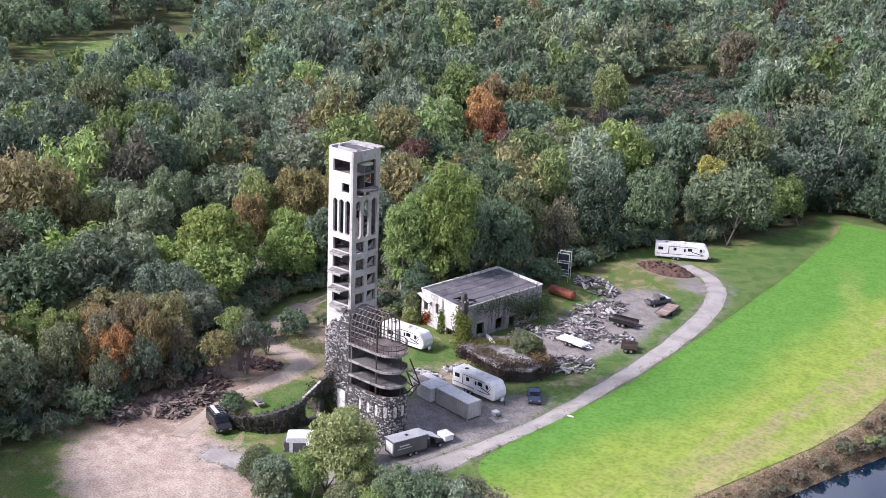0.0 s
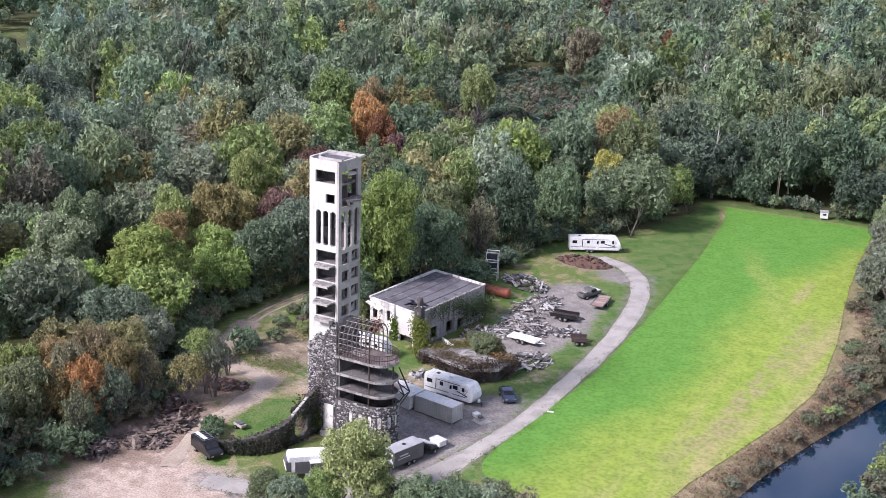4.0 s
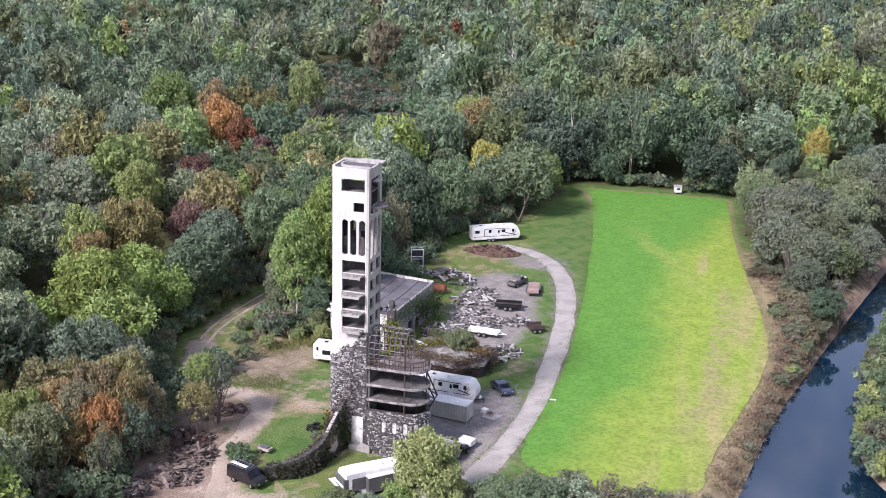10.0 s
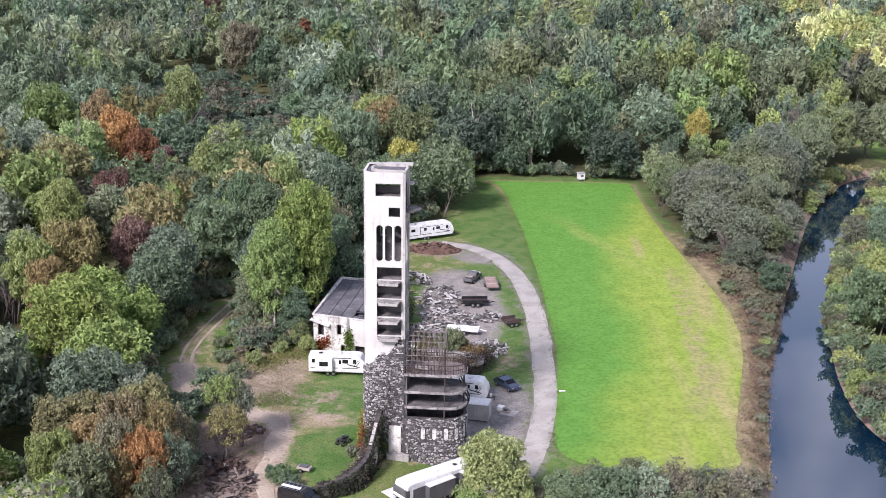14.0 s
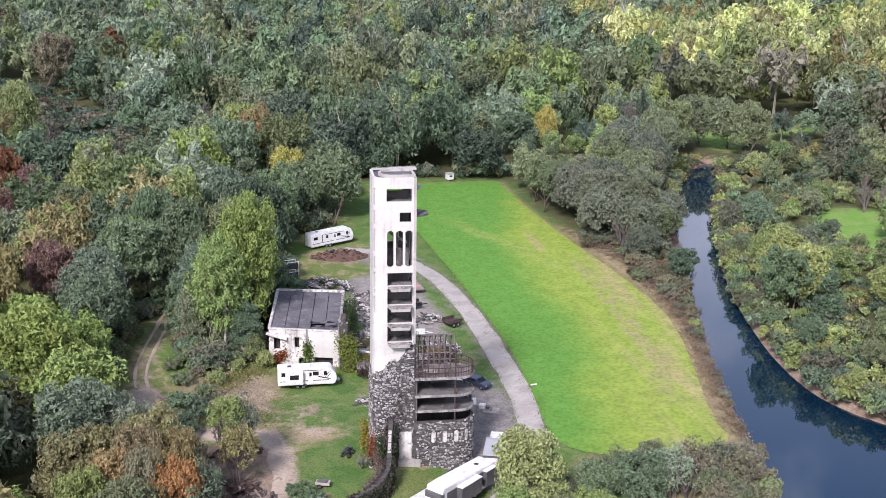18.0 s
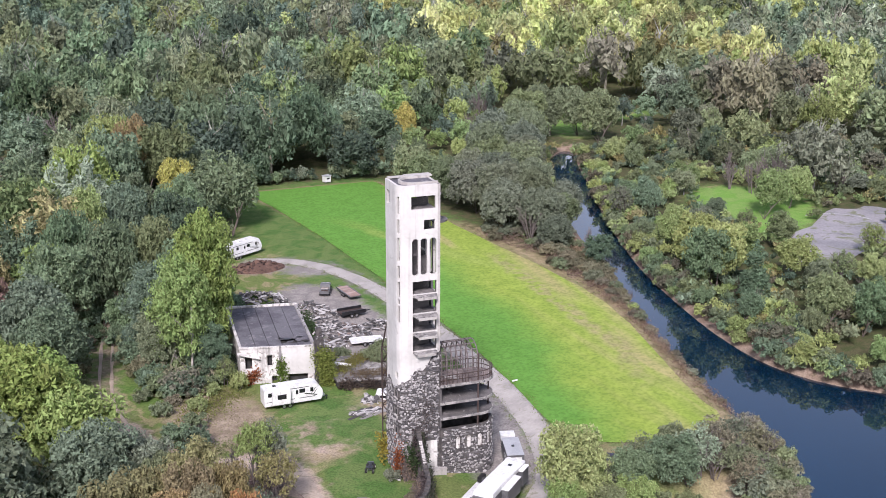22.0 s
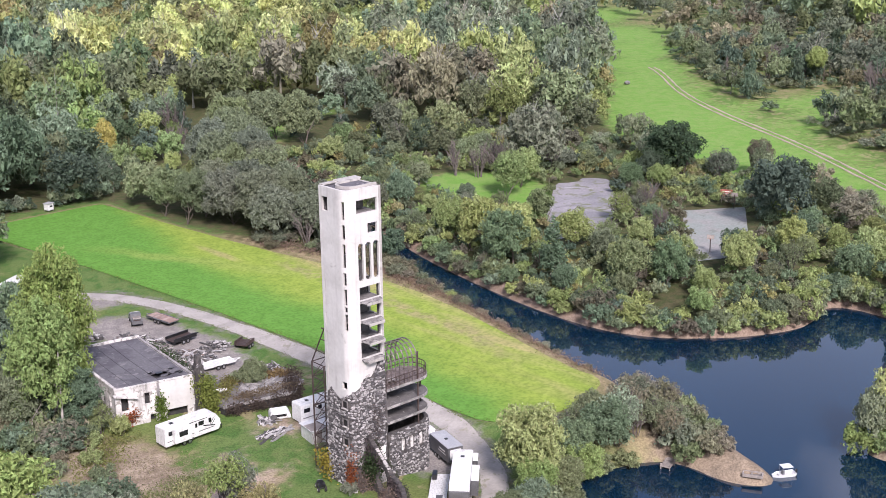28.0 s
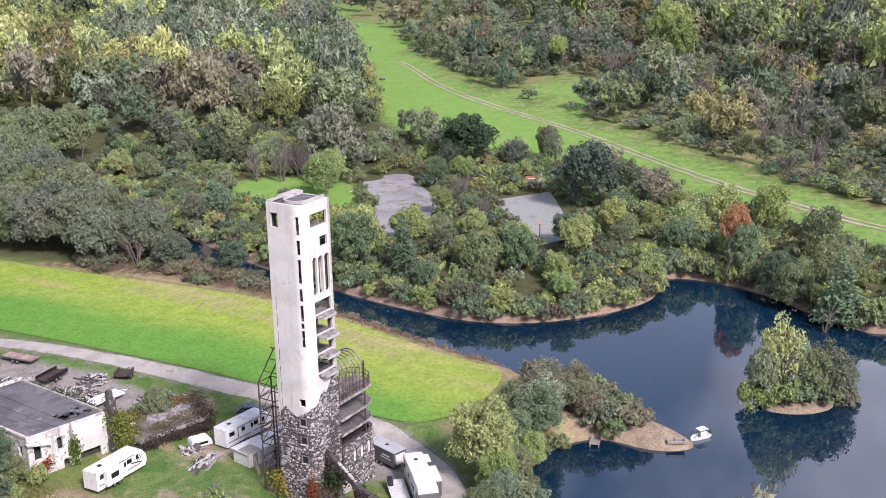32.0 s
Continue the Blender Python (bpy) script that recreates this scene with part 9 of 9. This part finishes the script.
for sx in (-1.3, 0.5):
    for sy in (-0.75, 0.75):
        bar("pole", bo, CHROME, (sx, sy, 0.5), (sx, sy, 1.76), 0.03, 5)
rf = thing("rowing_boat", pose(38.9, -29.8, gz(38.9, -29.8) + 0.05, 0, 0, 120), "small dark flat boat drawn up on sand", "boat")
boxed("floor", rf, GREY_PANEL, -1.2, 1.2, -0.5, 0.5, 0.0, 0.1, 0.02)
for sy in (-1, 1):
    boxed("side", rf, WOOD, -1.25, 1.25, sy * 0.55 - 0.05, sy * 0.55 + 0.05, 0.0, 0.42, 0.02)
for sx in (-1.2, 1.2, 0.1):
    boxed("thwart", rf, WOOD, sx - 0.1, sx + 0.1, -0.55, 0.55, 0.25, 0.32)
dk = thing("dock", pose(35.2, -19.6, WATER_Z, 0, 0, 18), "small grey timber dock at the inlet", "dock")
for i in range(14):
    boxed("plank", dk, WOOD, -1.9 + 0.27 * i, -1.66 + 0.27 * i, -0.7, 0.7, 0.4, 0.46)
for sx in (-1.7, 0, 1.7):
    for sy in (-0.6, 0.6):
        bar("pile", dk, WOOD, (sx, sy, -1.2), (sx, sy, 0.75), 0.08, 6)
tr = thing("white_barrel", pose(24.6, -13.2, gz(24.6, -13.2), 0, 0, 0), "white upright tank half hidden by shrubs", "tank")
part("barrel", tube(bmesh.new(), (0, 0, 0), (0, 0, 1.3), 0.55, 14, 0.5), WHITE, tr)
for x, y, a in ((146, 47, 30), (113, 30, 210)):
    hp = thing("basketball_hoop", pose(x, y, gz(x, y), 0, 0, a), "weathered basketball hoop on a post", "hoop")
    bar("post", hp, RUST, (0, 0, -0.2), (0, 0, 3.4), 0.1, 6)
    boxed("backboard", hp, WOOD, 0.1, 0.16, -0.75, 0.75, 2.9, 3.8, 0.02)
    part("ring", tube(bmesh.new(), (0.5, 0, 3.0), (0.5, 0, 3.05), 0.23, 12), RUST_RED, hp)
sg = thing("billboard", pose(149.5, 51.6, gz(149.5, 51.6), 0, 0, -58), "faded red sign board on posts", "sign")
boxed("board", sg, SIGN_RED, -1.4, 1.4, -0.06, 0.06, 1.5, 3.2, 0.03)
boxed("lettering_bar", sg, CREAM, -0.9, 0.9, -0.075, -0.062, 2.6, 2.8)
boxed("lettering_bar", sg, CREAM, -0.7, 0.7, -0.075, -0.062, 2.1, 2.25)
for sx in (-1.1, 1.1):
    boxed("post", sg, WOOD, sx - 0.08, sx + 0.08, -0.08, 0.08, -0.2, 1.5)
for a0, r0, cxx, cyy in ((0.4, 6.0, 118, 70), (0.2, 9.5, 128, 80)):
    bm = bmesh.new()
    for i in range(14):
        a = a0 + i * 0.12
        box(bm, -0.7, 0.7, -0.12, 0.12, 0, 0.02, 0, Matrix.Translation((cxx + r0 * math.cos(a), cyy + r0 * math.sin(a), gz(cxx, cyy) + 0.16)) @ Matrix.Rotation(a + math.pi / 2, 4, "Z"))
    tagged(part("painted_line", bm, PAINT_LINE), "worn white painted curve on old asphalt", "marking", kind="structure")
wb = thing("boulder", pose(271, 181, gz(271, 181), 0, 0, 30), "large pale boulder at the edge of the far meadow", "boulder")
piece("stone", rock_mesh("pale_stone", RUBBLE, 402, 0.7), wb, Matrix.Translation((0, 0, 0.7)) @ Matrix.Diagonal((4.2, 2.6, 2.4, 1)))
ws = thing("drain_pipe", pose(24.1, 23.2, -0.35, 0, 0, 10), "short white pipe lying at the field edge", "pipe")
part("pipe", tube(bmesh.new(), (-0.45, 0, 0.12), (0.45, 0, 0.12), 0.12, 8), WHITE, ws)
